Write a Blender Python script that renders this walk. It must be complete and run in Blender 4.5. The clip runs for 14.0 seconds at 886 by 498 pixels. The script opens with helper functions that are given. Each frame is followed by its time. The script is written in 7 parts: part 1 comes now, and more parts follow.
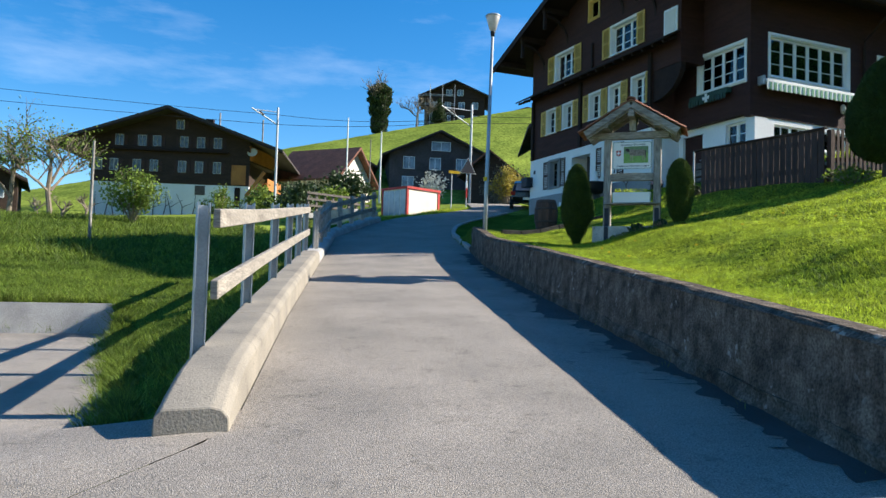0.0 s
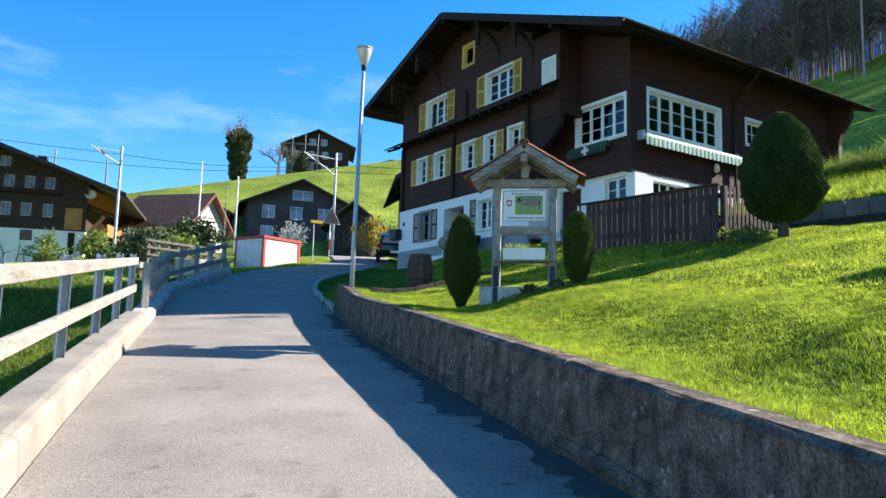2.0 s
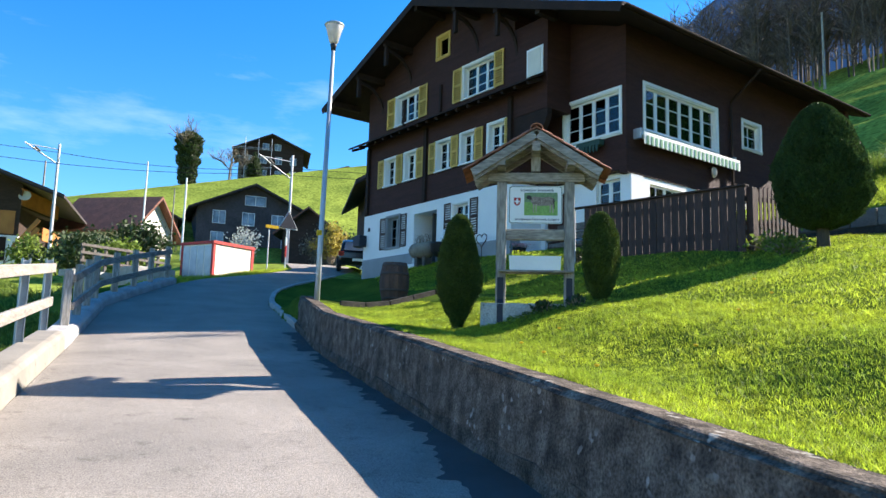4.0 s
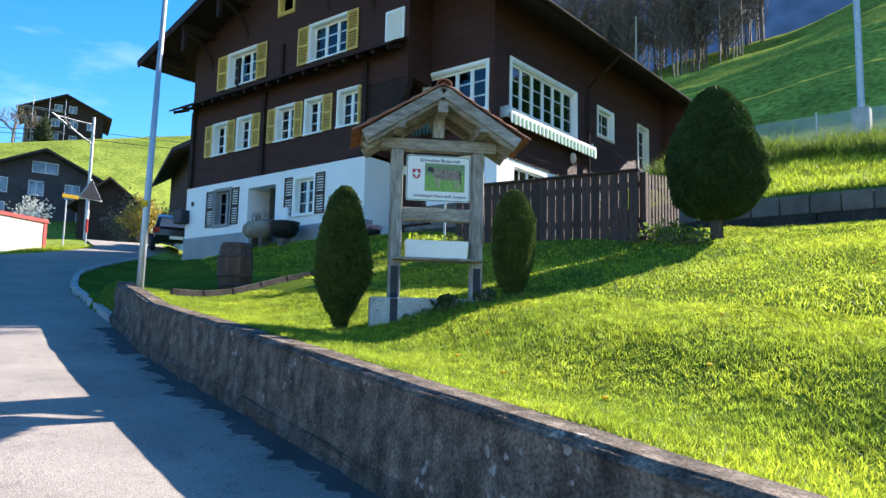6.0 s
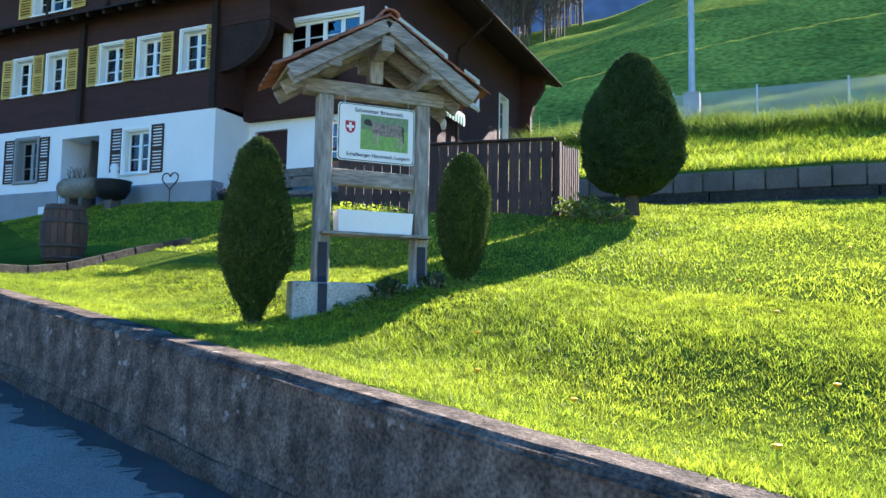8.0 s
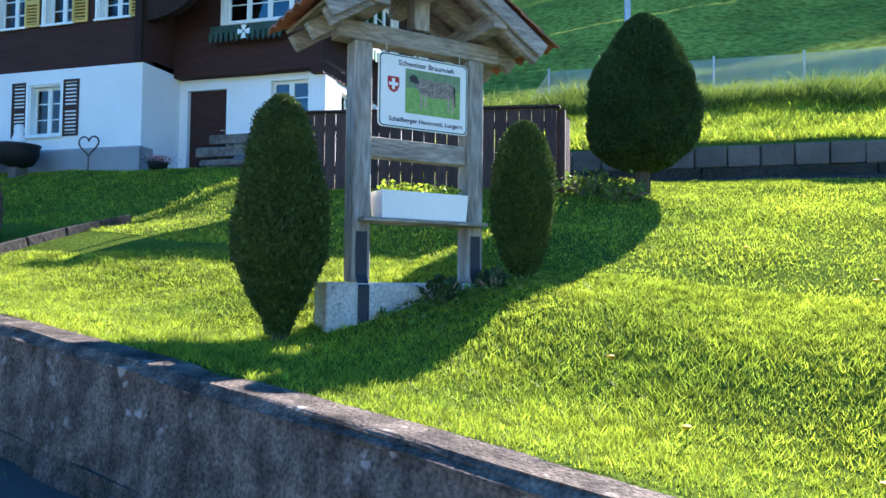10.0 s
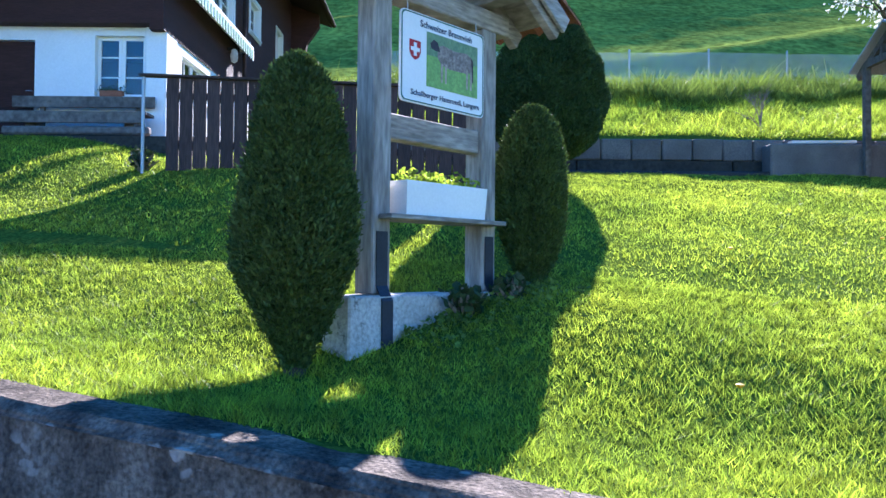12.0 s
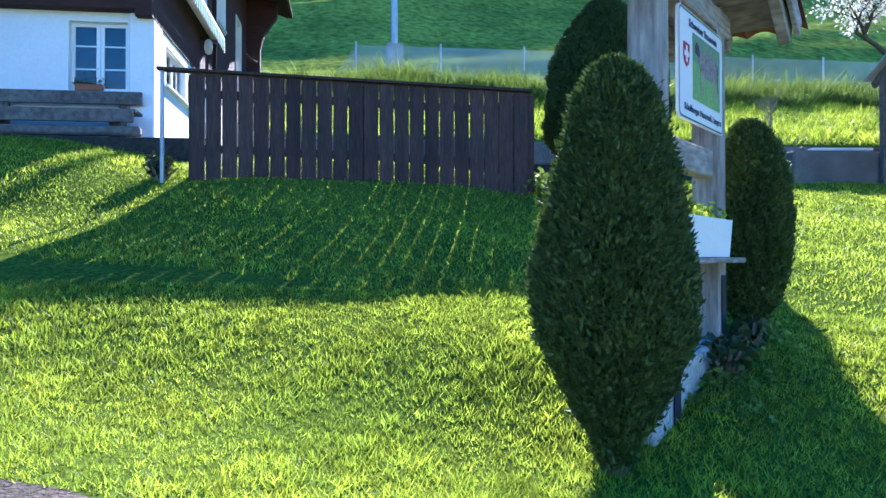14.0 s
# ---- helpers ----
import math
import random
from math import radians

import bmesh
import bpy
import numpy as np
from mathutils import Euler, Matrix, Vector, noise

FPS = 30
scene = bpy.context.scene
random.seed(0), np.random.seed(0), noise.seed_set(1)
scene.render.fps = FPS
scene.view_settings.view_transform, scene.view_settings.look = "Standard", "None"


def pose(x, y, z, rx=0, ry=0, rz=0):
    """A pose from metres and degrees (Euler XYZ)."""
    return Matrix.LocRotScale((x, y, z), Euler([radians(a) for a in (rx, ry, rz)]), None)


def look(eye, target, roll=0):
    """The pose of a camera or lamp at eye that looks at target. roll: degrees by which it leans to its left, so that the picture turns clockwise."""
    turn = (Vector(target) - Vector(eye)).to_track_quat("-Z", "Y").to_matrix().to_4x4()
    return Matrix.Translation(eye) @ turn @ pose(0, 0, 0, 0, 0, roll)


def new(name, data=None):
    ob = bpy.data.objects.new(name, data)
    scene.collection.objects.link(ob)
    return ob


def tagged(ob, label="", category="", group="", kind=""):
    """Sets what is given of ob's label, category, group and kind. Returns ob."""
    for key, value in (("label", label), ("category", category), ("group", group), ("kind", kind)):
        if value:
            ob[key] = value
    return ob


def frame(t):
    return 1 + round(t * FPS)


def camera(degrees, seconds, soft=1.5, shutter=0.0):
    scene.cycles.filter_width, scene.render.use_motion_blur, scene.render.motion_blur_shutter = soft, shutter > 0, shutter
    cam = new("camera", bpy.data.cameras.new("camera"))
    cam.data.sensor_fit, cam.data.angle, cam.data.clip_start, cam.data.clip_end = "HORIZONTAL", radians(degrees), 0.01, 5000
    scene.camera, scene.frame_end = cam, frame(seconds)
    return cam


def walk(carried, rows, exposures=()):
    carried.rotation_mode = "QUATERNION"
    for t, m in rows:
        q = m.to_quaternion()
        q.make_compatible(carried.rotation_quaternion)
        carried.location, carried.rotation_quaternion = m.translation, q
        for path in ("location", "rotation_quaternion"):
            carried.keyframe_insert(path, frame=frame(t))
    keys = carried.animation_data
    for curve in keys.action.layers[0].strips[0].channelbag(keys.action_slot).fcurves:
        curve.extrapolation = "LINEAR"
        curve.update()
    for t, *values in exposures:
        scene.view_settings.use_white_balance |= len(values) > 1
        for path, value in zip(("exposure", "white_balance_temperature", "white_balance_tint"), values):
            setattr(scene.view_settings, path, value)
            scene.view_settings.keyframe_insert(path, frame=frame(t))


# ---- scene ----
cam = camera(61.4, 14.0)
PATH = [
    (0, (0.359, 0.736, 1.538), (1.131, 2.579, 1.635), 1.6),
    (0.5, (0.631, 1.298, 1.628), (1.629, 3.026, 1.767), 1.4),
    (1, (0.888, 1.901, 1.738), (1.955, 3.583, 1.916), 1.5),
    (1.5, (1.174, 2.482, 1.809), (2.261, 4.147, 2.021), 1.4),
    (2, (1.349, 3.089, 1.862), (2.437, 4.749, 2.108), 1.5),
    (4.5, (2.401, 6.059, 2.227), (3.662, 7.587, 2.5), 1.4),
    (5, (2.552, 6.596, 2.327), (3.913, 8.039, 2.588), 1.3),
    (5.5, (2.756, 7.186, 2.356), (4.215, 8.531, 2.606), 1.4),
    (6, (2.906, 7.755, 2.389), (4.453, 9.001, 2.628), 1.3),
    (6.5, (3.058, 8.299, 2.466), (4.686, 9.438, 2.69), 1.3),
    (7, (3.254, 8.826, 2.521), (4.958, 9.853, 2.726), 1.2),
    (7.5, (3.38, 9.374, 2.56), (5.149, 10.289, 2.745), 1.1),
    (10, (4.383, 11.677, 2.896), (6.296, 12.254, 2.98), 0.6),
    (10.5, (4.527, 12.177, 2.905), (6.462, 12.679, 2.974), 0.6),
    (11, (4.695, 12.593, 2.911), (6.658, 12.971, 2.968), 0.6),
    (11.5, (4.949, 13.048, 3.01), (6.939, 13.246, 3.058), 0.6),
    (12, (5.08, 13.53, 3.068), (7.079, 13.526, 3.107), 0.5),
    (12.5, (5.33, 13.96, 3.076), (7.321, 13.773, 3.108), 0.5),
    (13, (5.565, 14.406, 3.191), (7.541, 14.102, 3.209), 0.2),
    (13.5, (5.787, 14.9, 3.309), (7.76, 14.571, 3.329), 0.0),
    (14, (6.108, 15.435, 3.361), (8.092, 15.181, 3.387), -0.1),
]
walk(cam, [(t, look(eye, target, roll)) for t, eye, target, roll in PATH],
     [(0, 1.12, 6450, 10), (1, 1.38, 6400, 12), (2, 1.6, 6450, 13), (5, 1.75, 6500, 15), (7.5, 2.15, 6350, 19), (10, 2.18, 5950, 21), (12, 2.2, 5450, 24), (14, 2.22, 5300, 24)])

# ---- light ----
SUN_AZ, SUN_EL = math.radians(-13.0), math.radians(31.0)
to_sun = Vector((math.cos(SUN_EL) * math.cos(SUN_AZ), math.cos(SUN_EL) * math.sin(SUN_AZ), math.sin(SUN_EL)))
sun = new("sun", bpy.data.lights.new("sun", "SUN"))
sun.data.energy, sun.data.angle, sun.data.color = 5.0, radians(0.53), (1.0, 0.93, 0.82)
sun.matrix_world = look(to_sun * 60, (0, 0, 0))

world = bpy.data.worlds.new("world")
scene.world = world
world.use_nodes = True
wn, wl = world.node_tree.nodes, world.node_tree.links
wn.clear()
w_out, w_bg = wn.new("ShaderNodeOutputWorld"), wn.new("ShaderNodeBackground")
w_sky, w_co = wn.new("ShaderNodeTexSky"), wn.new("ShaderNodeTexCoord")
w_sky.sky_type, w_sky.sun_disc = "NISHITA", False
w_sky.sun_elevation, w_sky.sun_rotation = SUN_EL, math.radians(90) - SUN_AZ
w_sky.altitude, w_sky.air_density, w_sky.dust_density, w_sky.ozone_density = 800, 1.0, 0.3, 3.0
w_map = wn.new("ShaderNodeMapping")
w_map.inputs["Scale"].default_value = (1.0, 1.5, 4.0)
w_noise, w_ramp = wn.new("ShaderNodeTexNoise"), wn.new("ShaderNodeValToRGB")
w_noise.inputs["Scale"].default_value, w_noise.inputs["Detail"].default_value = 1.6, 8
w_noise.inputs["Roughness"].default_value = 0.6
w_ramp.color_ramp.elements[0].position, w_ramp.color_ramp.elements[1].position = 0.58, 0.92
w_ramp.color_ramp.elements[1].color = (0.36, 0.36, 0.36, 1)
w_mix = wn.new("ShaderNodeMix")
w_mix.data_type = "RGBA"
w_mix.inputs["B"].default_value = (8.5, 9.0, 9.6, 1)
w_hue = wn.new("ShaderNodeHueSaturation")
w_hue.inputs["Saturation"].default_value = 1.38
wl.new(w_co.outputs["Generated"], w_map.inputs["Vector"])
wl.new(w_map.outputs["Vector"], w_noise.inputs["Vector"])
wl.new(w_noise.outputs["Fac"], w_ramp.inputs["Fac"])
wl.new(w_ramp.outputs["Color"], w_mix.inputs["Factor"])
wl.new(w_sky.outputs["Color"], w_hue.inputs["Color"])
wl.new(w_hue.outputs["Color"], w_mix.inputs["A"])
wl.new(w_mix.outputs["Result"], w_bg.inputs["Color"])
w_bg.inputs["Strength"].default_value = 0.093
wl.new(w_bg.outputs["Background"], w_out.inputs["Surface"])

# ---- materials ----
def mat(name, col, col2=None, rough=0.8, scale=6.0, detail=6.0, bump=0.0, bscale=40.0, stretch=(1, 1, 1), metal=0.0,
        fine=0.25, fscale=60.0, rand=0.0, island=0.0, trans=0.0, spec=0.3):
    """Two-scale procedural surface: broad patches between two colours, a fine grain, and relief."""
    m = bpy.data.materials.new(name)
    m.use_nodes = True
    n, l = m.node_tree.nodes, m.node_tree.links
    b = n["Principled BSDF"]
    b.inputs["Roughness"].default_value, b.inputs["Metallic"].default_value = rough, metal
    b.inputs["Specular IOR Level"].default_value = spec
    mp = n.new("ShaderNodeMapping")
    mp.inputs["Scale"].default_value = stretch
    geo = n.new("ShaderNodeNewGeometry")
    l.new(geo.outputs["Position"], mp.inputs["Vector"])
    big = n.new("ShaderNodeTexNoise")
    big.inputs["Scale"].default_value, big.inputs["Detail"].default_value = scale, detail
    l.new(mp.outputs["Vector"], big.inputs["Vector"])
    small = n.new("ShaderNodeTexNoise")
    small.inputs["Scale"].default_value, small.inputs["Detail"].default_value = fscale, 4
    l.new(mp.outputs["Vector"], small.inputs["Vector"])
    ramp = n.new("ShaderNodeValToRGB")
    c2 = col2 or tuple(v * 0.7 for v in col)
    ramp.color_ramp.elements[0].position, ramp.color_ramp.elements[1].position = 0.3, 0.7
    ramp.color_ramp.elements[0].color, ramp.color_ramp.elements[1].color = (*c2, 1), (*col, 1)
    l.new(big.outputs["Fac"], ramp.inputs["Fac"])
    mr = n.new("ShaderNodeMapRange")
    mr.inputs["From Min"].default_value, mr.inputs["From Max"].default_value = 0.3, 0.7
    mr.inputs["To Min"].default_value, mr.inputs["To Max"].default_value = 1 - fine, 1 + fine
    l.new(small.outputs["Fac"], mr.inputs["Value"])
    value = mr.outputs["Result"]
    for amount, node, socket in ((rand, "ShaderNodeObjectInfo", "Random"), (island, "ShaderNodeNewGeometry", "Random Per Island")):
        if amount:
            src, r2, mul = n.new(node), n.new("ShaderNodeMapRange"), n.new("ShaderNodeMath")
            r2.inputs["To Min"].default_value, r2.inputs["To Max"].default_value = 1 - amount, 1 + amount
            mul.operation = "MULTIPLY"
            l.new(src.outputs[socket], r2.inputs["Value"])
            l.new(r2.outputs["Result"], mul.inputs[0])
            l.new(value, mul.inputs[1])
            value = mul.outputs["Value"]
    mix = n.new("ShaderNodeVectorMath")
    mix.operation = "SCALE"
    l.new(ramp.outputs["Color"], mix.inputs[0])
    l.new(value, mix.inputs["Scale"])
    l.new(mix.outputs["Vector"], b.inputs["Base Color"])
    if bump:
        bn, bp = n.new("ShaderNodeTexNoise"), n.new("ShaderNodeBump")
        bn.inputs["Scale"].default_value, bn.inputs["Detail"].default_value = bscale, 6
        bp.inputs["Strength"].default_value, bp.inputs["Distance"].default_value = bump, 0.02
        l.new(mp.outputs["Vector"], bn.inputs["Vector"])
        l.new(bn.outputs["Fac"], bp.inputs["Height"])
        l.new(bp.outputs["Normal"], b.inputs["Normal"])
    if trans:
        tr, add = n.new("ShaderNodeBsdfTranslucent"), n.new("ShaderNodeMixShader")
        add.inputs["Fac"].default_value = trans
        l.new(mix.outputs["Vector"], tr.inputs["Color"])
        l.new(b.outputs["BSDF"], add.inputs[1])
        l.new(tr.outputs["BSDF"], add.inputs[2])
        l.new(add.outputs["Shader"], n["Material Output"].inputs["Surface"])
    return m


def glass_mat(name, tint=0.75):
    m = bpy.data.materials.new(name)
    m.use_nodes = True
    n, l = m.node_tree.nodes, m.node_tree.links
    n.remove(n["Principled BSDF"])
    fr, tr, gl, mx = n.new("ShaderNodeFresnel"), n.new("ShaderNodeBsdfTransparent"), n.new("ShaderNodeBsdfGlossy"), n.new("ShaderNodeMixShader")
    tr.inputs["Color"].default_value = (tint, tint, tint, 1)
    gl.inputs["Roughness"].default_value = 0.01
    fr.inputs["IOR"].default_value = 1.6
    l.new(fr.outputs["Fac"], mx.inputs["Fac"])
    l.new(tr.outputs["BSDF"], mx.inputs[1])
    l.new(gl.outputs["BSDF"], mx.inputs[2])
    l.new(mx.outputs["Shader"], n["Material Output"].inputs["Surface"])
    return m


M_ASPHALT = mat("asphalt", (0.30, 0.265, 0.225), (0.205, 0.185, 0.16), 0.9, 0.9, 10, 0.6, 120, fine=0.5, fscale=95)
M_ASPHALT_DARK = mat("damp_asphalt", (0.045, 0.045, 0.047), (0.03, 0.03, 0.032), 0.75, 0.9, 5, 0.4, 130, fine=0.3, fscale=110)
M_SOIL = mat("turf_soil", (0.105, 0.15, 0.022), (0.055, 0.085, 0.015), 1.0, 0.8, 8, 0.8, 25, fine=0.5, fscale=30, spec=0.0)
M_GRASS = mat("grass_blades", (0.375, 0.45, 0.033), (0.19, 0.275, 0.023), 0.6, 0.9, 8, island=0.55, trans=0.5, fine=0.45, fscale=7)
# darker copy of grass_blades: the left bank's shade is put into its colour
M_SHADEGRASS = mat("meadow_grass_blades", (0.165, 0.225, 0.027), (0.07, 0.115, 0.016), 0.65, 0.6, 8, island=0.5, trans=0.4, fine=0.5, fscale=5)
M_MEADOW = mat("meadow", (0.25, 0.31, 0.055), (0.11, 0.155, 0.03), 1.0, 0.2, 10, 0.9, 3.0, fine=0.45, fscale=2.5, spec=0.0)
M_CONCRETE = mat("pale_concrete", (0.27, 0.242, 0.198), (0.19, 0.172, 0.145), 0.9, 1.8, 8, 0.3, 60, fine=0.15, fscale=70)
M_PLINTH = mat("flaking_whitewash", (0.50, 0.49, 0.45), (0.32, 0.31, 0.28), 0.9, 3.5, 10, 0.5, 40, fine=0.25, fscale=40)
M_KERB = mat("kerb_stone", (0.42, 0.41, 0.39), (0.28, 0.27, 0.26), 0.9, 2.5, 8, 0.4, 60, fine=0.2)
M_BROWN = mat("brown_timber", (0.060, 0.025, 0.020), (0.042, 0.018, 0.015), 0.75, 1.2, 6, 0.5, 12, (1, 1, 8), fine=0.2, fscale=8, spec=0.2)
M_BROWN2 = mat("dark_eaves_timber", (0.035, 0.020, 0.016), (0.022, 0.013, 0.011), 0.8, 2.5, 6, 0.4, 20, fine=0.25, fscale=20, spec=0.2)
M_WHITEWALL = mat("white_plaster", (0.80, 0.80, 0.79), (0.74, 0.74, 0.73), 0.9, 1.0, 6, 0.15, 50, fine=0.04, fscale=30)
M_GREYPLINTH = mat("grey_plinth", (0.30, 0.31, 0.32), (0.24, 0.25, 0.26), 0.9, 1.5, 6, 0.2, 50, fine=0.08)
M_WHITE = mat("white_paint", (0.82, 0.82, 0.80), (0.76, 0.76, 0.74), 0.45, 2, 4, fine=0.04)
M_YELLOW = mat("yellow_shutter_paint", (0.68, 0.46, 0.13), (0.56, 0.37, 0.10), 0.6, 2, 6, 0.15, 30, (1, 1, 0.2), fine=0.1)
M_SHUTTER = mat("dark_shutter_paint", (0.055, 0.025, 0.018), None, 0.6, 3, 6, fine=0.2)
M_GLASS = glass_mat("window_glass")
M_CURTAIN = mat("net_curtain", (0.75, 0.75, 0.73), (0.6, 0.6, 0.6), 0.9, 8, 4, fine=0.1, trans=0.3)
M_DARKROOM = mat("dim_room", (0.12, 0.10, 0.09), None, 0.9)
M_TILE = mat("clay_roof_tile", (0.36, 0.14, 0.075), (0.20, 0.085, 0.055), 0.85, 6, 8, 0.5, 40, fine=0.25, rand=0.3, island=0.3)
M_DARKTILE = mat("dark_roof_tile", (0.075, 0.060, 0.055), (0.045, 0.038, 0.036), 0.85, 3, 8, 0.4, 30, fine=0.3, island=0.3)
M_REDTILE = mat("old_red_roof", (0.24, 0.10, 0.065), (0.15, 0.07, 0.05), 0.9, 1.5, 8, 0.5, 8, fine=0.35, fscale=10)
M_GREYWOOD = mat("weathered_grey_wood", (0.36, 0.34, 0.31), (0.21, 0.19, 0.165), 0.85, 3, 9, 0.5, 14, (3, 3, 0.5), fine=0.3, fscale=12, rand=0.1)
M_GREYWOOD_H = mat("weathered_grey_beam", (0.34, 0.31, 0.27), (0.19, 0.17, 0.145), 0.85, 3, 9, 0.5, 12, (0.7, 0.7, 4), fine=0.3, fscale=12, rand=0.1)
M_OLDPLANK = mat("dark_old_plank", (0.17, 0.15, 0.13), (0.10, 0.085, 0.075), 0.85, 3, 8, 0.4, 14, (3, 1, 1), fine=0.3, fscale=12, rand=0.1)
M_RAILWOOD = mat("bleached_rail_wood", (0.33, 0.30, 0.255), (0.18, 0.16, 0.14), 0.85, 3, 8, 0.4, 15, (1, 0.5, 5), fine=0.3, fscale=15)
M_FENCE = mat("dark_fence_board", (0.075, 0.042, 0.034), (0.04, 0.025, 0.022), 0.8, 2.5, 8, 0.4, 14, (4, 4, 0.5), fine=0.3, fscale=12, rand=0.25)
M_DARKEDGE = mat("damp_dark_timber", (0.05, 0.045, 0.036), (0.025, 0.024, 0.02), 0.9, 3, 8, 0.6, 18, fine=0.4, fscale=14)
M_BOTTLE = mat("bottle_green", (0.03, 0.07, 0.055), None, 0.6, 5)
M_GALV = mat("galvanised_steel", (0.46, 0.48, 0.50), (0.36, 0.38, 0.40), 0.5, 4, 6, metal=0.6, fine=0.1)
M_DARKSTEEL = mat("dark_blue_steel", (0.030, 0.036, 0.05), None, 0.5, 4, 6, metal=0.3, fine=0.15)
M_LAMPGLASS = mat("frosted_lamp_plastic", (0.75, 0.75, 0.72), None, 0.4, 4, fine=0.03, trans=0.5)
M_BARREL = mat("barrel_stave", (0.13, 0.065, 0.04), (0.07, 0.04, 0.03), 0.7, 3, 8, 0.4, 15, (3, 3, 0.4), fine=0.3, rand=0.2, island=0.25)
M_IRON = mat("rusty_iron", (0.12, 0.08, 0.06), (0.07, 0.05, 0.045), 0.7, 6, 8, 0.3, 40, metal=0.4)
M_CROWN_SHADE = mat("shrub_inside", (0.018, 0.026, 0.010), None, 0.95, 8, 6, 0.9, 30)
M_THUJA = mat("thuja_leaf", (0.075, 0.115, 0.022), (0.045, 0.075, 0.016), 0.7, 5, 6, island=0.45, trans=0.2, fine=0.2)
M_YEW = mat("clipped_yew_leaf", (0.045, 0.085, 0.020), (0.028, 0.055, 0.014), 0.7, 3, 6, island=0.45, trans=0.2, fine=0.2)
M_BARK = mat("bark", (0.11, 0.085, 0.06), (0.06, 0.05, 0.038), 0.95, 6, 8, 0.9, 25, (2, 2, 0.5), fine=0.35)
M_TWIG = mat("bare_twig", (0.24, 0.20, 0.15), (0.15, 0.12, 0.09), 0.9, 2, 4, fine=0.25, island=0.3)
M_PALETWIG = mat("bare_wood", (0.15, 0.12, 0.10), (0.08, 0.066, 0.058), 0.9, 0.3, 4, fine=0.25, island=0.4)
M_LEAF = mat("spring_leaf", (0.20, 0.27, 0.04), (0.12, 0.18, 0.03), 0.7, 0.8, 5, island=0.4, trans=0.35, fine=0.2)
M_YELLOWLEAF = mat("forsythia_bloom", (0.42, 0.33, 0.06), (0.28, 0.24, 0.05), 0.7, 0.8, 5, island=0.35, trans=0.3)
M_IVY = mat("ivy_leaf", (0.05, 0.085, 0.025), (0.03, 0.05, 0.016), 0.6, 1, 5, island=0.4, trans=0.15)
M_BLOSSOM = mat("white_blossom", (0.72, 0.72, 0.66), (0.55, 0.57, 0.47), 0.8, 1, 4, island=0.2, trans=0.3)
M_WOODFAR = mat("sunburnt_timber", (0.055, 0.033, 0.024), (0.033, 0.021, 0.016), 0.85, 0.6, 6, 0.4, 5, (1, 1, 5), fine=0.25, fscale=4)
M_SLATE = mat("slate_grey_shingle", (0.085, 0.075, 0.078), (0.055, 0.05, 0.052), 0.85, 0.6, 6, 0.4, 5, fine=0.2, fscale=4)
M_ORANGEWOOD = mat("honey_timber", (0.45, 0.19, 0.05), (0.30, 0.12, 0.035), 0.7, 1, 6, fine=0.2)
M_BALLAST = mat("railway_ballast", (0.20, 0.18, 0.12), (0.11, 0.11, 0.07), 0.95, 2, 8, 0.9, 30, fine=0.5, fscale=25)
M_DIMGLASS = mat("dim_window_glass", (0.16, 0.155, 0.15), (0.03, 0.03, 0.034), 0.15, 3.5, 3, fine=0.1, spec=0.6)
M_RED = mat("red_paint", (0.50, 0.035, 0.03), None, 0.5, 2, fine=0.06)
M_CREAM = mat("cream_panel", (0.72, 0.68, 0.60), (0.62, 0.59, 0.52), 0.6, 1.5, 5, fine=0.06)
M_AWNING_G = mat("green_awning_cloth", (0.22, 0.42, 0.27), None, 0.9, 4, fine=0.08)
M_CAR = mat("black_car_paint", (0.012, 0.012, 0.014), None, 0.15, 1, fine=0.02, spec=0.6)
M_TYRE = mat("tyre_rubber", (0.02, 0.02, 0.02), None, 0.9, 5)
M_REDLIGHT = mat("red_lens", (0.35, 0.02, 0.02), None, 0.2, 5, fine=0.02)
M_BLACK = mat("black_paint", (0.015, 0.015, 0.017), None, 0.5, 5, fine=0.1)
M_STONE = mat("terrace_block", (0.16, 0.14, 0.125), (0.09, 0.08, 0.072), 0.95, 2, 8, 0.6, 18, fine=0.3, rand=0.25)
M_TROUGH = mat("stone_trough", (0.30, 0.25, 0.19), (0.16, 0.13, 0.10), 0.9, 4, 8, 0.5, 25, fine=0.3)
M_TERRA = mat("terracotta", (0.36, 0.13, 0.07), None, 0.8, 5, fine=0.12)
M_FLOWER = mat("pink_petals", (0.55, 0.10, 0.16), (0.6, 0.4, 0.4), 0.7, 20, island=0.4)
M_DANDELION = mat("dandelion_petals", (0.75, 0.50, 0.02), None, 0.7, 5, trans=0.2)
M_FOREST = mat("bare_wood_far", (0.10, 0.085, 0.07), (0.05, 0.05, 0.05), 0.95, 0.05, 10, 0.9, 0.4, fine=0.5, fscale=0.4)
# distance haze is painted in: the forested flank gets a blue base colour
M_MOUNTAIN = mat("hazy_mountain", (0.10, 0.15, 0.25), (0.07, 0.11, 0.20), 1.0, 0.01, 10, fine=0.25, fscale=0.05)


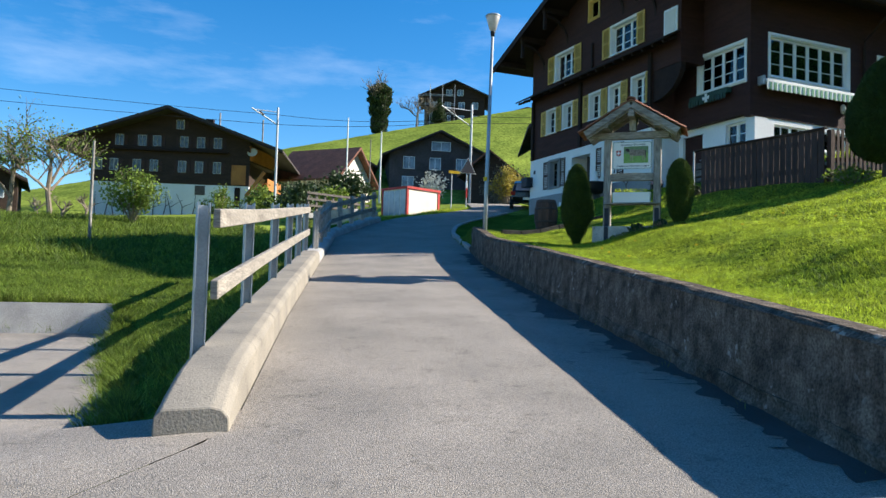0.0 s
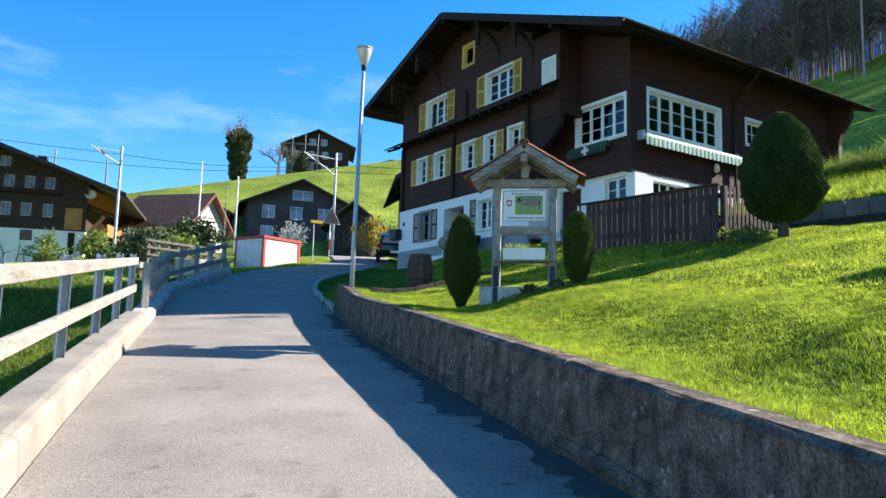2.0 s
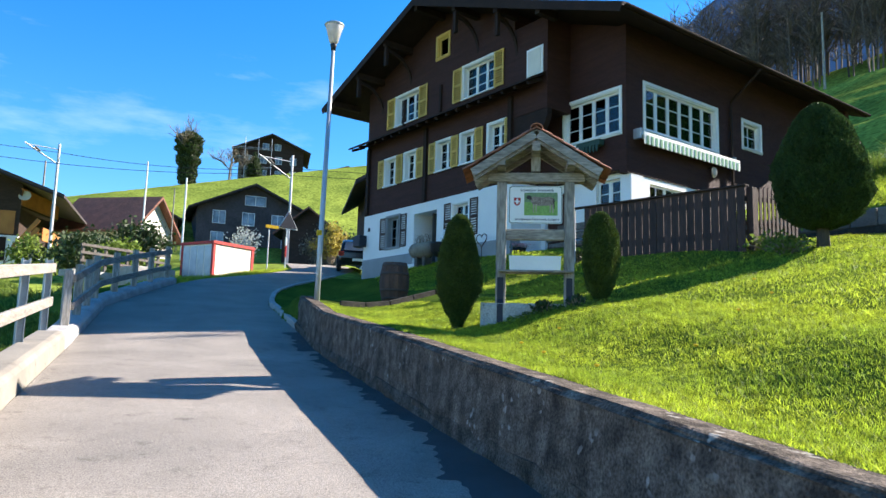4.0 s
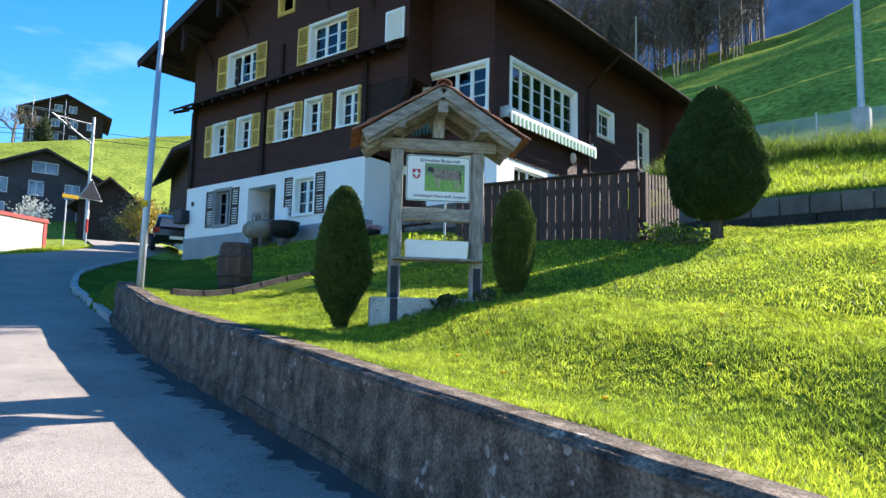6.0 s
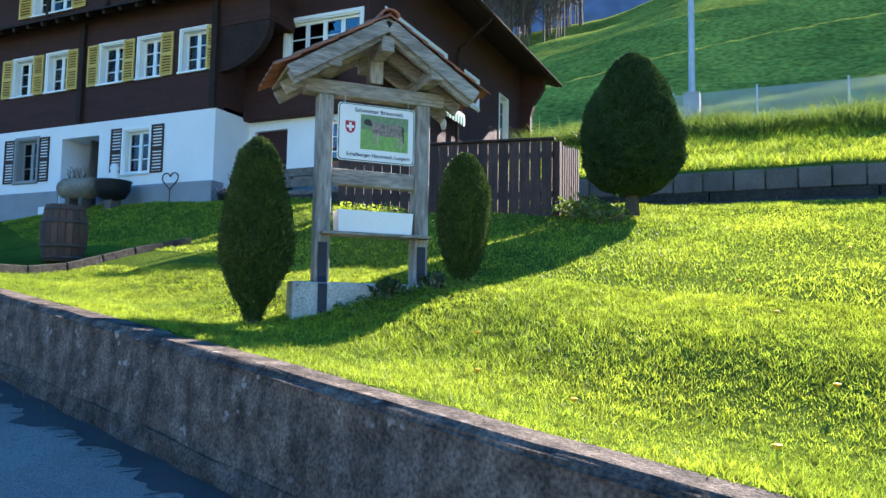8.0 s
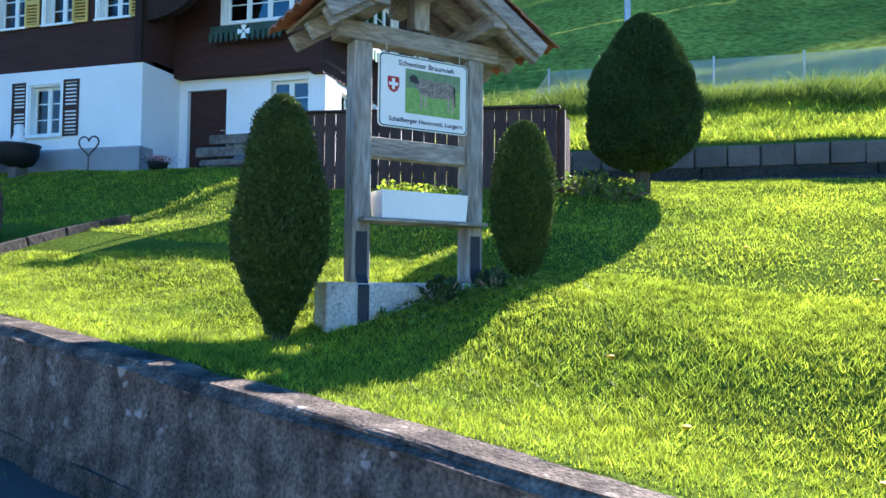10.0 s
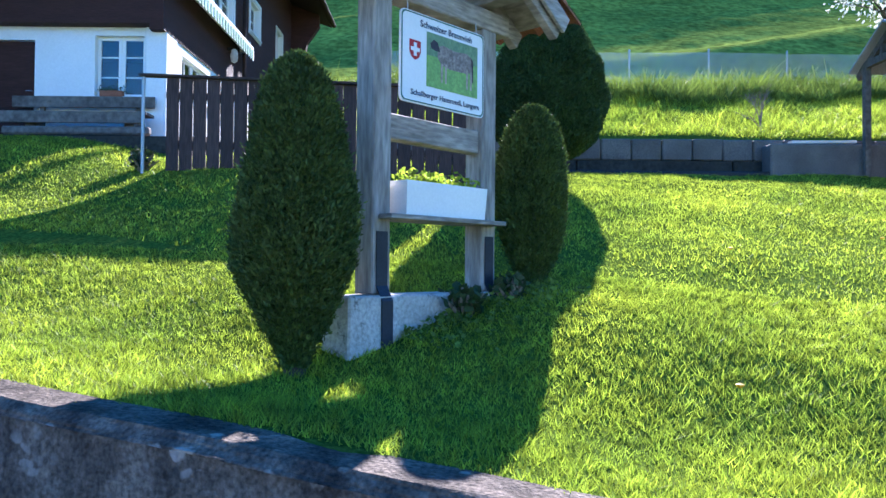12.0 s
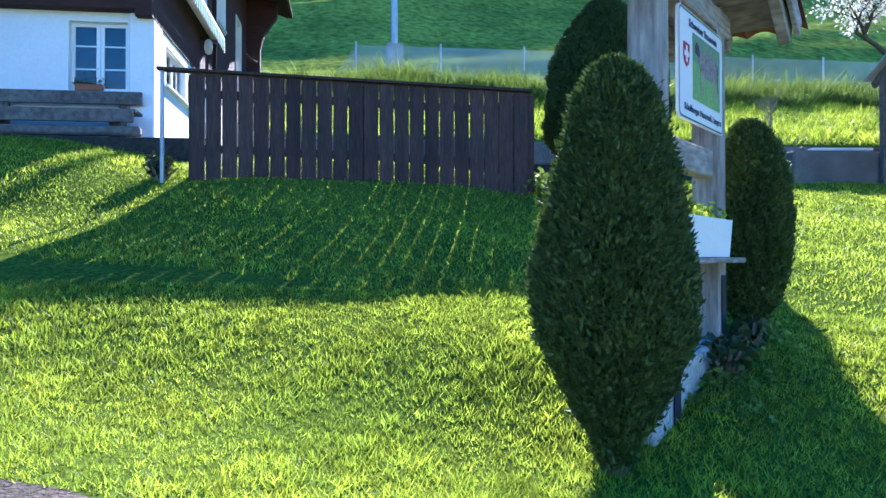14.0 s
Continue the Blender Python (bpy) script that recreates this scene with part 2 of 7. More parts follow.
def lichen(name, col, col2, spot, cover, vscale):
    """Old concrete with streaks of dirt and pale round lichen spots."""
    m = mat(name, col, col2, 0.95, 5.5, 14, 1.0, 45, fine=0.5, fscale=48, spec=0.1)
    n, l = m.node_tree.nodes, m.node_tree.links
    b = n["Principled BSDF"]
    base = b.inputs["Base Color"].links[0].from_socket
    geo, vo, wob, add = n.new("ShaderNodeNewGeometry"), n.new("ShaderNodeTexVoronoi"), n.new("ShaderNodeTexNoise"), n.new("ShaderNodeVectorMath")
    wob.inputs["Scale"].default_value = 14
    vo.inputs["Scale"].default_value = vscale
    add.operation = "MULTIPLY_ADD"
    add.inputs[1].default_value = (0.09, 0.09, 0.09)
    l.new(geo.outputs["Position"], wob.inputs["Vector"])
    l.new(wob.outputs["Color"], add.inputs[0])
    l.new(geo.outputs["Position"], add.inputs[2])
    l.new(add.outputs["Vector"], vo.inputs["Vector"])
    r1, r2, mul = n.new("ShaderNodeMapRange"), n.new("ShaderNodeMapRange"), n.new("ShaderNodeMath")
    r1.inputs["From Min"].default_value, r1.inputs["From Max"].default_value = 0.34, 0.22
    big = n.new("ShaderNodeTexNoise")
    big.inputs["Scale"].default_value = 3.1
    l.new(geo.outputs["Position"], big.inputs["Vector"])
    r2.inputs["From Min"].default_value, r2.inputs["From Max"].default_value = 1 - cover, 1.08 - cover
    mul.operation = "MULTIPLY"
    l.new(vo.outputs["Distance"], r1.inputs["Value"])
    l.new(big.outputs["Fac"], r2.inputs["Value"])
    l.new(r1.outputs["Result"], mul.inputs[0])
    l.new(r2.outputs["Result"], mul.inputs[1])
    mx = n.new("ShaderNodeMix")
    mx.data_type = "RGBA"
    mx.inputs["B"].default_value = (*spot, 1)
    l.new(mul.outputs["Value"], mx.inputs["Factor"])
    l.new(base, mx.inputs["A"])
    l.new(mx.outputs["Result"], b.inputs["Base Color"])
    # dark runs of dirt down the face
    mp, run, r3, sc = n.new("ShaderNodeMapping"), n.new("ShaderNodeTexNoise"), n.new("ShaderNodeMapRange"), n.new("ShaderNodeVectorMath")
    mp.inputs["Scale"].default_value = (1.8, 1.8, 0.55)
    run.inputs["Scale"].default_value, run.inputs["Detail"].default_value = 2.6, 10
    run.inputs["Roughness"].default_value = 0.7
    r3.inputs["From Min"].default_value, r3.inputs["From Max"].default_value = 0.40, 0.56
    r3.inputs["To Min"].default_value, r3.inputs["To Max"].default_value = 0.62, 1.08
    sc.operation = "SCALE"
    l.new(geo.outputs["Position"], mp.inputs["Vector"])
    l.new(mp.outputs["Vector"], run.inputs["Vector"])
    l.new(run.outputs["Fac"], r3.inputs["Value"])
    l.new(mx.outputs["Result"], sc.inputs[0])
    l.new(r3.outputs["Result"], sc.inputs["Scale"])
    l.new(sc.outputs["Vector"], b.inputs["Base Color"])
    return m


M_OLDWALL = lichen("weathered_concrete", (0.185, 0.16, 0.13), (0.06, 0.052, 0.044), (0.30, 0.29, 0.27), 0.42, 11)
M_FOOTING = lichen("rough_footing", (0.15, 0.135, 0.115), (0.045, 0.045, 0.036), (0.24, 0.24, 0.21), 0.35, 14)
M_COPING = lichen("lichen_coping", (0.20, 0.16, 0.125), (0.045, 0.038, 0.032), (0.36, 0.33, 0.28), 0.45, 9)


def speckled(m, scale, low, high, dark):
    """Dark worn specks and patches over a surface."""
    n, l = m.node_tree.nodes, m.node_tree.links
    b = n["Principled BSDF"]
    base = b.inputs["Base Color"].links[0].from_socket
    geo, no, mr, sc = n.new("ShaderNodeNewGeometry"), n.new("ShaderNodeTexNoise"), n.new("ShaderNodeMapRange"), n.new("ShaderNodeVectorMath")
    no.inputs["Scale"].default_value, no.inputs["Detail"].default_value, no.inputs["Roughness"].default_value = scale, 10, 0.72
    mr.inputs["From Min"].default_value, mr.inputs["From Max"].default_value = low, high
    mr.inputs["To Min"].default_value, mr.inputs["To Max"].default_value = 1.05, dark
    sc.operation = "SCALE"
    l.new(geo.outputs["Position"], no.inputs["Vector"])
    l.new(no.outputs["Fac"], mr.inputs["Value"])
    l.new(base, sc.inputs[0])
    l.new(mr.outputs["Result"], sc.inputs["Scale"])
    l.new(sc.outputs["Vector"], b.inputs["Base Color"])


speckled(M_ASPHALT, 4.0, 0.56, 0.70, 0.6)
speckled(M_CONCRETE, 5.0, 0.55, 0.72, 0.6)
speckled(M_PLINTH, 9.0, 0.56, 0.64, 0.35)
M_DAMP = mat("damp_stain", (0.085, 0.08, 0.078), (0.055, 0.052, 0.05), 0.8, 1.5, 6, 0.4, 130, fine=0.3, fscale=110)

# ---- building tools ----
class MB:
    """Collects vertices and faces of one mesh."""
    def __init__(self):
        self.v, self.f = [], []

    def add(self, verts, faces, m=None):
        k = len(self.v)
        self.v += [tuple(m @ Vector(p)) if m else tuple(p) for p in verts]
        self.f += [tuple(i + k for i in q) for q in faces]
        return self

    def box(self, a, b, m=None):
        (x0, y0, z0), (x1, y1, z1) = a, b
        return self.add([(x0, y0, z0), (x1, y0, z0), (x1, y1, z0), (x0, y1, z0), (x0, y0, z1), (x1, y0, z1), (x1, y1, z1), (x0, y1, z1)],
                        [(0, 3, 2, 1), (4, 5, 6, 7), (0, 1, 5, 4), (1, 2, 6, 5), (2, 3, 7, 6), (3, 0, 4, 7)], m)

    def beam(self, p, q, w, h, up=(0, 0, 1)):
        """A squared timber from p to q, w wide and h high about its axis."""
        p, q = Vector(p), Vector(q)
        d = (q - p)
        x = d.normalized()
        y = Vector(up).cross(x)
        y = y.normalized() if y.length > 1e-4 else Vector((0, 1, 0))
        z = x.cross(y)
        m = Matrix((x, y, z)).transposed().to_4x4()
        m.translation = p
        return self.box((0, -w / 2, -h / 2), (d.length, w / 2, h / 2), m)

    def tube(self, pts, radii, n=8, cap=True):
        k, rings = len(self.v), []
        pts = [Vector(p) for p in pts]
        for i, p in enumerate(pts):
            d = (pts[min(i + 1, len(pts) - 1)] - pts[max(i - 1, 0)]).normalized()
            a = d.cross(Vector((0, 0, 1)) if abs(d.z) < 0.9 else Vector((1, 0, 0))).normalized()
            b = d.cross(a)
            r = radii[i] if hasattr(radii, "__len__") else radii
            rings.append([p + r * (math.cos(t) * a + math.sin(t) * b) for t in (2 * math.pi * j / n for j in range(n))])
        for ring in rings:
            self.v += [tuple(p) for p in ring]
        for i in range(len(rings) - 1):
            for j in range(n):
                a0, a1 = k + i * n + j, k + i * n + (j + 1) % n
                self.f.append((a0, a0 + n, a1 + n, a1))
        if cap:
            self.f.append(tuple(k + j for j in range(n)))
            self.f.append(tuple(k + (len(rings) - 1) * n + j for j in reversed(range(n))))
        return self

    def prism(self, poly, a, b, axis="x"):
        """A polygon in the plane across axis, drawn out from a to b."""
        put = {"x": lambda t, p: (t, p[0], p[1]), "y": lambda t, p: (p[0], t, p[1]), "z": lambda t, p: (p[0], p[1], t)}[axis]
        n = len(poly)
        verts = [put(a, p) for p in poly] + [put(b, p) for p in poly]
        faces = [tuple(range(n - 1, -1, -1)), tuple(range(n, 2 * n))] + [(i, (i + 1) % n, n + (i + 1) % n, n + i) for i in range(n)]
        return self.add(verts, faces)

    def lathe(self, prof, n=20, m=None):
        verts, faces = [], []
        for r, z in prof:
            verts += [(r * math.cos(2 * math.pi * j / n), r * math.sin(2 * math.pi * j / n), z) for j in range(n)]
        for i in range(len(prof) - 1):
            for j in range(n):
                a, b = i * n + j, i * n + (j + 1) % n
                faces.append((a, b, b + n, a + n))
        faces.append(tuple(range(n - 1, -1, -1)))
        faces.append(tuple((len(prof) - 1) * n + j for j in range(n)))
        return self.add(verts, faces, m)


def part(name, mb, material, parent=None, label="", bevel=0.0, smooth=False):
    me = bpy.data.meshes.new(name)
    me.from_pydata(mb.v, [], mb.f)
    bm = bmesh.new()
    bm.from_mesh(me)
    bmesh.ops.recalc_face_normals(bm, faces=bm.faces)
    if bevel:
        bmesh.ops.bevel(bm, geom=list(bm.edges), offset=bevel, segments=1, affect="EDGES", clamp_overlap=True)
    bm.to_mesh(me)
    bm.free()
    me.materials.append(material)
    if smooth:
        me.polygons.foreach_set("use_smooth", [True] * len(me.polygons))
    ob = new(name, me)
    if parent:
        ob.parent = parent
        ob.matrix_parent_inverse = parent.matrix_world.inverted()
    if label:
        ob["label"] = label
    return ob


def share(ob, m, parent=None):
    """Another piece on the same mesh."""
    o = bpy.data.objects.new(ob.name.split(".")[0], ob.data)
    scene.collection.objects.link(o)
    o.parent = parent or ob.parent
    o.matrix_basis = m
    return o


def thing(name, at, label, category, group="", kind=""):
    e = new(name)
    e.location = at
    e.empty_display_size = 0.2
    bpy.context.view_layer.update()
    e.matrix_world = Matrix.Translation(at)
    bpy.context.view_layer.update()
    return tagged(e, label, category, group, kind)


def bulk(name, verts, faces, material, parent=None):
    """A large mesh from arrays: faces all of one size."""
    verts, faces = np.asarray(verts, np.float32), np.asarray(faces, np.int32)
    me = bpy.data.meshes.new(name)
    me.vertices.add(len(verts))
    me.vertices.foreach_set("co", verts.ravel())
    k = faces.shape[1]
    me.loops.add(faces.size)
    me.loops.foreach_set("vertex_index", faces.ravel())
    me.polygons.add(len(faces))
    me.polygons.foreach_set("loop_start", np.arange(0, faces.size, k, dtype=np.int32))
    me.update(calc_edges=True)
    me.materials.append(material)
    ob = new(name, me)
    if parent:
        ob.parent = parent
        ob.matrix_parent_inverse = parent.matrix_world.inverted()
    return ob


rng = np.random.default_rng(7)

# ---- the lie of the land ----
UX, UY, S0X, S0Y = 0.37515, 0.92696, 0.0656, 0.7655
YS = [-60, -4, 3.6, 7.4, 12.2, 15.7, 20.1, 24.5, 26.9, 28.9, 30.7, 32.6, 36.0, 42.0, 50.0, 62.0]
XR = [-16, 1.9, 4.38, 5.52, 6.95, 8.0, 9.36, 10.6, 11.8, 13.4, 15.2, 17.0, 20.0, 22.5, 22.0, 17.0]
YL = [-60, -4, 4.4, 5.68, 10.45, 19.3, 24.5, 28.2, 29.9, 31.8, 33.5, 36.5, 42.0, 50.0, 62.0]
XL = [-22, -3.5, -0.3, 1.0, 2.28, 4.8, 6.5, 8.7, 9.8, 11.4, 13.8, 17.0, 19.0, 18.5, 13.5]


def zroad(x, y):
    s = (x - S0X) * UX + (y - S0Y) * UY
    return 0.057 + 0.105 * s + 0.07 * np.maximum(s - 19, 0) - 0.09 * np.maximum(s - 44, 0) + 0.02 * np.minimum(s, 0)


def xr(y):
    return np.interp(y, YS, XR)


def xl(y):
    return np.interp(y, YL, XL)


def sstep(t):
    t = np.clip(t, 0, 1)
    return t * t * (3 - 2 * t)


def ground(x, y):
    """Height of the turf and meadow at (x, y)."""
    x, y = np.asarray(x, float), np.asarray(y, float)
    zr = zroad(x, y)
    dr, dl = x - xr(y), xl(y) - x
    # lawn to the right of the road
    lawn = 2.12 + 0.25 * (x - 7.64) + 0.014 * (y - 11) + 0.4 * np.exp(-(x - 15.9) ** 2 / 1.6 - (y - 15.6) ** 2 / 7.0)
    lawn = lawn + 0.02 * np.maximum(y - 24, 0)
    lawn = np.where(x > 17.5, np.minimum(lawn, 4.6 + 0.03 * (x - 17.5)) + np.clip((y - 17) / 5, 0, 1) * 0.7, lawn)
    lawn = lawn + 0.45 * sstep((x - 13.6) / 3.2) * sstep((y - 17.2) / 2.8) * (1 - sstep((y - 25) / 4))
    lawn = np.where((x > 16.9) & (y > 17.2), np.minimum(lawn, 5.06), lawn)
    wallk = sstep((23.5 - y) / 3.0) * sstep((y - 3.65) / 0.1)
    edge = zroad(xr(y), y) + 0.09 + (0.67 - 0.03 * sstep((y - 14) / 6)) * wallk
    right = edge + (lawn - edge) * sstep(np.maximum(dr - 0.2, 0) / 2.6)
    fall = (1 - sstep((y - 3.65) / 0.1)) * (1 - 0.6 * sstep((dr - 2.6) / 1.6))
    right = right + (edge - 0.03 - right) * fall
    # terrace and the hillside above it
    hill = 5.38 + 0.35 * np.clip(x - 18.7, 0, 8.5) + 0.28 * np.clip(x - 27.2, 0, 10.8) + (0.507 + 0.045 * sstep((30 - y) / 14)) * np.clip(x - 38, 0, 54) - 0.05 * np.maximum(y - 16, 0) * sstep((x - 24) / 10)
    q = x + 0.32 * y + 1.6 * np.sin(y * 0.13)
    u = (q + 1.1 * np.sin(0.21 * y + 0.05 * x)) / 15.0
    u = u - np.floor(u)
    bench = np.where(u < 0.84, u / 0.84, (1 - u) / 0.16) - 0.5
    hill = hill + (1.1 * bench * (0.75 + 0.35 * np.sin(0.11 * y + 0.13 * x)) + 0.04 * np.sin(q * 1.7 + 0.6 * np.sin(y * 0.7)) + 0.3 * np.sin(q * 0.19 + 0.8)) * sstep((x - 37) / 7)
    hill = np.where(x > 92, hill - 0.05 * (x - 92), hill)
    k = sstep((x - 18.75) / 0.12) * sstep((17.4 - y) / 0.3) + sstep((x - 30.5) / 3) * sstep((y - 17.1) / 0.3)
    right = right + (np.maximum(hill, right) - right) * np.clip(k, 0, 1)
    # bank, side lane and meadow to the left, under the road
    low = np.where(y < 16.72, 0.38 + 0.6 * sstep((y - 14.2) / 2.6), 0.98 + 0.135 * (y - 16.8))
    low = np.where(y > 46, 0.98 + 0.135 * 29.2, low) - 0.01 * np.clip(dl - 3, 0, 40)
    span = np.where(y < 16.72, np.maximum(xl(y) - 0.42 - 0.1, 0.15), 3.0 + 6.0 * sstep((y - 26) / 4))
    left = zr - 0.06 + (low - zr + 0.06) * sstep(np.maximum(dl - 0.42, 0) / span)
    lane = np.minimum(0.38, zroad(xl(y), y) - 0.06)
    left = np.where((y < 16.72) & (x < 0.1) & (y > 6.2), 0.36, left)
    left = np.where(y <= 6.2, lane, left)
    right = np.where(dr < 0.16, zr - 0.07, right) * wallk + right * (1 - wallk)
    z = np.where(dl > 0, left, np.where(dr > 0, right, zr - 0.07))
    # the far slopes
    far = sstep((y - 46) / 30)
    crest = 24 + 0.27 * np.clip(x - 20, -60, 95)
    foot = 7.0 + 0.08 * np.clip(x, -50, 60)
    slope = foot + (crest - foot) * sstep((y - 78) / 60)
    slope = np.where(y > 138, slope - 0.25 * (y - 138), slope)
    z = z + (np.maximum(slope, z * sstep((x - 30) / 30)) - z) * far
    rough = 0.03 * np.sin(x * 2.1 + 0.7 * y) * np.sin(y * 1.7 - 0.4 * x)
    return z + rough * sstep(np.maximum(dr, dl) / 0.6)


def g(x, y):
    return float(ground(x, y))

# ---- ground, road, wall, kerbs ----
def grid_sheet(name, xs, ys, fn, material):
    X, Y = np.meshgrid(xs, ys)
    v = np.stack([X, Y, fn(X, Y)], -1).reshape(-1, 3)
    nx, ny = len(xs), len(ys)
    i = (np.arange(ny - 1)[:, None] * nx + np.arange(nx - 1)[None, :]).ravel()
    ob = bulk(name, v, np.stack([i, i + 1, i + nx + 1, i + nx], -1), material)
    ob.data.polygons.foreach_set("use_smooth", [True] * len(ob.data.polygons))
    return ob


def graded(parts):
    out = [parts[0][0]]
    for a, b, step in parts:
        n = max(1, round((b - a) / step))
        out += list(a + (b - a) * (np.arange(n) + 1) / n)
    return np.array(out)


gx = graded([(-1500, -200, 130), (-200, -40, 8), (-40, -6, 1.0), (-6, 20, 0.1), (20, 70, 0.5), (70, 130, 2.5), (130, 1500, 137)])
gy = graded([(-1500, -200, 130), (-200, -20, 10), (-20, 0, 1.0), (0, 34, 0.2), (34, 60, 0.8), (60, 170, 3), (170, 1500, 133)])


def ground_wide(x, y):
    r = np.hypot(x, y)
    z = ground(np.clip(x, -190, 190), np.clip(y, -190, 190))
    return np.where(r > 230, np.minimum(z, 0) * 0 - 4, z)


turf = tagged(grid_sheet("ground", gx, gy, ground_wide, M_SOIL), "green turf and meadow sloping up beside the road", "ground", kind="structure")
turf.data.materials.append(M_MEADOW)
cx = [(p.center.x, p.center.y) for p in turf.data.polygons]
turf.data.polygons.foreach_set("material_index", [1 if (x > 20 or (y > 32 and x > 6) or y > 62 or x < -30 or y < -1) else 0 for x, y in cx])

road_y = graded([(-58, -4, 2), (-4, 34, 0.5), (34, 61, 1.0)])
rv, rf = [], []
NW = 12
for y in road_y:
    # the strip runs square to the road's middle
    a, b = float(xl(y)), float(xr(y))
    for j in range(NW + 1):
        x = a + (b - a) * j / NW
        rv.append((x, y, float(zroad(x, y)) + 0.012 * math.sin(math.pi * j / NW)))
for i in range(len(road_y) - 1):
    for j in range(NW):
        k = i * (NW + 1) + j
        rf.append((k, k + 1, k + NW + 2, k + NW + 1))
road = tagged(bulk("road", rv, rf, M_ASPHALT), "grey worn asphalt lane climbing past the chalet", "road", kind="structure")

# lower lane that branches off downhill
lane_v, lane_f = [], []
lys = graded([(-3, 16.5, 0.4)])
for y in lys:
    a = float(xl(y))
    b = a if y <= 6.2 else max(0.12, a - 0.45 - 0.5 * (y - 6.2))
    zr1 = float(zroad(a, y))
    tgt = min(0.43, zr1)
    for j in range(15):
        x = b - 14 * (j / 14) ** 1.6
        z = zr1 + (tgt - zr1) * float(sstep((a - x) / 2.0)) if y <= 6.2 else tgt
        lane_v.append((x, y, z + 0.003))
for i in range(len(lys) - 1):
    for j in range(14):
        k = i * 15 + j
        lane_f.append((k, k + 1, k + 16, k + 15))
lane = tagged(bulk("road_lower_lane", lane_v, lane_f, M_ASPHALT), "grey asphalt side lane dropping away below the kerb", "road", kind="structure")

# retaining wall beside the road
WY = graded([(3.6, 20.4, 0.25)])
rw = thing("wall_retaining", (6.5, 11.5, 1.3), "old stained concrete retaining wall with lichen", "retaining wall", kind="structure")


def wall_band(name, off0, off1, zfun0, zfun1, material, rough=0.012):
    """A band of the wall between two offsets from the road's edge and two heights."""
    v, f = [], []
    n = 0
    for i, y in enumerate(WY):
        e = float(xr(y))
        zr0 = float(zroad(e, y))
        z0, z1 = zfun0(y, zr0), zfun1(y, zr0)
        sec = []
        for k in range(7):
            t = k / 6
            sec.append((e + off0 + 0.07 * t + rough * noise.noise((y * 2.3, t * 3, 1.0)) * 2, z0 + (z1 - z0) * t))
        sec.append((e + off1, z1))
        sec.append((e + off1, z0))
        n = len(sec)
        v += [(x, y, z) for x, z in sec]
    for i in range(len(WY) - 1):
        for j in range(n):
            a, b = i * n + j, i * n + (j + 1) % n
            f.append((a, b, b + n, a + n))
    f.append(tuple(range(n)))
    f.append(tuple((len(WY) - 1) * n + j for j in reversed(range(n))))
    mb = MB()
    mb.v, mb.f = v, f
    return part(name, mb, material, rw)


def wall_h(y):
    return 0.77 - 0.04 * float(sstep((y - 14) / 6)) + 0.01 * noise.noise((y * 1.7, 0, 0))


wall_band("wall_body", 0.0, 0.34, lambda y, z: z - 0.25, lambda y, z: z + wall_h(y) - 0.05, M_OLDWALL, 0.02)
wall_band("coping", 0.045, 0.37, lambda y, z: z + wall_h(y) - 0.046, lambda y, z: z + wall_h(y) + 0.005, M_COPING, 0.012)
# return at the wall's lower end
mb = MB()
e, z0 = float(xr(3.6)), float(zroad(xr(3.6), 3.6))
mb.box((e + 0.05, 3.42, z0 - 0.3), (e + 3.4, 3.79, z0 + 0.75))
part("return_wall", mb, M_OLDWALL, rw, bevel=0.03)
wall_band("footing", -0.055, 0.03, lambda y, z: z - 0.25, lambda y, z: z + 0.15 + 0.05 * noise.noise((y * 0.9, 7, 2)) + 0.03 * noise.noise((y * 4.1, 3, 2)), M_FOOTING, 0.035)

# kerb of the upper lawn
kerb = thing("kerb", (11, 25, 3.2), "grey granite kerb stones along the lawn", "kerb", kind="structure")
ky = graded([(20.5, 32.4, 0.75)])
for a, b in zip(ky, ky[1:]):
    mb = MB()
    p, q = Vector((float(xr(a)) + 0.06, a + 0.012, 0)), Vector((float(xr(b)) + 0.06, b - 0.012, 0))
    p.z, q.z = float(zroad(p.x, p.y)) + 0.0, float(zroad(q.x, q.y)) + 0.0
    mb.beam(p, q, 0.14, 0.26)
    part("kerb_stone", mb, M_KERB, kerb, bevel=0.015)

# pale concrete kerb wall on the downhill side
curb = thing("kerb_wall", (2, 10, 1.2), "pale concrete kerb wall with a rounded end", "kerb wall", kind="structure")
cy = [5.68, 8.75, 13.6, 18.9, 24.5, 28.2, 29.9]


def curb_piece(y0, y1, nose, h=0.30, material=M_CONCRETE):
    v, f = [], []
    ys = graded([(y0 + 0.01, y1 - 0.01, 0.3)])
    prof = [(0.0, -0.3), (-0.02, h - 0.07), (-0.06, h - 0.02), (-0.13, h), (-0.43, h - 0.01), (-0.47, h - 0.05), (-0.49, -0.5)]
    for y in ys:
        e = float(xl(y))
        zr0 = float(zroad(e, y))
        drop = 0.0
        if nose:
            t = max(0.0, 1 - (y - y0) / 0.85)
            drop = 0.15 * t ** 1.5
        for dx, dz in prof:
            v.append((e + dx, y - (0.08 * (dx + 0.24) if nose and y < y0 + 0.3 else 0), zr0 + dz - (drop if dz > 0 else 0)))
    n = len(prof)
    for i in range(len(ys) - 1):
        for j in range(n):
            a, b = i * n + j, i * n + (j + 1) % n
            f.append((a, b, b + n, a + n))
    f.append(tuple(range(n)))
    f.append(tuple((len(ys) - 1) * n + j for j in reversed(range(n))))
    mb = MB()
    mb.v, mb.f = v, f
    return part("kerb_block", mb, material, curb, bevel=0.008)


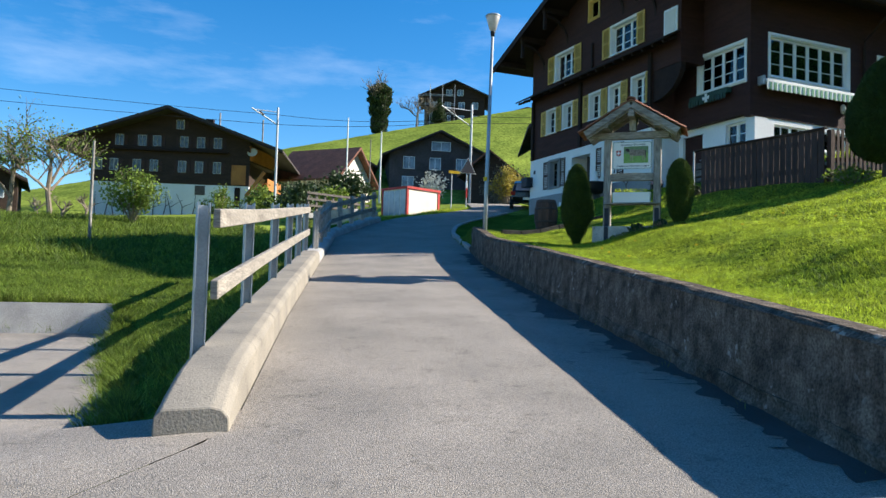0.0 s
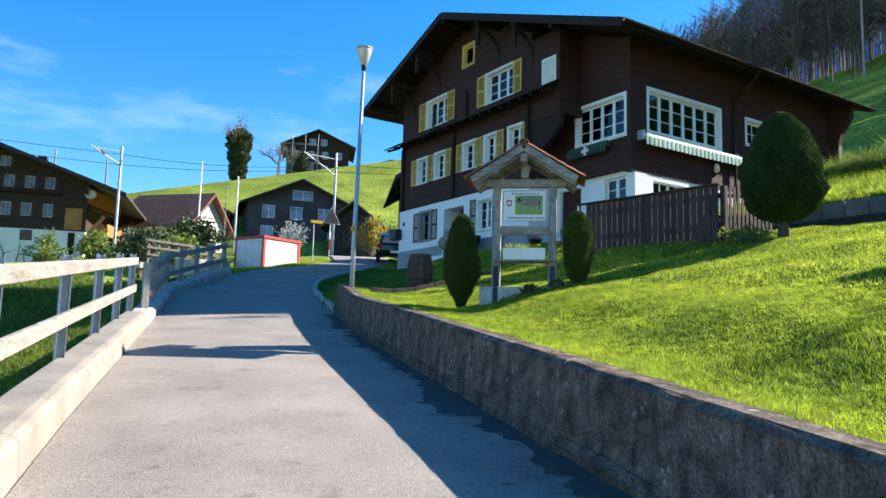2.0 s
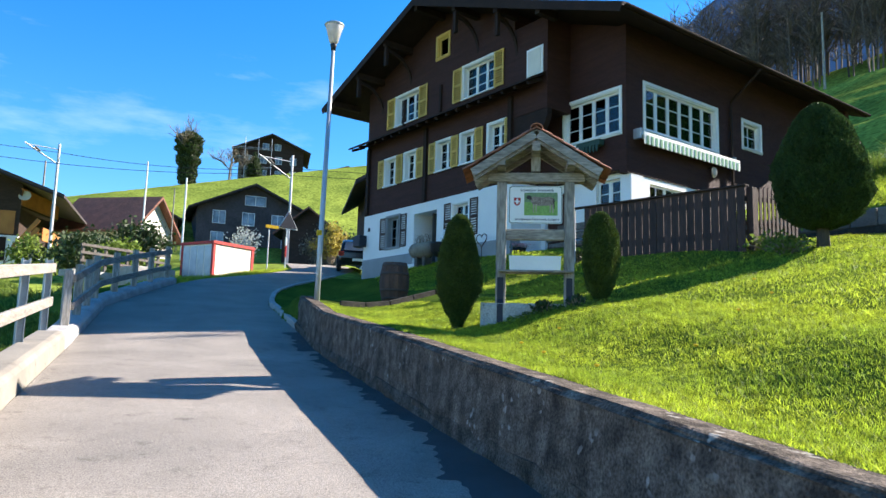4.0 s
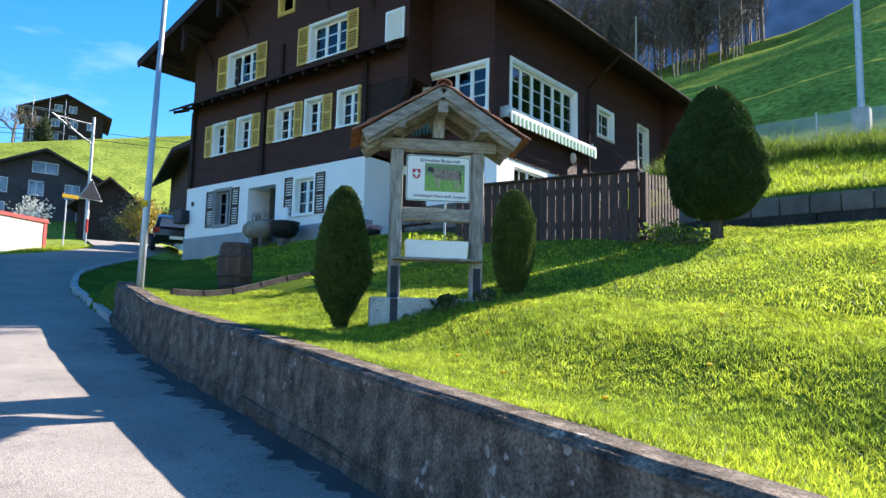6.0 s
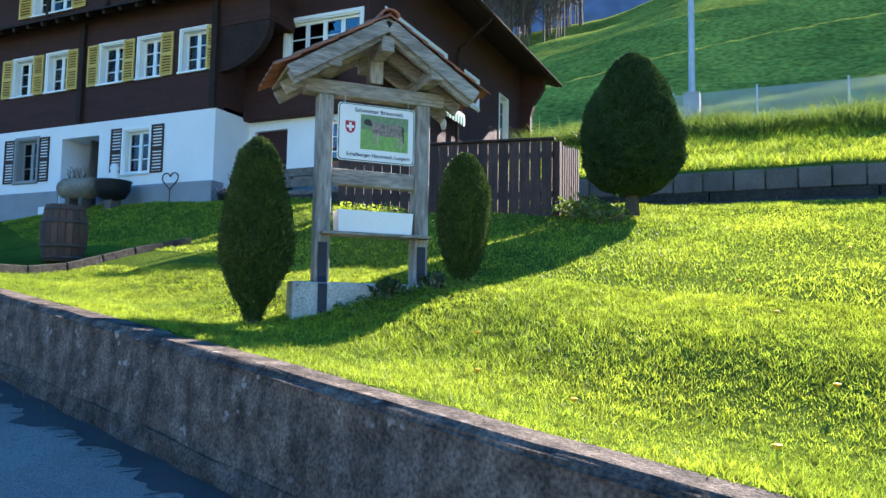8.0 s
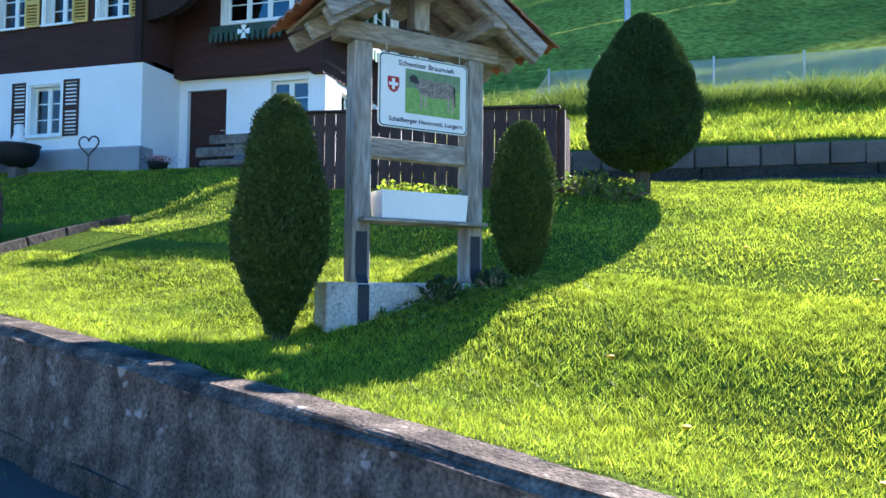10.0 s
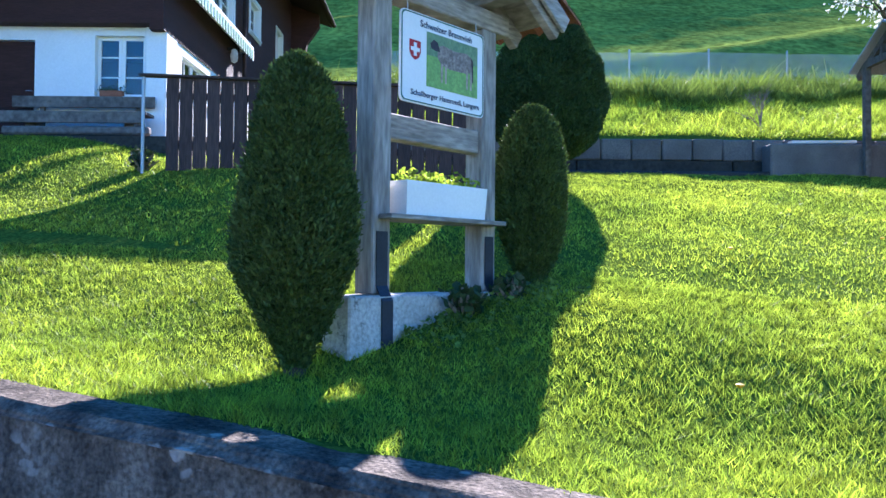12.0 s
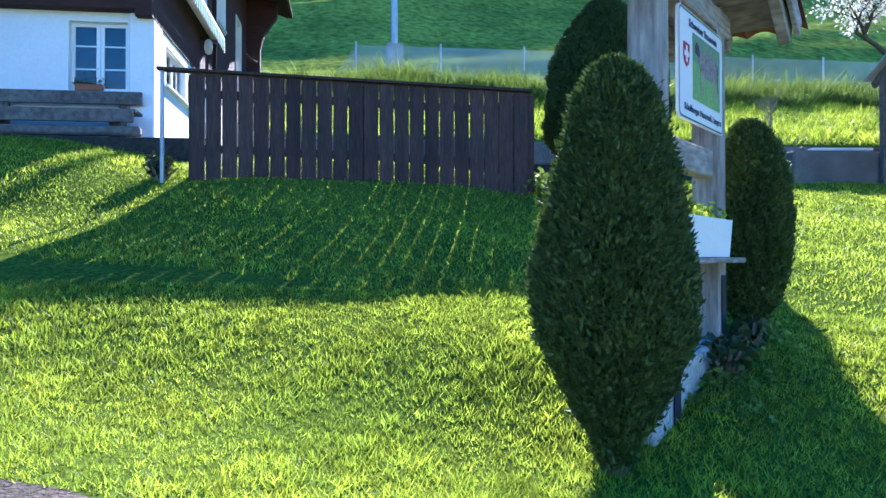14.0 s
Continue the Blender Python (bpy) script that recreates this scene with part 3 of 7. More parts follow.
for i, (a, b) in enumerate(zip(cy, cy[1:])):
    curb_piece(a, b, i == 0, 0.30 if i < 3 else 0.2, M_CONCRETE if i < 3 else M_KERB)

# ---- wooden rail fence on the kerb wall ----
rail = thing("rail_fence", (1.5, 9, 1.4), "grey weathered roadside fence with steel posts and timber rails", "fence")
post_y = [7.06, 9.56, 12.38, 14.9, 17.2, 19.4]
tops = []
for y in post_y:
    x = float(xl(y)) - 0.43 - 0.05 * max(0.0, 1 - (y - 7.06) / 2)
    z = float(zroad(x, y)) + 0.33
    mb = MB()
    mb.box((x - 0.05, y - 0.09, z - 0.5), (x - 0.042, y + 0.09, z + 1.12))
    mb.box((x + 0.042, y - 0.09, z - 0.5), (x + 0.05, y + 0.09, z + 1.12))
    mb.box((x - 0.042, y - 0.005, z - 0.5), (x + 0.042, y + 0.005, z + 1.1))
    part("post", mb, M_GALV, rail, "grey steel H-section post")
    tops.append((x, y, z))
for a, b in zip(tops, tops[1:]):
    for h in (0.98, 0.42):
        mb = MB()
        first = a is tops[0]
        p = Vector((a[0] + 0.085, a[1] - (0.26 if first else -0.004), a[2] + h))
        q = Vector((b[0] + 0.085, b[1] - 0.004, b[2] + h))
        mb.beam(p, q, 0.06, 0.15)
        part("rail", mb, M_RAILWOOD, rail, bevel=0.008)

# low wall that holds the meadow above the side lane
lw = thing("wall_low", (-3, 16.8, 0.7), "low pale concrete wall under the meadow bank", "retaining wall", kind="structure")
mb = MB()
n = 16
for k in range(n):
    x0, x1 = 0.12 - 12 * k / n, 0.12 - 12 * (k + 1) / n
    y0, y1 = 16.48, 16.48
    mb.add([(x0, y0, 0.2), (x1, y1, 0.2), (x1, y1 + 0.25, 0.2), (x0, y0 + 0.25, 0.2), (x0, y0 + 0.04, 1.0), (x1, y1 + 0.04, 1.0), (x1, y1 + 0.25, 1.0), (x0, y0 + 0.25, 1.0)],
           [(0, 4, 5, 1), (4, 7, 6, 5), (2, 6, 7, 3)] + ([(0, 3, 7, 4)] if k == 0 else []))
part("wall_body", mb, M_KERB, lw)
# grey rails that carry on along the bend
gr = thing("guard_rail", (6, 24, 3), "dark grey post and rail fence round the bend", "fence")
gp = []
for y in np.linspace(20.3, 29.6, 8):
    x = float(xl(y)) - 0.25
    gp.append(Vector((x, y, float(zroad(x, y)))))
for p in gp:
    mb = MB()
    mb.box((p.x - 0.07, p.y - 0.07, p.z - 0.4), (p.x + 0.07, p.y + 0.07, p.z + 1.2))
    part("post", mb, M_GREYWOOD, gr, bevel=0.01)
for a, b in zip(gp, gp[1:]):
    for h in (1.05, 0.55):
        mb = MB()
        mb.beam(a + Vector((0.1, -0.02, h)), b + Vector((0.1, -0.03, h)), 0.05, 0.14)
        part("rail", mb, M_GREYWOOD_H, gr)

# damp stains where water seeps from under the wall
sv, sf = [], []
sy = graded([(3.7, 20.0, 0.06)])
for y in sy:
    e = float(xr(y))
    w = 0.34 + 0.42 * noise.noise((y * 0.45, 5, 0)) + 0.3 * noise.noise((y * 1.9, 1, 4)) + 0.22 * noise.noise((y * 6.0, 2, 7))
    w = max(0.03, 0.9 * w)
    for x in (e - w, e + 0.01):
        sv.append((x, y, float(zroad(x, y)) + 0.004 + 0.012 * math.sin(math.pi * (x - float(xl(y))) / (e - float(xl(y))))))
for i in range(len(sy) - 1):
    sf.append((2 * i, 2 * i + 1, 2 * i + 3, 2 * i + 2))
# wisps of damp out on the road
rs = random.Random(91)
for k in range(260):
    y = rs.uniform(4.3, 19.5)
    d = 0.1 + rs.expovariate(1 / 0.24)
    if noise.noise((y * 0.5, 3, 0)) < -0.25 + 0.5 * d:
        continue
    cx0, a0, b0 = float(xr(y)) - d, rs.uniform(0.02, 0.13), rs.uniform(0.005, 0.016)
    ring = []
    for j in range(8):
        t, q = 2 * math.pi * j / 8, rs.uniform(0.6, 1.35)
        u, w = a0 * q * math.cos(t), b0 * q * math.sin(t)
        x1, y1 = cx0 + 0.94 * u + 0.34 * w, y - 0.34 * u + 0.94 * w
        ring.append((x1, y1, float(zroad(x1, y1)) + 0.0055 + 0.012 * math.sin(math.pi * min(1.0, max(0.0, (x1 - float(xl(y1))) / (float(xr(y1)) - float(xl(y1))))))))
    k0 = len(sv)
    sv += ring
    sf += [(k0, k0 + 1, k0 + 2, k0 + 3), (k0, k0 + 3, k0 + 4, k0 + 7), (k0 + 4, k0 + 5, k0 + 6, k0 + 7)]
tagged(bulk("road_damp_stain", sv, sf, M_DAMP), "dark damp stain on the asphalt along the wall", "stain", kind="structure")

# ---- the brown chalet ----
GX, EX, RX, SY = 17.14, 18.11, 18.35, 18.45      # gable wall, extension, recessed ground floor, side wall
YA, ZA, RS = 25.75, 14.17, 0.363                  # ridge line and roof pitch
HY0, HY1, HX1 = 22.0, 30.6, 29.3
house = thing("chalet", (22, 25, 5.0), "large dark-brown timber chalet over a white plastered ground floor", "house")


def roof_z(y):
    return ZA - RS * abs(y - YA)


def pierced(mb, axis, plane, thick, u0, u1, z0, z1, holes):
    """A wall slab across axis with rectangular holes (u0, u1, z0, z1)."""
    us = sorted({u0, u1, *[v for h in holes for v in h[:2]]})
    zs = sorted({z0, z1, *[v for h in holes for v in h[2:]]})
    us, zs = [v for v in us if u0 <= v <= u1], [v for v in zs if z0 <= v <= z1]
    for a, b in zip(us, us[1:]):
        for c, d in zip(zs, zs[1:]):
            if any(h[0] < (a + b) / 2 < h[1] and h[2] < (c + d) / 2 < h[3] for h in holes):
                continue
            if axis == "x":
                mb.box((plane, a, c), (plane + thick, b, d))
            else:
                mb.box((a, plane, c), (b, plane + thick, d))


def weld(mb):
    """Joins the blocks of a wall into one body without inner faces."""
    key, idx, verts = {}, [], []
    for p in mb.v:
        k = tuple(round(c, 4) for c in p)
        if k not in key:
            key[k] = len(verts)
            verts.append(p)
        idx.append(key[k])
    seen = {}
    for f in mb.f:
        q = tuple(idx[i] for i in f)
        seen.setdefault(frozenset(q), []).append(q)
    mb.v, mb.f = verts, [q[0] for q in seen.values() if len(q) == 1]
    return mb


def window(axis, plane, u0, u1, z0, z1, name, leaves=2, bars=2, depth=0.16, frame_mat=None, surround=0.0, cross=0, curtain=True, sill=True, sash=0.05):
    """A window set in a hole of the house wall, with frame, panes, bars and a curtain."""
    fm = frame_mat or M_WHITE
    e = thing(name, (plane, u0, z0) if axis == "x" else (u0, plane, z0), "", "", kind="")
    e.parent = house
    e.matrix_parent_inverse = house.matrix_world.inverted()

    def B(mb, ua, ub, za, zb, d0, d1):
        if axis == "x":
            mb.box((plane + d0, ua, za), (plane + d1, ub, zb))
        else:
            mb.box((ua, plane + d0, za), (ub, plane + d1, zb))

    mb = MB()   # white linings of the reveal and the fixed frame
    t = 0.03
    B(mb, u0, u0 + t, z0, z1, 0.0, depth + 0.05)
    B(mb, u1 - t, u1, z0, z1, 0.0, depth + 0.05)
    B(mb, u0 + t, u1 - t, z1 - t, z1, 0.0, depth + 0.05)
    B(mb, u0 + t, u1 - t, z0, z0 + t, 0.0, depth + 0.05)
    part("reveal", mb, fm, e)
    if surround:
        mb = MB()
        s = surround
        B(mb, u0 - s, u0, z0 - s, z1 + s, -0.035, 0.02)
        B(mb, u1, u1 + s, z0 - s, z1 + s, -0.035, 0.02)
        B(mb, u0, u1, z1, z1 + s, -0.035, 0.02)
        B(mb, u0, u1, z0 - s, z0, -0.035, 0.02)
        part("window_frame", mb, fm, e, bevel=0.006)
    if sill:
        mb = MB()
        B(mb, u0 - 0.06, u1 + 0.06, z0 - 0.05, z0, -0.07, 0.1)
        part("window_sill", mb, fm, e, bevel=0.006)
    w = (u1 - u0 - 2 * t) / leaves
    for i in range(leaves):
        a, b = u0 + t + i * w, u0 + t + (i + 1) * w
        mb = MB()
        c0, c1 = z0 + t, z1 - t
        B(mb, a + 0.004, a + sash, c0, c1, depth - 0.03, depth + 0.02)
        B(mb, b - sash, b - 0.004, c0, c1, depth - 0.03, depth + 0.02)
        B(mb, a + sash, b - sash, c0, c0 + sash, depth - 0.03, depth + 0.02)
        B(mb, a + sash, b - sash, c1 - sash, c1, depth - 0.03, depth + 0.02)
        for k in range(bars):
            zz = c0 + (c1 - c0) * (k + 1) / (bars + 1)
            B(mb, a + sash, b - sash, zz - 0.011, zz + 0.011, depth - 0.018, depth + 0.012)
        for k in range(cross):
            uu = a + sash + (b - a - 2 * sash) * (k + 1) / (cross + 1)
            B(mb, uu - 0.011, uu + 0.011, c0 + sash, c1 - sash, depth - 0.018, depth + 0.012)
        part("sash", mb, fm, e)
        mb = MB()
        B(mb, a + sash, b - sash, c0 + sash, c1 - sash, depth - 0.004, depth + 0.002)
        p = part("pane", mb, M_GLASS, e)
        p.visible_shadow = False
    if curtain:
        n = 24
        for a, b in ((u0 + 0.06, u0 + (u1 - u0) * 0.33), (u1 - (u1 - u0) * 0.33, u1 - 0.06)):
            mb = MB()
            for i in range(n):
                ua, ub = a + (b - a) * i / n, a + (b - a) * (i + 1) / n
                d = depth + 0.16 + 0.02 * math.sin(i * 1.9)
                B(mb, ua, ub, z0 + 0.08, z1 - 0.06, d, d + 0.012)
            part("curtain", mb, M_CURTAIN, e)
    return e


def shutter(y0, y1, z0, z1, material, slats=True):
    """A framed louvred shutter lying open on the gable wall."""
    e = thing("shutter", (GX, y0, z0), "", "")
    e.parent = house
    e.matrix_parent_inverse = house.matrix_world.inverted()
    mb = MB()
    x0, x1 = GX - 0.055, GX - 0.02
    f = 0.05
    mb.box((x0, y0, z0), (x1, y0 + f, z1)).box((x0, y1 - f, z0), (x1, y1, z1))
    for za, zb in ((z0, z0 + f), ((z0 + z1) / 2 - f / 2, (z0 + z1) / 2 + f / 2), (z1 - f, z1)):
        mb.box((x0, y0 + f, za), (x1, y1 - f, zb))
    part("shutter_frame", mb, material, e)
    mb = MB()
    n = 14
    for i in range(n):
        z = z0 + f + (z1 - z0 - 2 * f) * (i + 0.5) / n
        mb.beam((GX - 0.037, y0 + f, z), (GX - 0.037, y1 - f, z), 0.03, 0.034, up=(0.5, 0, 1))
    part("louvres", mb, material, e)
    for z in (z0 + 0.14, z1 - 0.14):
        part("bracket", MB().box((GX - 0.024, (y0 + y1) / 2 - 0.02, z - 0.02), (GX + 0.01, (y0 + y1) / 2 + 0.02, z + 0.02)), M_BLACK, e)


# openings: (u0, u1, z0, z1)
row2 = [(28.47, 29.28), (27.15, 27.94), (25.11, 25.96), (23.84, 24.6), (22.38, 23.19)]
row3 = [(27.12, 28.63), (22.94, 24.55)]
Z2, Z3 = (8.32, 9.36), (10.55, 11.68)
gable_holes = [(a, b, *Z2) for a, b in row2] + [(a, b, *Z3) for a, b in row3]
ZB = 7.32                                         # foot of the timber
mb = MB()
pierced(mb, "x", GX, 0.25, HY0, HY1, ZB, roof_z(HY1) - 0.12, gable_holes)
# gable triangle up to the roof, with the attic window left open
zt = roof_z(HY1) - 0.12
att = MB()
att.prism([(HY1, zt), (26.04, zt), (26.04, roof_z(26.04) - 0.12)], GX, GX + 0.25)
att.prism([(25.4, zt), (HY0, zt), (HY0, roof_z(HY0) - 0.12), (25.4, roof_z(25.4) - 0.12)], GX, GX + 0.25)
att.prism([(26.04, zt), (25.4, zt), (25.4, 12.45), (26.04, 12.45)], GX, GX + 0.25)
att.prism([(26.04, 13.2), (25.4, 13.2), (25.4, roof_z(25.4) - 0.12), (YA, ZA - 0.12), (26.04, roof_z(26.04) - 0.12)], GX, GX + 0.25)
weld(mb) and part("gable_wall", mb, M_BROWN, house, "dark red-brown boarded gable wall")
weld(att) and part("gable_wall", att, M_BROWN, house)
for a, b in row2:
    window("x", GX, a, b, *Z2, "window", leaves=2, bars=2, depth=0.2, surround=0.05)
for a, b in row3:
    window("x", GX, a, b, *Z3, "window", leaves=3, bars=2, depth=0.2, surround=0.05)
window("x", GX, 25.4, 26.04, 12.45, 13.2, "window", leaves=1, bars=0, depth=0.1, frame_mat=M_YELLOW, surround=0.09, curtain=False)
for a, b in ((29.3, 29.7), (28.05, 28.45), (26.73, 27.13), (25.98, 26.36), (24.71, 25.09), (23.42, 23.82), (22.02, 22.36)):
    shutter(a, b, Z2[0] - 0.03, Z2[1] + 0.02, M_YELLOW)
for a, b in ((28.66, 29.18), (26.58, 27.09), (24.58, 25.06), (22.46, 22.91)):
    shutter(a, b, Z3[0] - 0.03, Z3[1] + 0.02, M_YELLOW)

# extension with its two big windows
EZ0 = 7.24
mb = MB()
pierced(mb, "x", EX, 0.25, SY + 0.25, HY0, EZ0, roof_z(SY) - 0.1, [(18.68, 20.75, 8.33, 9.56)])
mb.prism([(HY0, roof_z(SY) - 0.1), (SY + 0.25, roof_z(SY) - 0.1), (HY0, roof_z(HY0) - 0.12)], EX, EX + 0.25)
weld(mb) and part("extension_wall", mb, M_BROWN, house, "dark red-brown shingled extension wall")
mb = MB()
pierced(mb, "y", SY, 0.25, EX, HX1, EZ0 - 0.1, roof_z(SY) - 0.1, [(18.93, 22.4, 8.5, 9.82), (23.9, 24.9, 8.95, 9.8), (26.9, 27.7, 7.9, 9.95)])
weld(mb) and part("side_wall", mb, M_BROWN, house, "dark red-brown shingled side wall")
mb = MB()
mb.box((GX + 0.25, HY0, ZB), (EX + 0.2, HY0 + 0.25, roof_z(HY0) - 0.1))
part("corner_wall", mb, M_BROWN, house)
window("x", EX, 18.68, 20.75, 8.33, 9.56, "window", leaves=4, bars=2, depth=0.12, surround=0.09, curtain=False, sash=0.055)
window("y", SY, 18.93, 22.4, 8.5, 9.82, "window", leaves=6, bars=2, depth=0.12, surround=0.1, curtain=False, sash=0.06)
window("y", SY, 23.9, 24.9, 8.95, 9.8, "window", leaves=1, bars=1, depth=0.14, surround=0.09, sash=0.06, cross=1)
window("y", SY, 26.9, 27.7, 7.9, 9.95, "balcony_door", leaves=1, bars=3, depth=0.14, frame_mat=M_CREAM, surround=0.06, sill=False, sash=0.09)
mb = MB()
mb.prism([(SY - 0.002, 4.3), (SY - 0.4, 4.3), (SY - 0.4, 9.7), (SY - 0.52, 10.15), (SY - 0.9, 10.7), (SY - 0.9, roof_z(SY - 0.9) - 0.13), (SY - 0.002, roof_z(SY) - 0.13)], HX1 - 0.24, HX1)
part("wing_wall", mb, M_BROWN, house, "shingled wing wall flaring out under the eaves")
# the small white blind window and the wing of wall beside it
mb = MB()
mb.box((GX - 0.03, 20.72, 10.35), (GX + 0.03, 21.42, 11.28))
part("blind_window", mb, M_WHITE, house, "plain white framed blind window", bevel=0.012)
mb = MB()
mb.box((GX - 0.045, 20.8, 10.43), (GX - 0.031, 21.34, 11.2))
part("blind_pane", mb, M_CREAM, house)
mb = MB()
mb.box((GX + 0.0, 20.55, 9.3), (GX + 1.0, HY0 - 0.002, roof_z(20.55) - 0.15))
part("wing_wall", mb, M_BROWN, house)
mb = MB()   # curved bracket under the wing
arc = [(20.55 + 0.0, 9.298), (HY0 - 0.003, 9.298), (HY0 - 0.003, 8.2)]
arc += [(HY0 - 0.003 - (HY0 - 20.55) * math.sin(t), 8.2 + 1.098 * (1 - math.cos(t))) for t in (math.pi / 2 * k / 8 for k in range(1, 8))]
mb.prism(arc, GX + 0.02, GX + 0.22)
part("curved_bracket", mb, M_BROWN2, house)

# white ground floor
WZ0 = 4.3
base_holes = [(28.08, 28.92, 5.9, 7.06), (25.79, 27.15, 5.0, 6.97), (24.05, 24.9, 5.9, 7.0)]
mb = MB()
pierced(mb, "x", GX - 0.03, 0.3, HY0, HY1, WZ0, ZB - 0.002, base_holes)
mb.box((GX - 0.03 + 0.3, HY0, WZ0), (RX, HY0 + 0.3, ZB + 0.1))
weld(mb) and part("plaster_wall", mb, M_WHITEWALL, house, "white plastered ground floor wall")
mb = MB()
pierced(mb, "x", RX, 0.3, 18.84, HY0, WZ0, EZ0 - 0.002, [(20.82, 21.8, 5.16, 7.0), (18.84, 19.78, 5.97, 7.12)])
weld(mb) and part("plaster_wall", mb, M_WHITEWALL, house)
mb = MB()
mb.box((RX - 0.06, SY + 0.004, WZ0), (RX + 0.5, 18.835, EZ0 - 0.004))
part("corner_pillar", mb, M_WHITEWALL, house, "white plastered corner pillar", bevel=0.02)
mb = MB()
pierced(mb, "y", SY + 0.02, 0.25, RX + 0.5, HX1, WZ0, EZ0 - 0.102, [(19.1, 20.7, 6.3, 7.0), (20.85, 22.45, 6.3, 7.0)])
weld(mb) and part("plaster_wall", mb, M_WHITEWALL, house)
window("y", SY + 0.02, 19.1, 20.7, 6.3, 7.0, "window", leaves=2, bars=0, cross=1, depth=0.1, curtain=False)
window("y", SY + 0.02, 20.85, 22.45, 6.3, 7.0, "window", leaves=2, bars=0, cross=1, depth=0.1, curtain=False)
window("x", RX, 18.84, 19.78, 5.97, 7.12, "window", leaves=2, bars=2, depth=0.14, curtain=False, sash=0.06)
mb = MB()
mb.box((RX + 0.1, 20.82, 5.14), (RX + 0.15, 21.8, 7.0))
cd = part("cellar_door", mb, M_BROWN, house, "dark brown plank cellar door", bevel=0.008)
mb = MB()
mb.tube([(RX + 0.1, 20.9, 6.1), (RX + 0.05, 20.9, 6.1), (RX + 0.05, 21.0, 6.1)], 0.01, 6)
part("door_handle", mb, M_GALV, cd)
window("x", GX - 0.03, 28.08, 28.92, 5.9, 7.06, "window", leaves=2, bars=2, depth=0.2, surround=0.07, frame_mat=M_GREYPLINTH)
window("x", GX - 0.03, 24.05, 24.9, 5.9, 7.0, "window", leaves=2, bars=2, depth=0.16, surround=0.07)
for a, b in ((28.98, 29.4), (27.62, 28.02), (24.96, 25.36), (23.58, 23.99)):
    shutter(a, b, 5.87, 7.08, M_SHUTTER)
# plinth
mb = MB()
mb.prism([(GX - 0.034, 5.59), (GX - 0.06, 5.55), (GX - 0.06, WZ0), (GX - 0.034, WZ0)], HY0 - 0.03, 25.76, "y")
mb.prism([(GX - 0.034, 5.59), (GX - 0.06, 5.55), (GX - 0.06, WZ0), (GX - 0.034, WZ0)], 27.18, HY1, "y")
mb.box((GX - 0.06, HY0 - 0.032, WZ0), (RX - 0.9, HY0 - 0.004, 5.57))
part("plinth", mb, M_GREYPLINTH, house, "grey painted plinth band")
# entrance recess with its door
mb = MB()
mb.box((GX + 0.27, 27.15, 4.9), (GX + 1.5, 27.3, 7.1)).box((GX + 0.27, 25.64, 4.9), (GX + 1.5, 25.79, 7.1)).box((GX + 1.5, 25.64, 4.9), (GX + 1.6, 27.3, 7.1)).box((GX + 0.27, 25.79, 6.97), (GX + 1.5, 27.15, 7.1)).box((GX - 0.5, 25.6, 4.75), (GX + 1.5, 27.3, 5.1))
part("porch", mb, M_WHITEWALL, house)
mb = MB()
mb.box((GX + 1.43, 25.95, 5.1), (GX + 1.497, 26.85, 6.9))
dp = part("entrance_door", mb, M_BROWN, house, "dark wooden entrance door", bevel=0.01)

# floors and inner walls, so that the rooms are closed and dim
mb = MB()
for z in (7.0, 9.75, 11.95):
    mb.box((GX + 0.3, HY0 + 0.1, z), (HX1 - 0.1, HY1 - 0.1, z + 0.1))
mb.box((EX + 0.3, SY + 0.3, 7.3), (HX1 - 0.1, HY0 + 0.05, 7.36)).box((EX + 0.3, SY + 0.3, 10.3), (HX1 - 0.1, HY0 + 0.05, 10.36))
mb.box((21.0, SY + 0.35, 4.4), (21.1, HY1 - 0.1, 11.1)).box((GX + 0.3, 26.45, 4.4), (21, 26.5, 11.1)).box((RX + 0.35, HY0 + 0.1, 4.4), (21, HY0 + 0.15, 7.0))
part("inner_walls", mb, M_DARKROOM, house)
mb = MB()   # the remaining outer walls
mb.box((GX + 0.25, HY1 - 0.25, WZ0), (HX1, HY1 - 0.002, ZB))
part("north_wall", mb, M_WHITEWALL, house)
mb = MB()
mb.box((GX + 0.25, HY1 - 0.25, ZB), (HX1, HY1 - 0.002, roof_z(HY1) - 0.12)).box((HX1 - 0.25, SY + 0.25, WZ0), (HX1, HY1 - 0.25, 11.0))
part("rear_wall", mb, M_BROWN, house)

# roof: boards, tiles, barge boards, gutter, purlins and struts
RF, RB, RY0, RY1 = 15.85, 30.2, 17.3, 32.15
FX2 = 16.55


def roof_slab(mb, y0, y1, x0, x1, lift, thick):
    mb.add([(x0, y0, roof_z(y0) + lift), (x1, y0, roof_z(y0) + lift), (x1, y1, roof_z(y1) + lift), (x0, y1, roof_z(y1) + lift),
            (x0, y0, roof_z(y0) + lift + thick), (x1, y0, roof_z(y0) + lift + thick), (x1, y1, roof_z(y1) + lift + thick), (x0, y1, roof_z(y1) + lift + thick)],
           [(0, 3, 2, 1), (4, 5, 6, 7), (0, 1, 5, 4), (1, 2, 6, 5), (2, 3, 7, 6), (3, 0, 4, 7)])


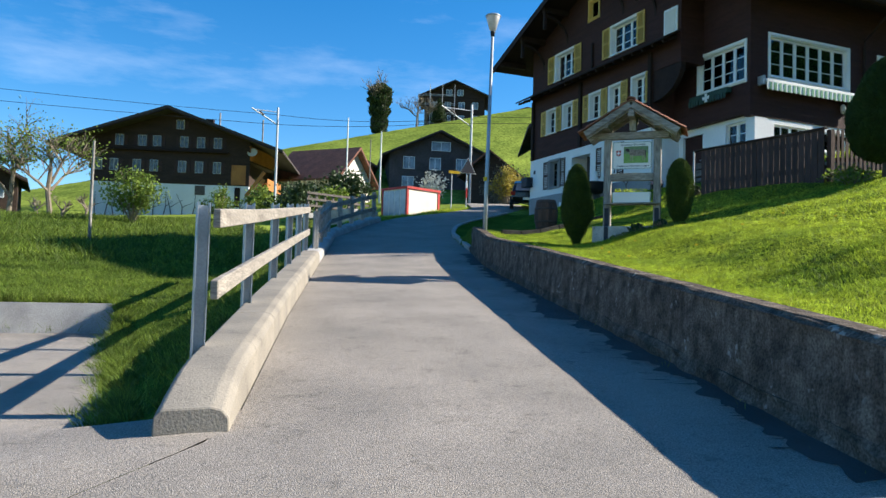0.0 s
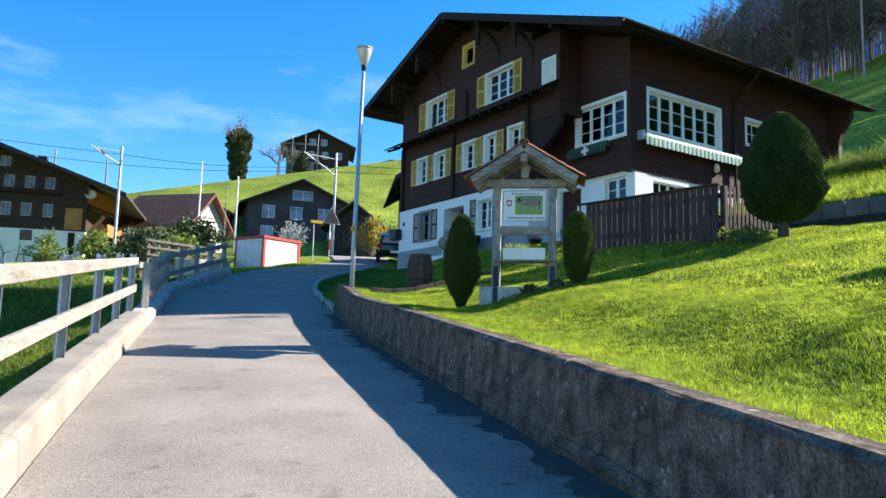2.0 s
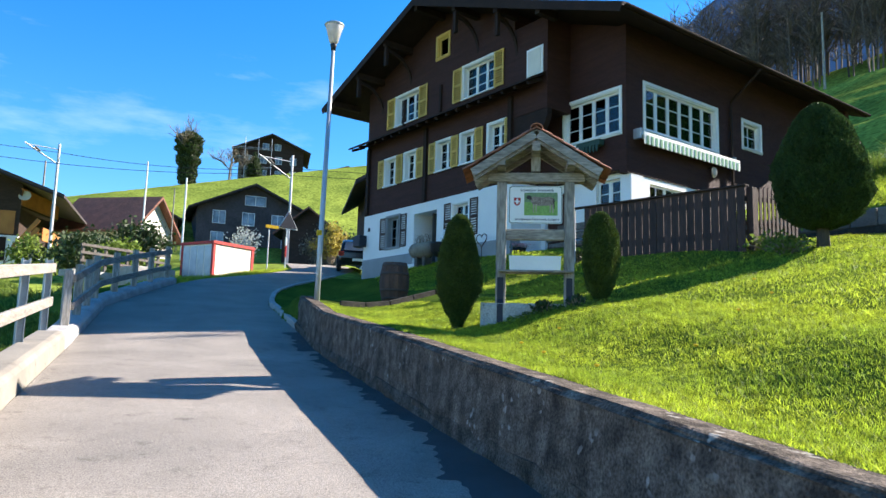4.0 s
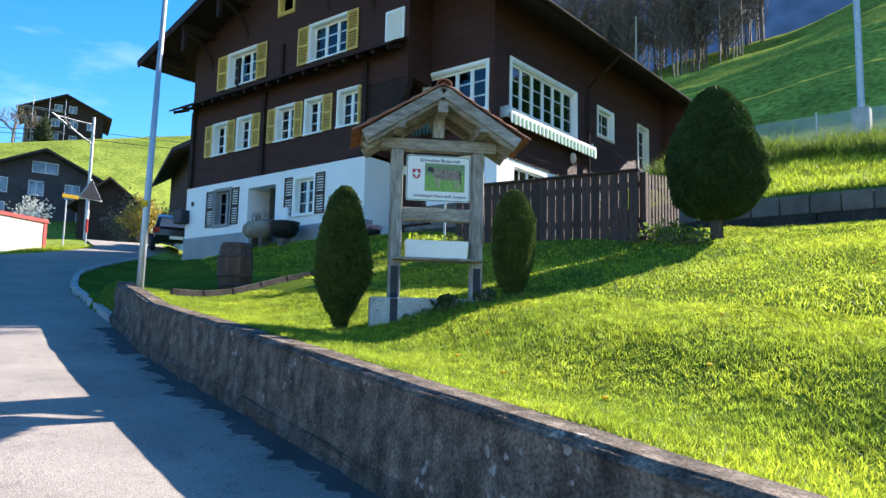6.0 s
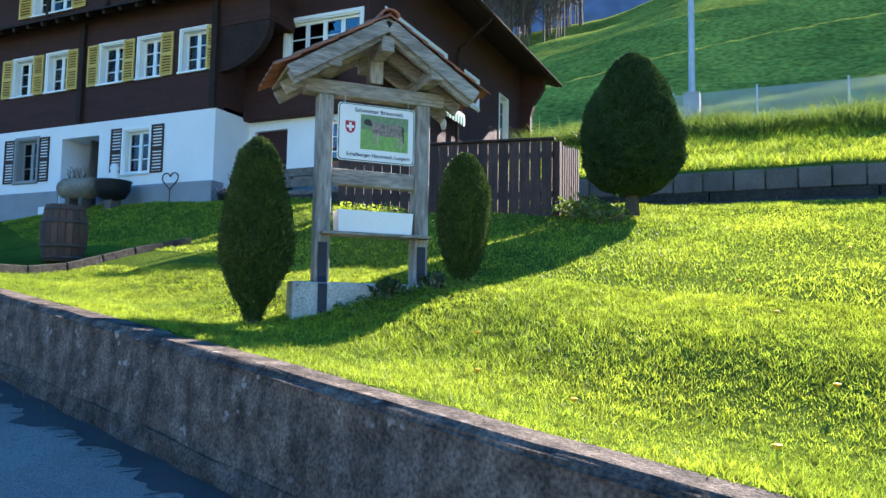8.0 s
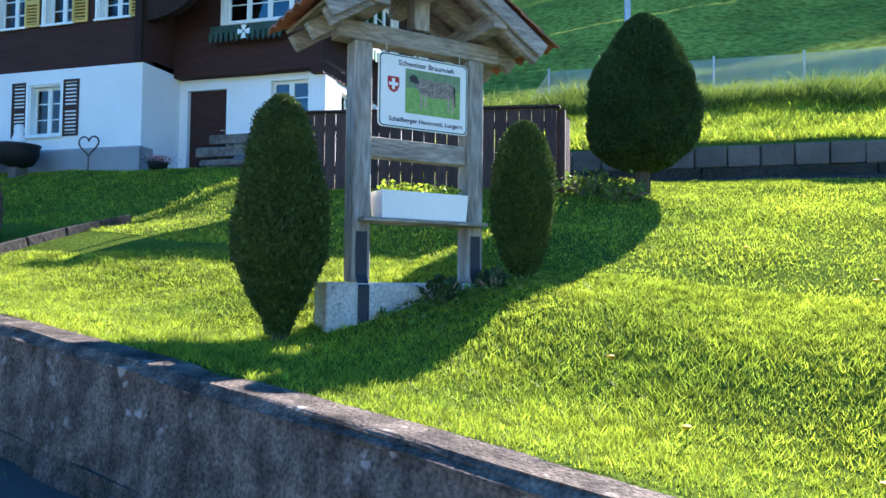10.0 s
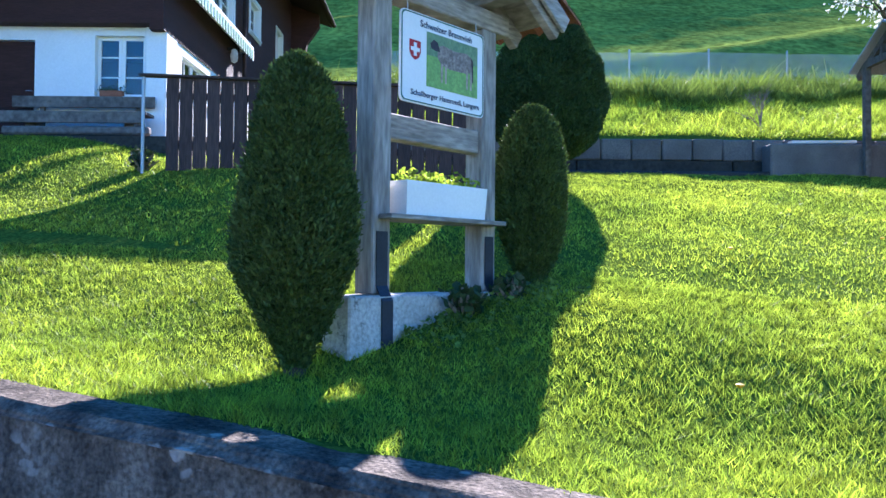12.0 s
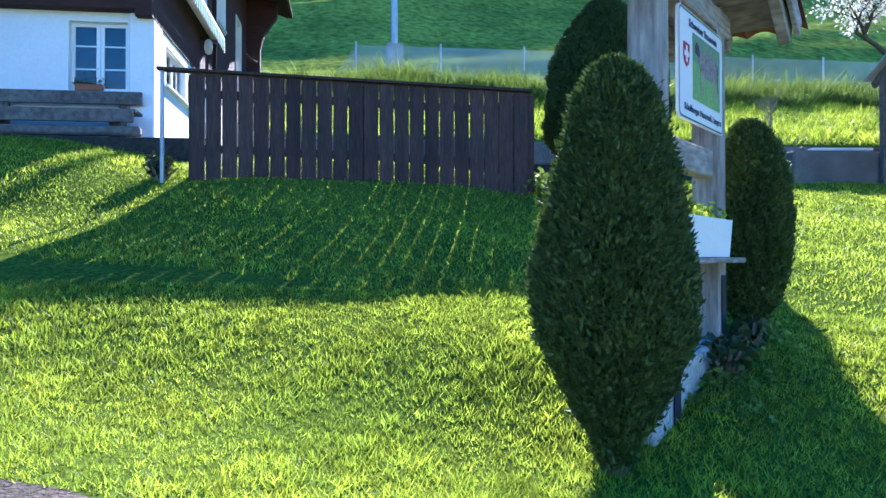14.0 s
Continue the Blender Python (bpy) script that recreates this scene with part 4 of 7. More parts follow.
mb = MB()
roof_slab(mb, YA, RY1, RF, RB, -0.1, 0.1)
mb.add([(RF, YA, ZA - 0.1), (RB, YA, ZA - 0.1), (RB, RY0, roof_z(RY0) - 0.1), (FX2, RY0, roof_z(RY0) - 0.1), (RF, YA, ZA), (RB, YA, ZA), (RB, RY0, roof_z(RY0)), (FX2, RY0, roof_z(RY0))],
       [(0, 1, 2, 3), (7, 6, 5, 4), (0, 3, 7, 4), (3, 2, 6, 7), (2, 1, 5, 6), (1, 0, 4, 5)])
roof = part("roof", mb, M_BROWN2, house, "shallow dark boarded roof with wide eaves")
tv, tf = [], []
for side in (1, -1):
    span = (RY1 - YA) if side > 0 else (YA - RY0)
    rows = int(span / 0.33)
    for i in range(rows + 1):
        y = YA + side * (i + 0.5) * span / (rows + 0.5)
        a, b = YA + side * i * span / (rows + 0.5), YA + side * min(span, (i + 1.15) * span / (rows + 0.5))
        f = 0.0 if side > 0 else (abs(y - YA) / span) * (FX2 - RF)
        x = RF + f + 0.01
        while x < RB - 0.1:
            w = 0.3
            dz = 0.02 + 0.006 * rng.random()
            k = len(tv)
            z0, z1 = roof_z(a) + dz, roof_z(b) + dz + 0.035
            tv += [(x, a, z0), (x + w - 0.015, a, z0), (x + w - 0.015, b, z1), (x, b, z1), (x, b, z1 - 0.03), (x + w - 0.015, b, z1 - 0.03), (x + w / 2, a, z0 + 0.03), (x + w / 2, b, z1 + 0.03)]
            tf += [(k, k + 6, k + 7, k + 3), (k + 6, k + 1, k + 2, k + 7), (k + 3, k + 2, k + 5, k + 4)]
            x += w
tiles = bulk("roof_tiles", tv, tf, M_DARKTILE, roof)
tagged(tiles, kind="stuff")
mb = MB()
mb.beam((RF - 0.02, RY1, roof_z(RY1) - 0.1), (RF - 0.02, YA, ZA - 0.1), 0.05, 0.26)
part("barge_board", mb, M_BROWN2, roof)
mb = MB()
mb.beam((RF - 0.02, YA, ZA - 0.1), (FX2 - 0.02, RY0, roof_z(RY0) - 0.1), 0.05, 0.26)
part("barge_board", mb, M_BROWN2, roof)
for y, o in ((RY0 - 0.07, FX2), (RY1 + 0.07, RF)):
    mb = MB()
    pr = [(0.075 * math.sin(t), -0.075 * math.cos(t)) for t in (math.pi * (k / 8 - 0.5) for k in range(9))]
    pr += [(x * 0.88, z * 0.88) for x, z in reversed(pr)]
    mb.prism([(y + a, roof_z(RY0 if y < YA else RY1) - 0.02 + b) for a, b in pr], o, RB, "x")
    part("gutter", mb, M_BROWN2, roof)
mb = MB()
mb.tube([(23.0, RY0 - 0.05, roof_z(RY0) - 0.09), (23.0, RY0 + 0.1, roof_z(RY0) - 0.25), (23.1, SY - 0.12, 10.25), (23.1, SY - 0.09, 10.0), (23.1, SY - 0.09, 5.0)], 0.045, 10)
part("downpipe", mb, M_BROWN2, house, "dark brown rainwater downpipe", smooth=True)
for y in (31.4, 29.6, 27.7, YA, 23.8, 21.9, 20.2):
    mb = MB()
    z = roof_z(y) - 0.22 - (0.05 if y == YA else 0)
    x0 = RF + 0.06 + (max(0, YA - y) / (YA - RY0)) * (FX2 - RF)
    mb.box((x0, y - 0.09, z - 0.12), (GX + 0.002, y + 0.09, z + 0.11))
    part("purlin", mb, M_BROWN2, roof)
    if 21 < y < 31 and y != YA:
        mb = MB()   # hanging post and strut of the eaves truss
        mb.box((x0 + 0.05, y - 0.06, z - 0.85), (x0 + 0.17, y + 0.06, z - 0.12))
        c = [(x0 + 0.17 + (GX - x0 - 0.17) * math.sin(t), z - 0.2 - 0.95 * (1 - math.cos(t))) for t in (math.pi / 2 * k / 8 for k in range(9))]
        c += [(a, b - 0.12) for a, b in reversed(c)]
        mb.prism([(a, b) for a, b in c], y - 0.05, y + 0.05, "y")
        part("strut", mb, M_BROWN2, roof)
# pent roof across the gable
mb = MB()
mb.prism([(GX + 0.0, 10.32), (GX - 0.62, 10.02), (GX - 0.62, 10.08), (GX + 0.0, 10.42)], 20.6, 31.1, "y")
pent = part("pent_roof", mb, M_BROWN2, house, "narrow shingled pent roof across the gable")
for i in range(19):
    mb = MB()
    y = 20.8 + i * 0.56
    mb.beam((GX, y, 10.2), (GX - 0.56, y, 9.97), 0.09, 0.1)
    part("rafter", mb, M_BROWN2, pent)
# upright corner and dividing posts on the gable
for y in (22.09, 26.55, 30.42):
    mb = MB()
    mb.box((GX - 0.1, y - 0.08, ZB), (GX - 0.002, y + 0.08, 10.0))
    part("corner_post", mb, M_BROWN2, house)
for y in (25.75, 28.0):
    mb = MB()
    mb.box((GX - 0.08, y - 0.05, 10.42), (GX - 0.002, y + 0.05, 11.4))
    part("wall_post", mb, M_BROWN2, house)
# awning box and valance
aw = thing("awning", (20.8, SY - 0.2, 8.2), "rolled-up awning with a scalloped green and white striped valance", "awning")
mb = MB()
mb.box((18.5, SY - 0.3, 8.2), (23.2, SY - 0.02, 8.3))
part("cassette", mb, M_WHITE, aw, bevel=0.015)
n = 47
for k in range(n):
    x0 = 18.5 + 4.7 * k / n
    mb = MB()
    sc = [(x0 + 0.1 * i / 4, 8.0 - 0.05 * math.sin(math.pi * i / 4)) for i in range(5)]
    mb.prism([(x0 + 0.1, 8.2), (x0, 8.2)] + sc, SY - 0.3 - 0.012 * (k % 2), SY - 0.285 - 0.012 * (k % 2), "y")
    part("valance_strip", mb, M_AWNING_G if k % 2 else M_WHITE, aw)
for x in (18.4, 23.0):
    mb = MB()
    mb.box((x, SY - 0.25, 8.12), (x + 0.09, SY - 0.002, 8.4))
    part("bracket", mb, M_GALV, aw)
wl_ = thing("wall_lamp", (22.4, SY - 0.15, 7.75), "small white globe wall lamp on the shingled wall", "wall lamp")
part("globe", MB().lathe([(0.01, -0.16), (0.07, -0.12), (0.09, 0), (0.07, 0.12), (0.03, 0.16)], 14, Matrix.Translation((22.0, SY - 0.16, 7.75))), M_LAMPGLASS, wl_, smooth=True)
part("bracket", MB().box((21.97, SY - 0.14, 7.88), (22.03, SY - 0.002, 7.94)), M_BLACK, wl_)
# flower box with wooden teeth under the corner window
fb = thing("flower_box", (17.9, 20.1, 8.1), "dark green carved window flower box with a white cross", "flower box")
part("box", MB().box((EX - 0.25, 19.2, 8.02), (EX - 0.04, 20.95, 8.2)), M_BOTTLE, fb, bevel=0.01)
for k in range(14):
    y = 19.24 + k * 0.125
    mb = MB()
    mb.prism([(y, 8.05), (y + 0.085, 8.05), (y + 0.085, 7.9), (y + 0.042, 7.83), (y, 7.9)], EX - 0.28, EX - 0.252)
    part("picket", mb, M_BOTTLE, fb)
for a in range(4):
    mb = MB()
    t = a * math.pi / 2
    c0, s0 = math.cos(t), math.sin(t)
    mb.prism([(20.1 + c0 * u - s0 * w, 8.02 + s0 * u + c0 * w) for u, w in ((0, -0.02), (0.14, -0.06), (0.14, 0.06), (0, 0.02))], EX - 0.31, EX - 0.283)
    part("cross_arm", mb, M_WHITE, fb)

# ---- shelter with the cattle sign ----
DS = Vector((0.7325, -0.6808, 0))                  # along the sign, towards the hill
DN = Vector((-0.6808, -0.7325, 0))                 # out of its face, towards the road
PC = Vector((10.02, 13.605, 0))                     # middle between the posts


def sp(u, v, z):
    p = PC + DS * u + DN * v
    return (p.x, p.y, z)


SM = Matrix((DS, -DN, Vector((0, 0, 1)))).transposed().to_4x4()
SM.translation = PC
gz = 2.5
sh = thing("sign_shelter", sp(0, 0, gz), "weathered grey timber sign stand with a small clay-tiled roof", "sign stand")
mb = MB()
mb.box((-0.80, -0.13, 2.2), (0.74, 0.13, 2.875), SM)
part("plinth", mb, M_PLINTH, sh, "low whitish concrete plinth", bevel=0.012)
for u in (-0.51, 0.51):
    mb = MB()
    mb.box((u - 0.075, -0.08, 2.879), (u + 0.075, 0.08, 4.72), SM)
    part("post", mb, M_GREYWOOD, sh, bevel=0.008)
    mb = MB()
    mb.add([(u - 0.045, -0.088, 3.26), (u + 0.045, -0.088, 3.26), (u + 0.045, -0.082, 3.26), (u - 0.045, -0.082, 3.26), (u - 0.045, -0.088, 2.93), (u + 0.045, -0.088, 2.93), (u + 0.045, -0.082, 2.93), (u - 0.045, -0.082, 2.93)],
           [(0, 1, 2, 3), (7, 6, 5, 4), (0, 4, 5, 1), (1, 5, 6, 2), (2, 6, 7, 3), (3, 7, 4, 0)], SM)
    mb.add([(u - 0.045, -0.088, 2.93), (u + 0.045, -0.088, 2.93), (u + 0.045, -0.082, 2.93), (u - 0.045, -0.082, 2.93), (u - 0.045, -0.142, 2.84), (u + 0.045, -0.142, 2.84), (u + 0.045, -0.134, 2.84), (u - 0.045, -0.134, 2.84)],
           [(0, 4, 5, 1), (1, 5, 6, 2), (2, 6, 7, 3), (3, 7, 4, 0)], SM)
    mb.box((u - 0.045, -0.142, 2.45), (u + 0.045, -0.134, 2.84), SM)
    part("steel_strap", mb, M_DARKSTEEL, sh, "dark blue steel strap foot")
mb = MB()
mb.box((-0.72, -0.075, 4.724), (0.74, 0.075, 4.87), SM)
part("tie_beam", mb, M_GREYWOOD_H, sh, bevel=0.008)
mb = MB()
mb.box((-0.433, -0.05, 3.84), (0.433, 0.05, 4.0), SM)
part("cross_rail", mb, M_GREYWOOD_H, sh, bevel=0.008)
mb = MB()
mb.box((-0.54, -0.2, 3.335), (0.56, -0.082, 3.365), SM).box((-0.433, -0.082, 3.335), (0.433, 0.12, 3.365), SM)
part("shelf", mb, M_GREYWOOD_H, sh, bevel=0.004)
mb = MB()
mb.box((-0.07, -0.07, 4.894), (0.07, 0.07, 5.2), SM)
part("king_post", mb, M_GREYWOOD, sh, bevel=0.006)
AP, EAV, HALF, OV = 5.42, 4.86, 0.92, 0.42
for v in (-0.36, 0.0, 0.36):
    for sgn in (-1, 1):
        mb = MB()
        mb.beam(SM @ Vector((0.03 * sgn, v, AP - 0.1)), SM @ Vector((sgn * HALF, v, EAV - 0.12)), 0.07, 0.13)
        part("rafter", mb, M_GREYWOOD_H, sh, bevel=0.005)
for u, z in ((0, AP - 0.22), (-0.52, EAV + 0.12), (0.52, EAV + 0.12)):
    mb = MB()
    mb.box((u - 0.065, -0.42, z - 0.08), (u + 0.065, 0.42, z + 0.06), SM)
    part("purlin", mb, M_GREYWOOD_H, sh, bevel=0.006)
for sgn in (-1, 1):
    mb = MB()
    mb.beam(SM @ Vector((sgn * 0.02, -0.43, AP - 0.05)), SM @ Vector((sgn * (HALF + 0.02), -0.43, EAV - 0.08)), 0.03, 0.13)
    part("barge_board", mb, M_GREYWOOD_H, sh, bevel=0.004)
    mb = MB()
    mb.beam(SM @ Vector((sgn * 0.0, 0.0, AP + 0.02)), SM @ Vector((sgn * (HALF + 0.04), 0.0, EAV - 0.02)), 0.84, 0.02)
    part("roof_board", mb, M_GREYWOOD_H, sh)
    # rows of curved clay tiles
    for i in range(6):
        for j in range(5):
            t0, t1 = i / 6 - 0.01, (i + 1) / 6 + 0.05
            mb = MB()
            seg, w = 6, 0.185
            vv = -0.46 + j * 0.185
            pts = []
            for t, lift in ((t0, 0.035), (t1, 0.055)):
                for k in range(seg + 1):
                    q = k / seg
                    pts.append(SM @ Vector((sgn * (HALF + 0.12) * t, vv + w * q, AP + 0.02 + (EAV - AP - 0.07) * t + lift + 0.035 * math.sin(math.pi * q) + 0.006 * noise.noise((i * 3.1, j * 2.7, sgn)))))
            nn = seg + 1
            pts += [p - Vector((0, 0, 0.018)) for p in pts]
            fs = [(k, k + 1, nn + k + 1, nn + k) for k in range(seg)] + [(2 * nn + k, 3 * nn + k, 3 * nn + k + 1, 2 * nn + k + 1) for k in range(seg)]
            fs += [(nn + k, nn + k + 1, 3 * nn + k + 1, 3 * nn + k) for k in range(seg)] + [(0, nn, 3 * nn, 2 * nn), (seg, 2 * nn + seg, 3 * nn + seg, nn + seg)]
            mb.add(pts, fs)
            part("roof_tile", mb, M_TILE, sh)
for j in range(4):
    mb = MB()
    c = [(0.1 * math.cos(t), AP + 0.04 + 0.07 * math.sin(t)) for t in (math.pi * k / 6 for k in range(7))]
    c += [(x * 0.85, z - 0.015) for x, z in reversed(c)]
    verts = [SM @ Vector((x, -0.47 + j * 0.24, z)) for x, z in c] + [SM @ Vector((x, -0.215 + j * 0.24, z + 0.012)) for x, z in c]
    n = len(c)
    mb.add(verts, [tuple(range(n - 1, -1, -1)), tuple(range(n, 2 * n))] + [(i, (i + 1) % n, n + (i + 1) % n, n + i) for i in range(n)])
    part("ridge_tile", mb, M_TILE, sh)

# the hanging sign
sign = thing("cattle_sign", sp(0, -0.1, 4.1), "white enamel sign with a brown cow picture and red shield", "sign")
cr = []
for cx0, cz0, a0 in ((0.365, 4.615, 0), (-0.365, 4.615, 90), (-0.365, 4.11, 180), (0.365, 4.11, 270)):
    cr += [(cx0 + 0.035 * math.cos(radians(a0 + k * 22.5)), cz0 + 0.035 * math.sin(radians(a0 + k * 22.5))) for k in range(5)]


def plate(name, poly, v, thick, material, label=""):
    """A flat outline on the sign, v in front of its posts' middle plane."""
    m2 = MB()
    n = len(poly)
    verts = [SM @ Vector((u, -v, z)) for u, z in poly] + [SM @ Vector((u, -v + thick, z)) for u, z in poly]
    m2.add(verts, [tuple(range(n - 1, -1, -1)), tuple(range(n, 2 * n))] + [(i, (i + 1) % n, n + (i + 1) % n, n + i) for i in range(n)])
    return part(name, m2, material, sign, label)


M_SIGNGREEN = mat("dark_green_enamel", (0.03, 0.12, 0.07), None, 0.3, 5, fine=0.05)
M_SIGNWHITE = mat("white_enamel", (0.80, 0.80, 0.78), (0.74, 0.74, 0.72), 0.3, 3, fine=0.03)
plate("board", cr, 0.115, 0.015, M_SIGNWHITE)
inner = [(u * 0.962, 4.3625 + (z - 4.3625) * 0.95) for u, z in cr]
rim = MB()
n = len(cr)
ro = [(u * 0.985, 4.3625 + (z - 4.3625) * 0.98) for u, z in cr]
rim.add([SM @ Vector((u, -0.1165, z)) for u, z in ro] + [SM @ Vector((u, -0.1165, z)) for u, z in inner], [(i, (i + 1) % n, n + (i + 1) % n, n + i) for i in range(n)])
part("border_line", rim, M_SIGNGREEN, sign)
M_PICGRASS = mat("picture_green", (0.24, 0.42, 0.10), (0.16, 0.3, 0.07), 0.4, 25, fine=0.2)
M_PICHILL = mat("picture_hill", (0.20, 0.30, 0.14), (0.12, 0.2, 0.1), 0.4, 20, fine=0.2)
M_COWBROWN = mat("picture_cow_brown", (0.30, 0.24, 0.19), (0.16, 0.12, 0.095), 0.4, 30, fine=0.25)
M_COWDARK = mat("picture_cow_dark", (0.05, 0.035, 0.03), None, 0.4, 30, fine=0.2)
M_COWPALE = mat("picture_cow_pale", (0.42, 0.33, 0.25), None, 0.4, 30, fine=0.2)
plate("picture_meadow", [(-0.17, 4.2), (0.33, 4.2), (0.33, 4.42), (-0.17, 4.40)], 0.1175, 0.002, M_PICGRASS)
plate("picture_hill", [(-0.17, 4.4), (0.33, 4.42), (0.33, 4.55), (-0.17, 4.55)], 0.1175, 0.002, M_PICHILL)
plate("cow_body", [(-0.07, 4.47), (-0.02, 4.49), (0.1, 4.475), (0.22, 4.485), (0.27, 4.46), (0.275, 4.38), (0.23, 4.35), (0.05, 4.345), (-0.03, 4.36), (-0.07, 4.40)], 0.119, 0.001, M_COWBROWN)
plate("cow_head", [(-0.06, 4.47), (-0.045, 4.44), (-0.09, 4.44), (-0.13, 4.45), (-0.14, 4.48), (-0.11, 4.51), (-0.07, 4.50)], 0.1195, 0.001, M_COWDARK)
for u, w in ((-0.04, 0.022), (0.0, 0.02), (0.21, 0.022), (0.25, 0.024)):
    plate("cow_leg", [(u, 4.37), (u + w, 4.37), (u + w * 0.8, 4.245), (u + 0.003, 4.245)], 0.1196, 0.001, M_COWPALE)
plate("cow_tail", [(0.262, 4.46), (0.282, 4.45), (0.285, 4.3), (0.274, 4.3)], 0.1197, 0.001, M_COWDARK)
shield = [(-0.325, 4.47), (-0.225, 4.47), (-0.225, 4.4), (-0.24, 4.365), (-0.275, 4.345), (-0.31, 4.365), (-0.325, 4.4)]
plate("shield", shield, 0.1178, 0.002, M_RED, "red shield with a white cross")
plate("cross", [(-0.288, 4.455), (-0.262, 4.455), (-0.262, 4.425), (-0.236, 4.425), (-0.236, 4.4), (-0.262, 4.4), (-0.262, 4.37), (-0.288, 4.37), (-0.288, 4.4), (-0.314, 4.4), (-0.314, 4.425), (-0.288, 4.425)], 0.1192, 0.001, M_SIGNWHITE)
M_INK = mat("dark_blue_lettering", (0.015, 0.02, 0.06), None, 0.5, 5, fine=0.05)


def words(text, u, z, size, width):
    c = bpy.data.curves.new("lettering", "FONT")
    c.body, c.size, c.align_x, c.extrude, c.offset = text, size, "CENTER", 0.0006, 0.0006
    c.resolution_u = 3
    tmp = bpy.data.objects.new("lettering", c)
    me = bpy.data.meshes.new_from_object(tmp)
    bpy.data.objects.remove(tmp)
    xs = [v.co.x for v in me.vertices]
    k = width / (max(xs) - min(xs))
    for v in me.vertices:
        v.co = SM @ Vector((u + v.co.x * k, -0.1175 - v.co.z, z + v.co.y * k))
    me.materials.append(M_INK)
    ob = new("lettering", me)
    ob.parent = sign
    ob.matrix_parent_inverse = sign.matrix_world.inverted()
    return ob


words("Schweizer Braunvieh", 0.02, 4.568, 0.06, 0.5)
words("Schallberger Hansruedi, Lungern", 0.02, 4.125, 0.05, 0.66)
for u in (-0.33, 0.33):
    mb = MB()
    mb.tube([SM @ Vector((u, -0.105, 4.64)), SM @ Vector((u, -0.1, 4.73))], 0.004, 5)
    part("hook", mb, M_GALV, sign)
# planter box on the shelf
planter = thing("flower_planter", sp(0.02, 0.1, 3.37), "white rectangular planter full of green seedlings", "planter")
mb = MB()
a, b, z0, z1 = 0.385, 0.095, 3.368, 3.58
mb.add([(-a + 0.01, -b - 0.06, z0), (a - 0.01, -b - 0.06, z0), (a - 0.01, b - 0.06, z0), (-a + 0.01, b - 0.06, z0), (-a, -b - 0.075, z1), (a, -b - 0.075, z1), (a, b - 0.045, z1), (-a, b - 0.045, z1),
        (-a + 0.02, -b - 0.055, z1), (a - 0.02, -b - 0.055, z1), (a - 0.02, b - 0.065, z1), (-a + 0.02, b - 0.065, z1), (-a + 0.02, -b - 0.055, z1 - 0.03), (a - 0.02, -b - 0.055, z1 - 0.03), (a - 0.02, b - 0.065, z1 - 0.03), (-a + 0.02, b - 0.065, z1 - 0.03)],
       [(0, 3, 2, 1), (0, 1, 5, 4), (1, 2, 6, 5), (2, 3, 7, 6), (3, 0, 4, 7), (4, 5, 9, 8), (5, 6, 10, 9), (6, 7, 11, 10), (7, 4, 8, 11), (8, 9, 13, 12), (9, 10, 14, 13), (10, 11, 15, 14), (11, 8, 12, 15), (12, 13, 14, 15)], SM)
part("trough", mb, M_WHITE, planter)


def leaves(name, centres, size, material, parent=None, flat=0.0, seed=3, aspect=0.6):
    """Many small four-cornered leaves, each turned its own way."""
    r = np.random.default_rng(seed)
    c = np.asarray(centres, float)
    n = len(c)
    d = r.normal(size=(n, 3))
    d[:, 2] = d[:, 2] * (1 - flat)
    d /= np.linalg.norm(d, axis=1)[:, None] + 1e-9
    o = r.normal(size=(n, 3))
    o = np.cross(d, o)
    o /= np.linalg.norm(o, axis=1)[:, None] + 1e-9
    sz = size * r.uniform(0.6, 1.3, (n, 1))
    v = np.stack([c - d * sz, c + o * sz * aspect, c + d * sz, c - o * sz * aspect], 1).reshape(-1, 3)
    return bulk(name, v, np.arange(4 * n).reshape(n, 4), material, parent)


r = np.random.default_rng(11)
pc = np.stack([r.uniform(-0.34, 0.34, 700), r.uniform(-0.15, 0.03, 700), 3.56 + r.uniform(0, 0.11, 700) * (0.6 + 0.4 * np.sin(np.arange(700)))], -1)
leaves("foliage", [SM @ Vector(p) for p in pc], 0.02, M_GRASS, planter, seed=5)


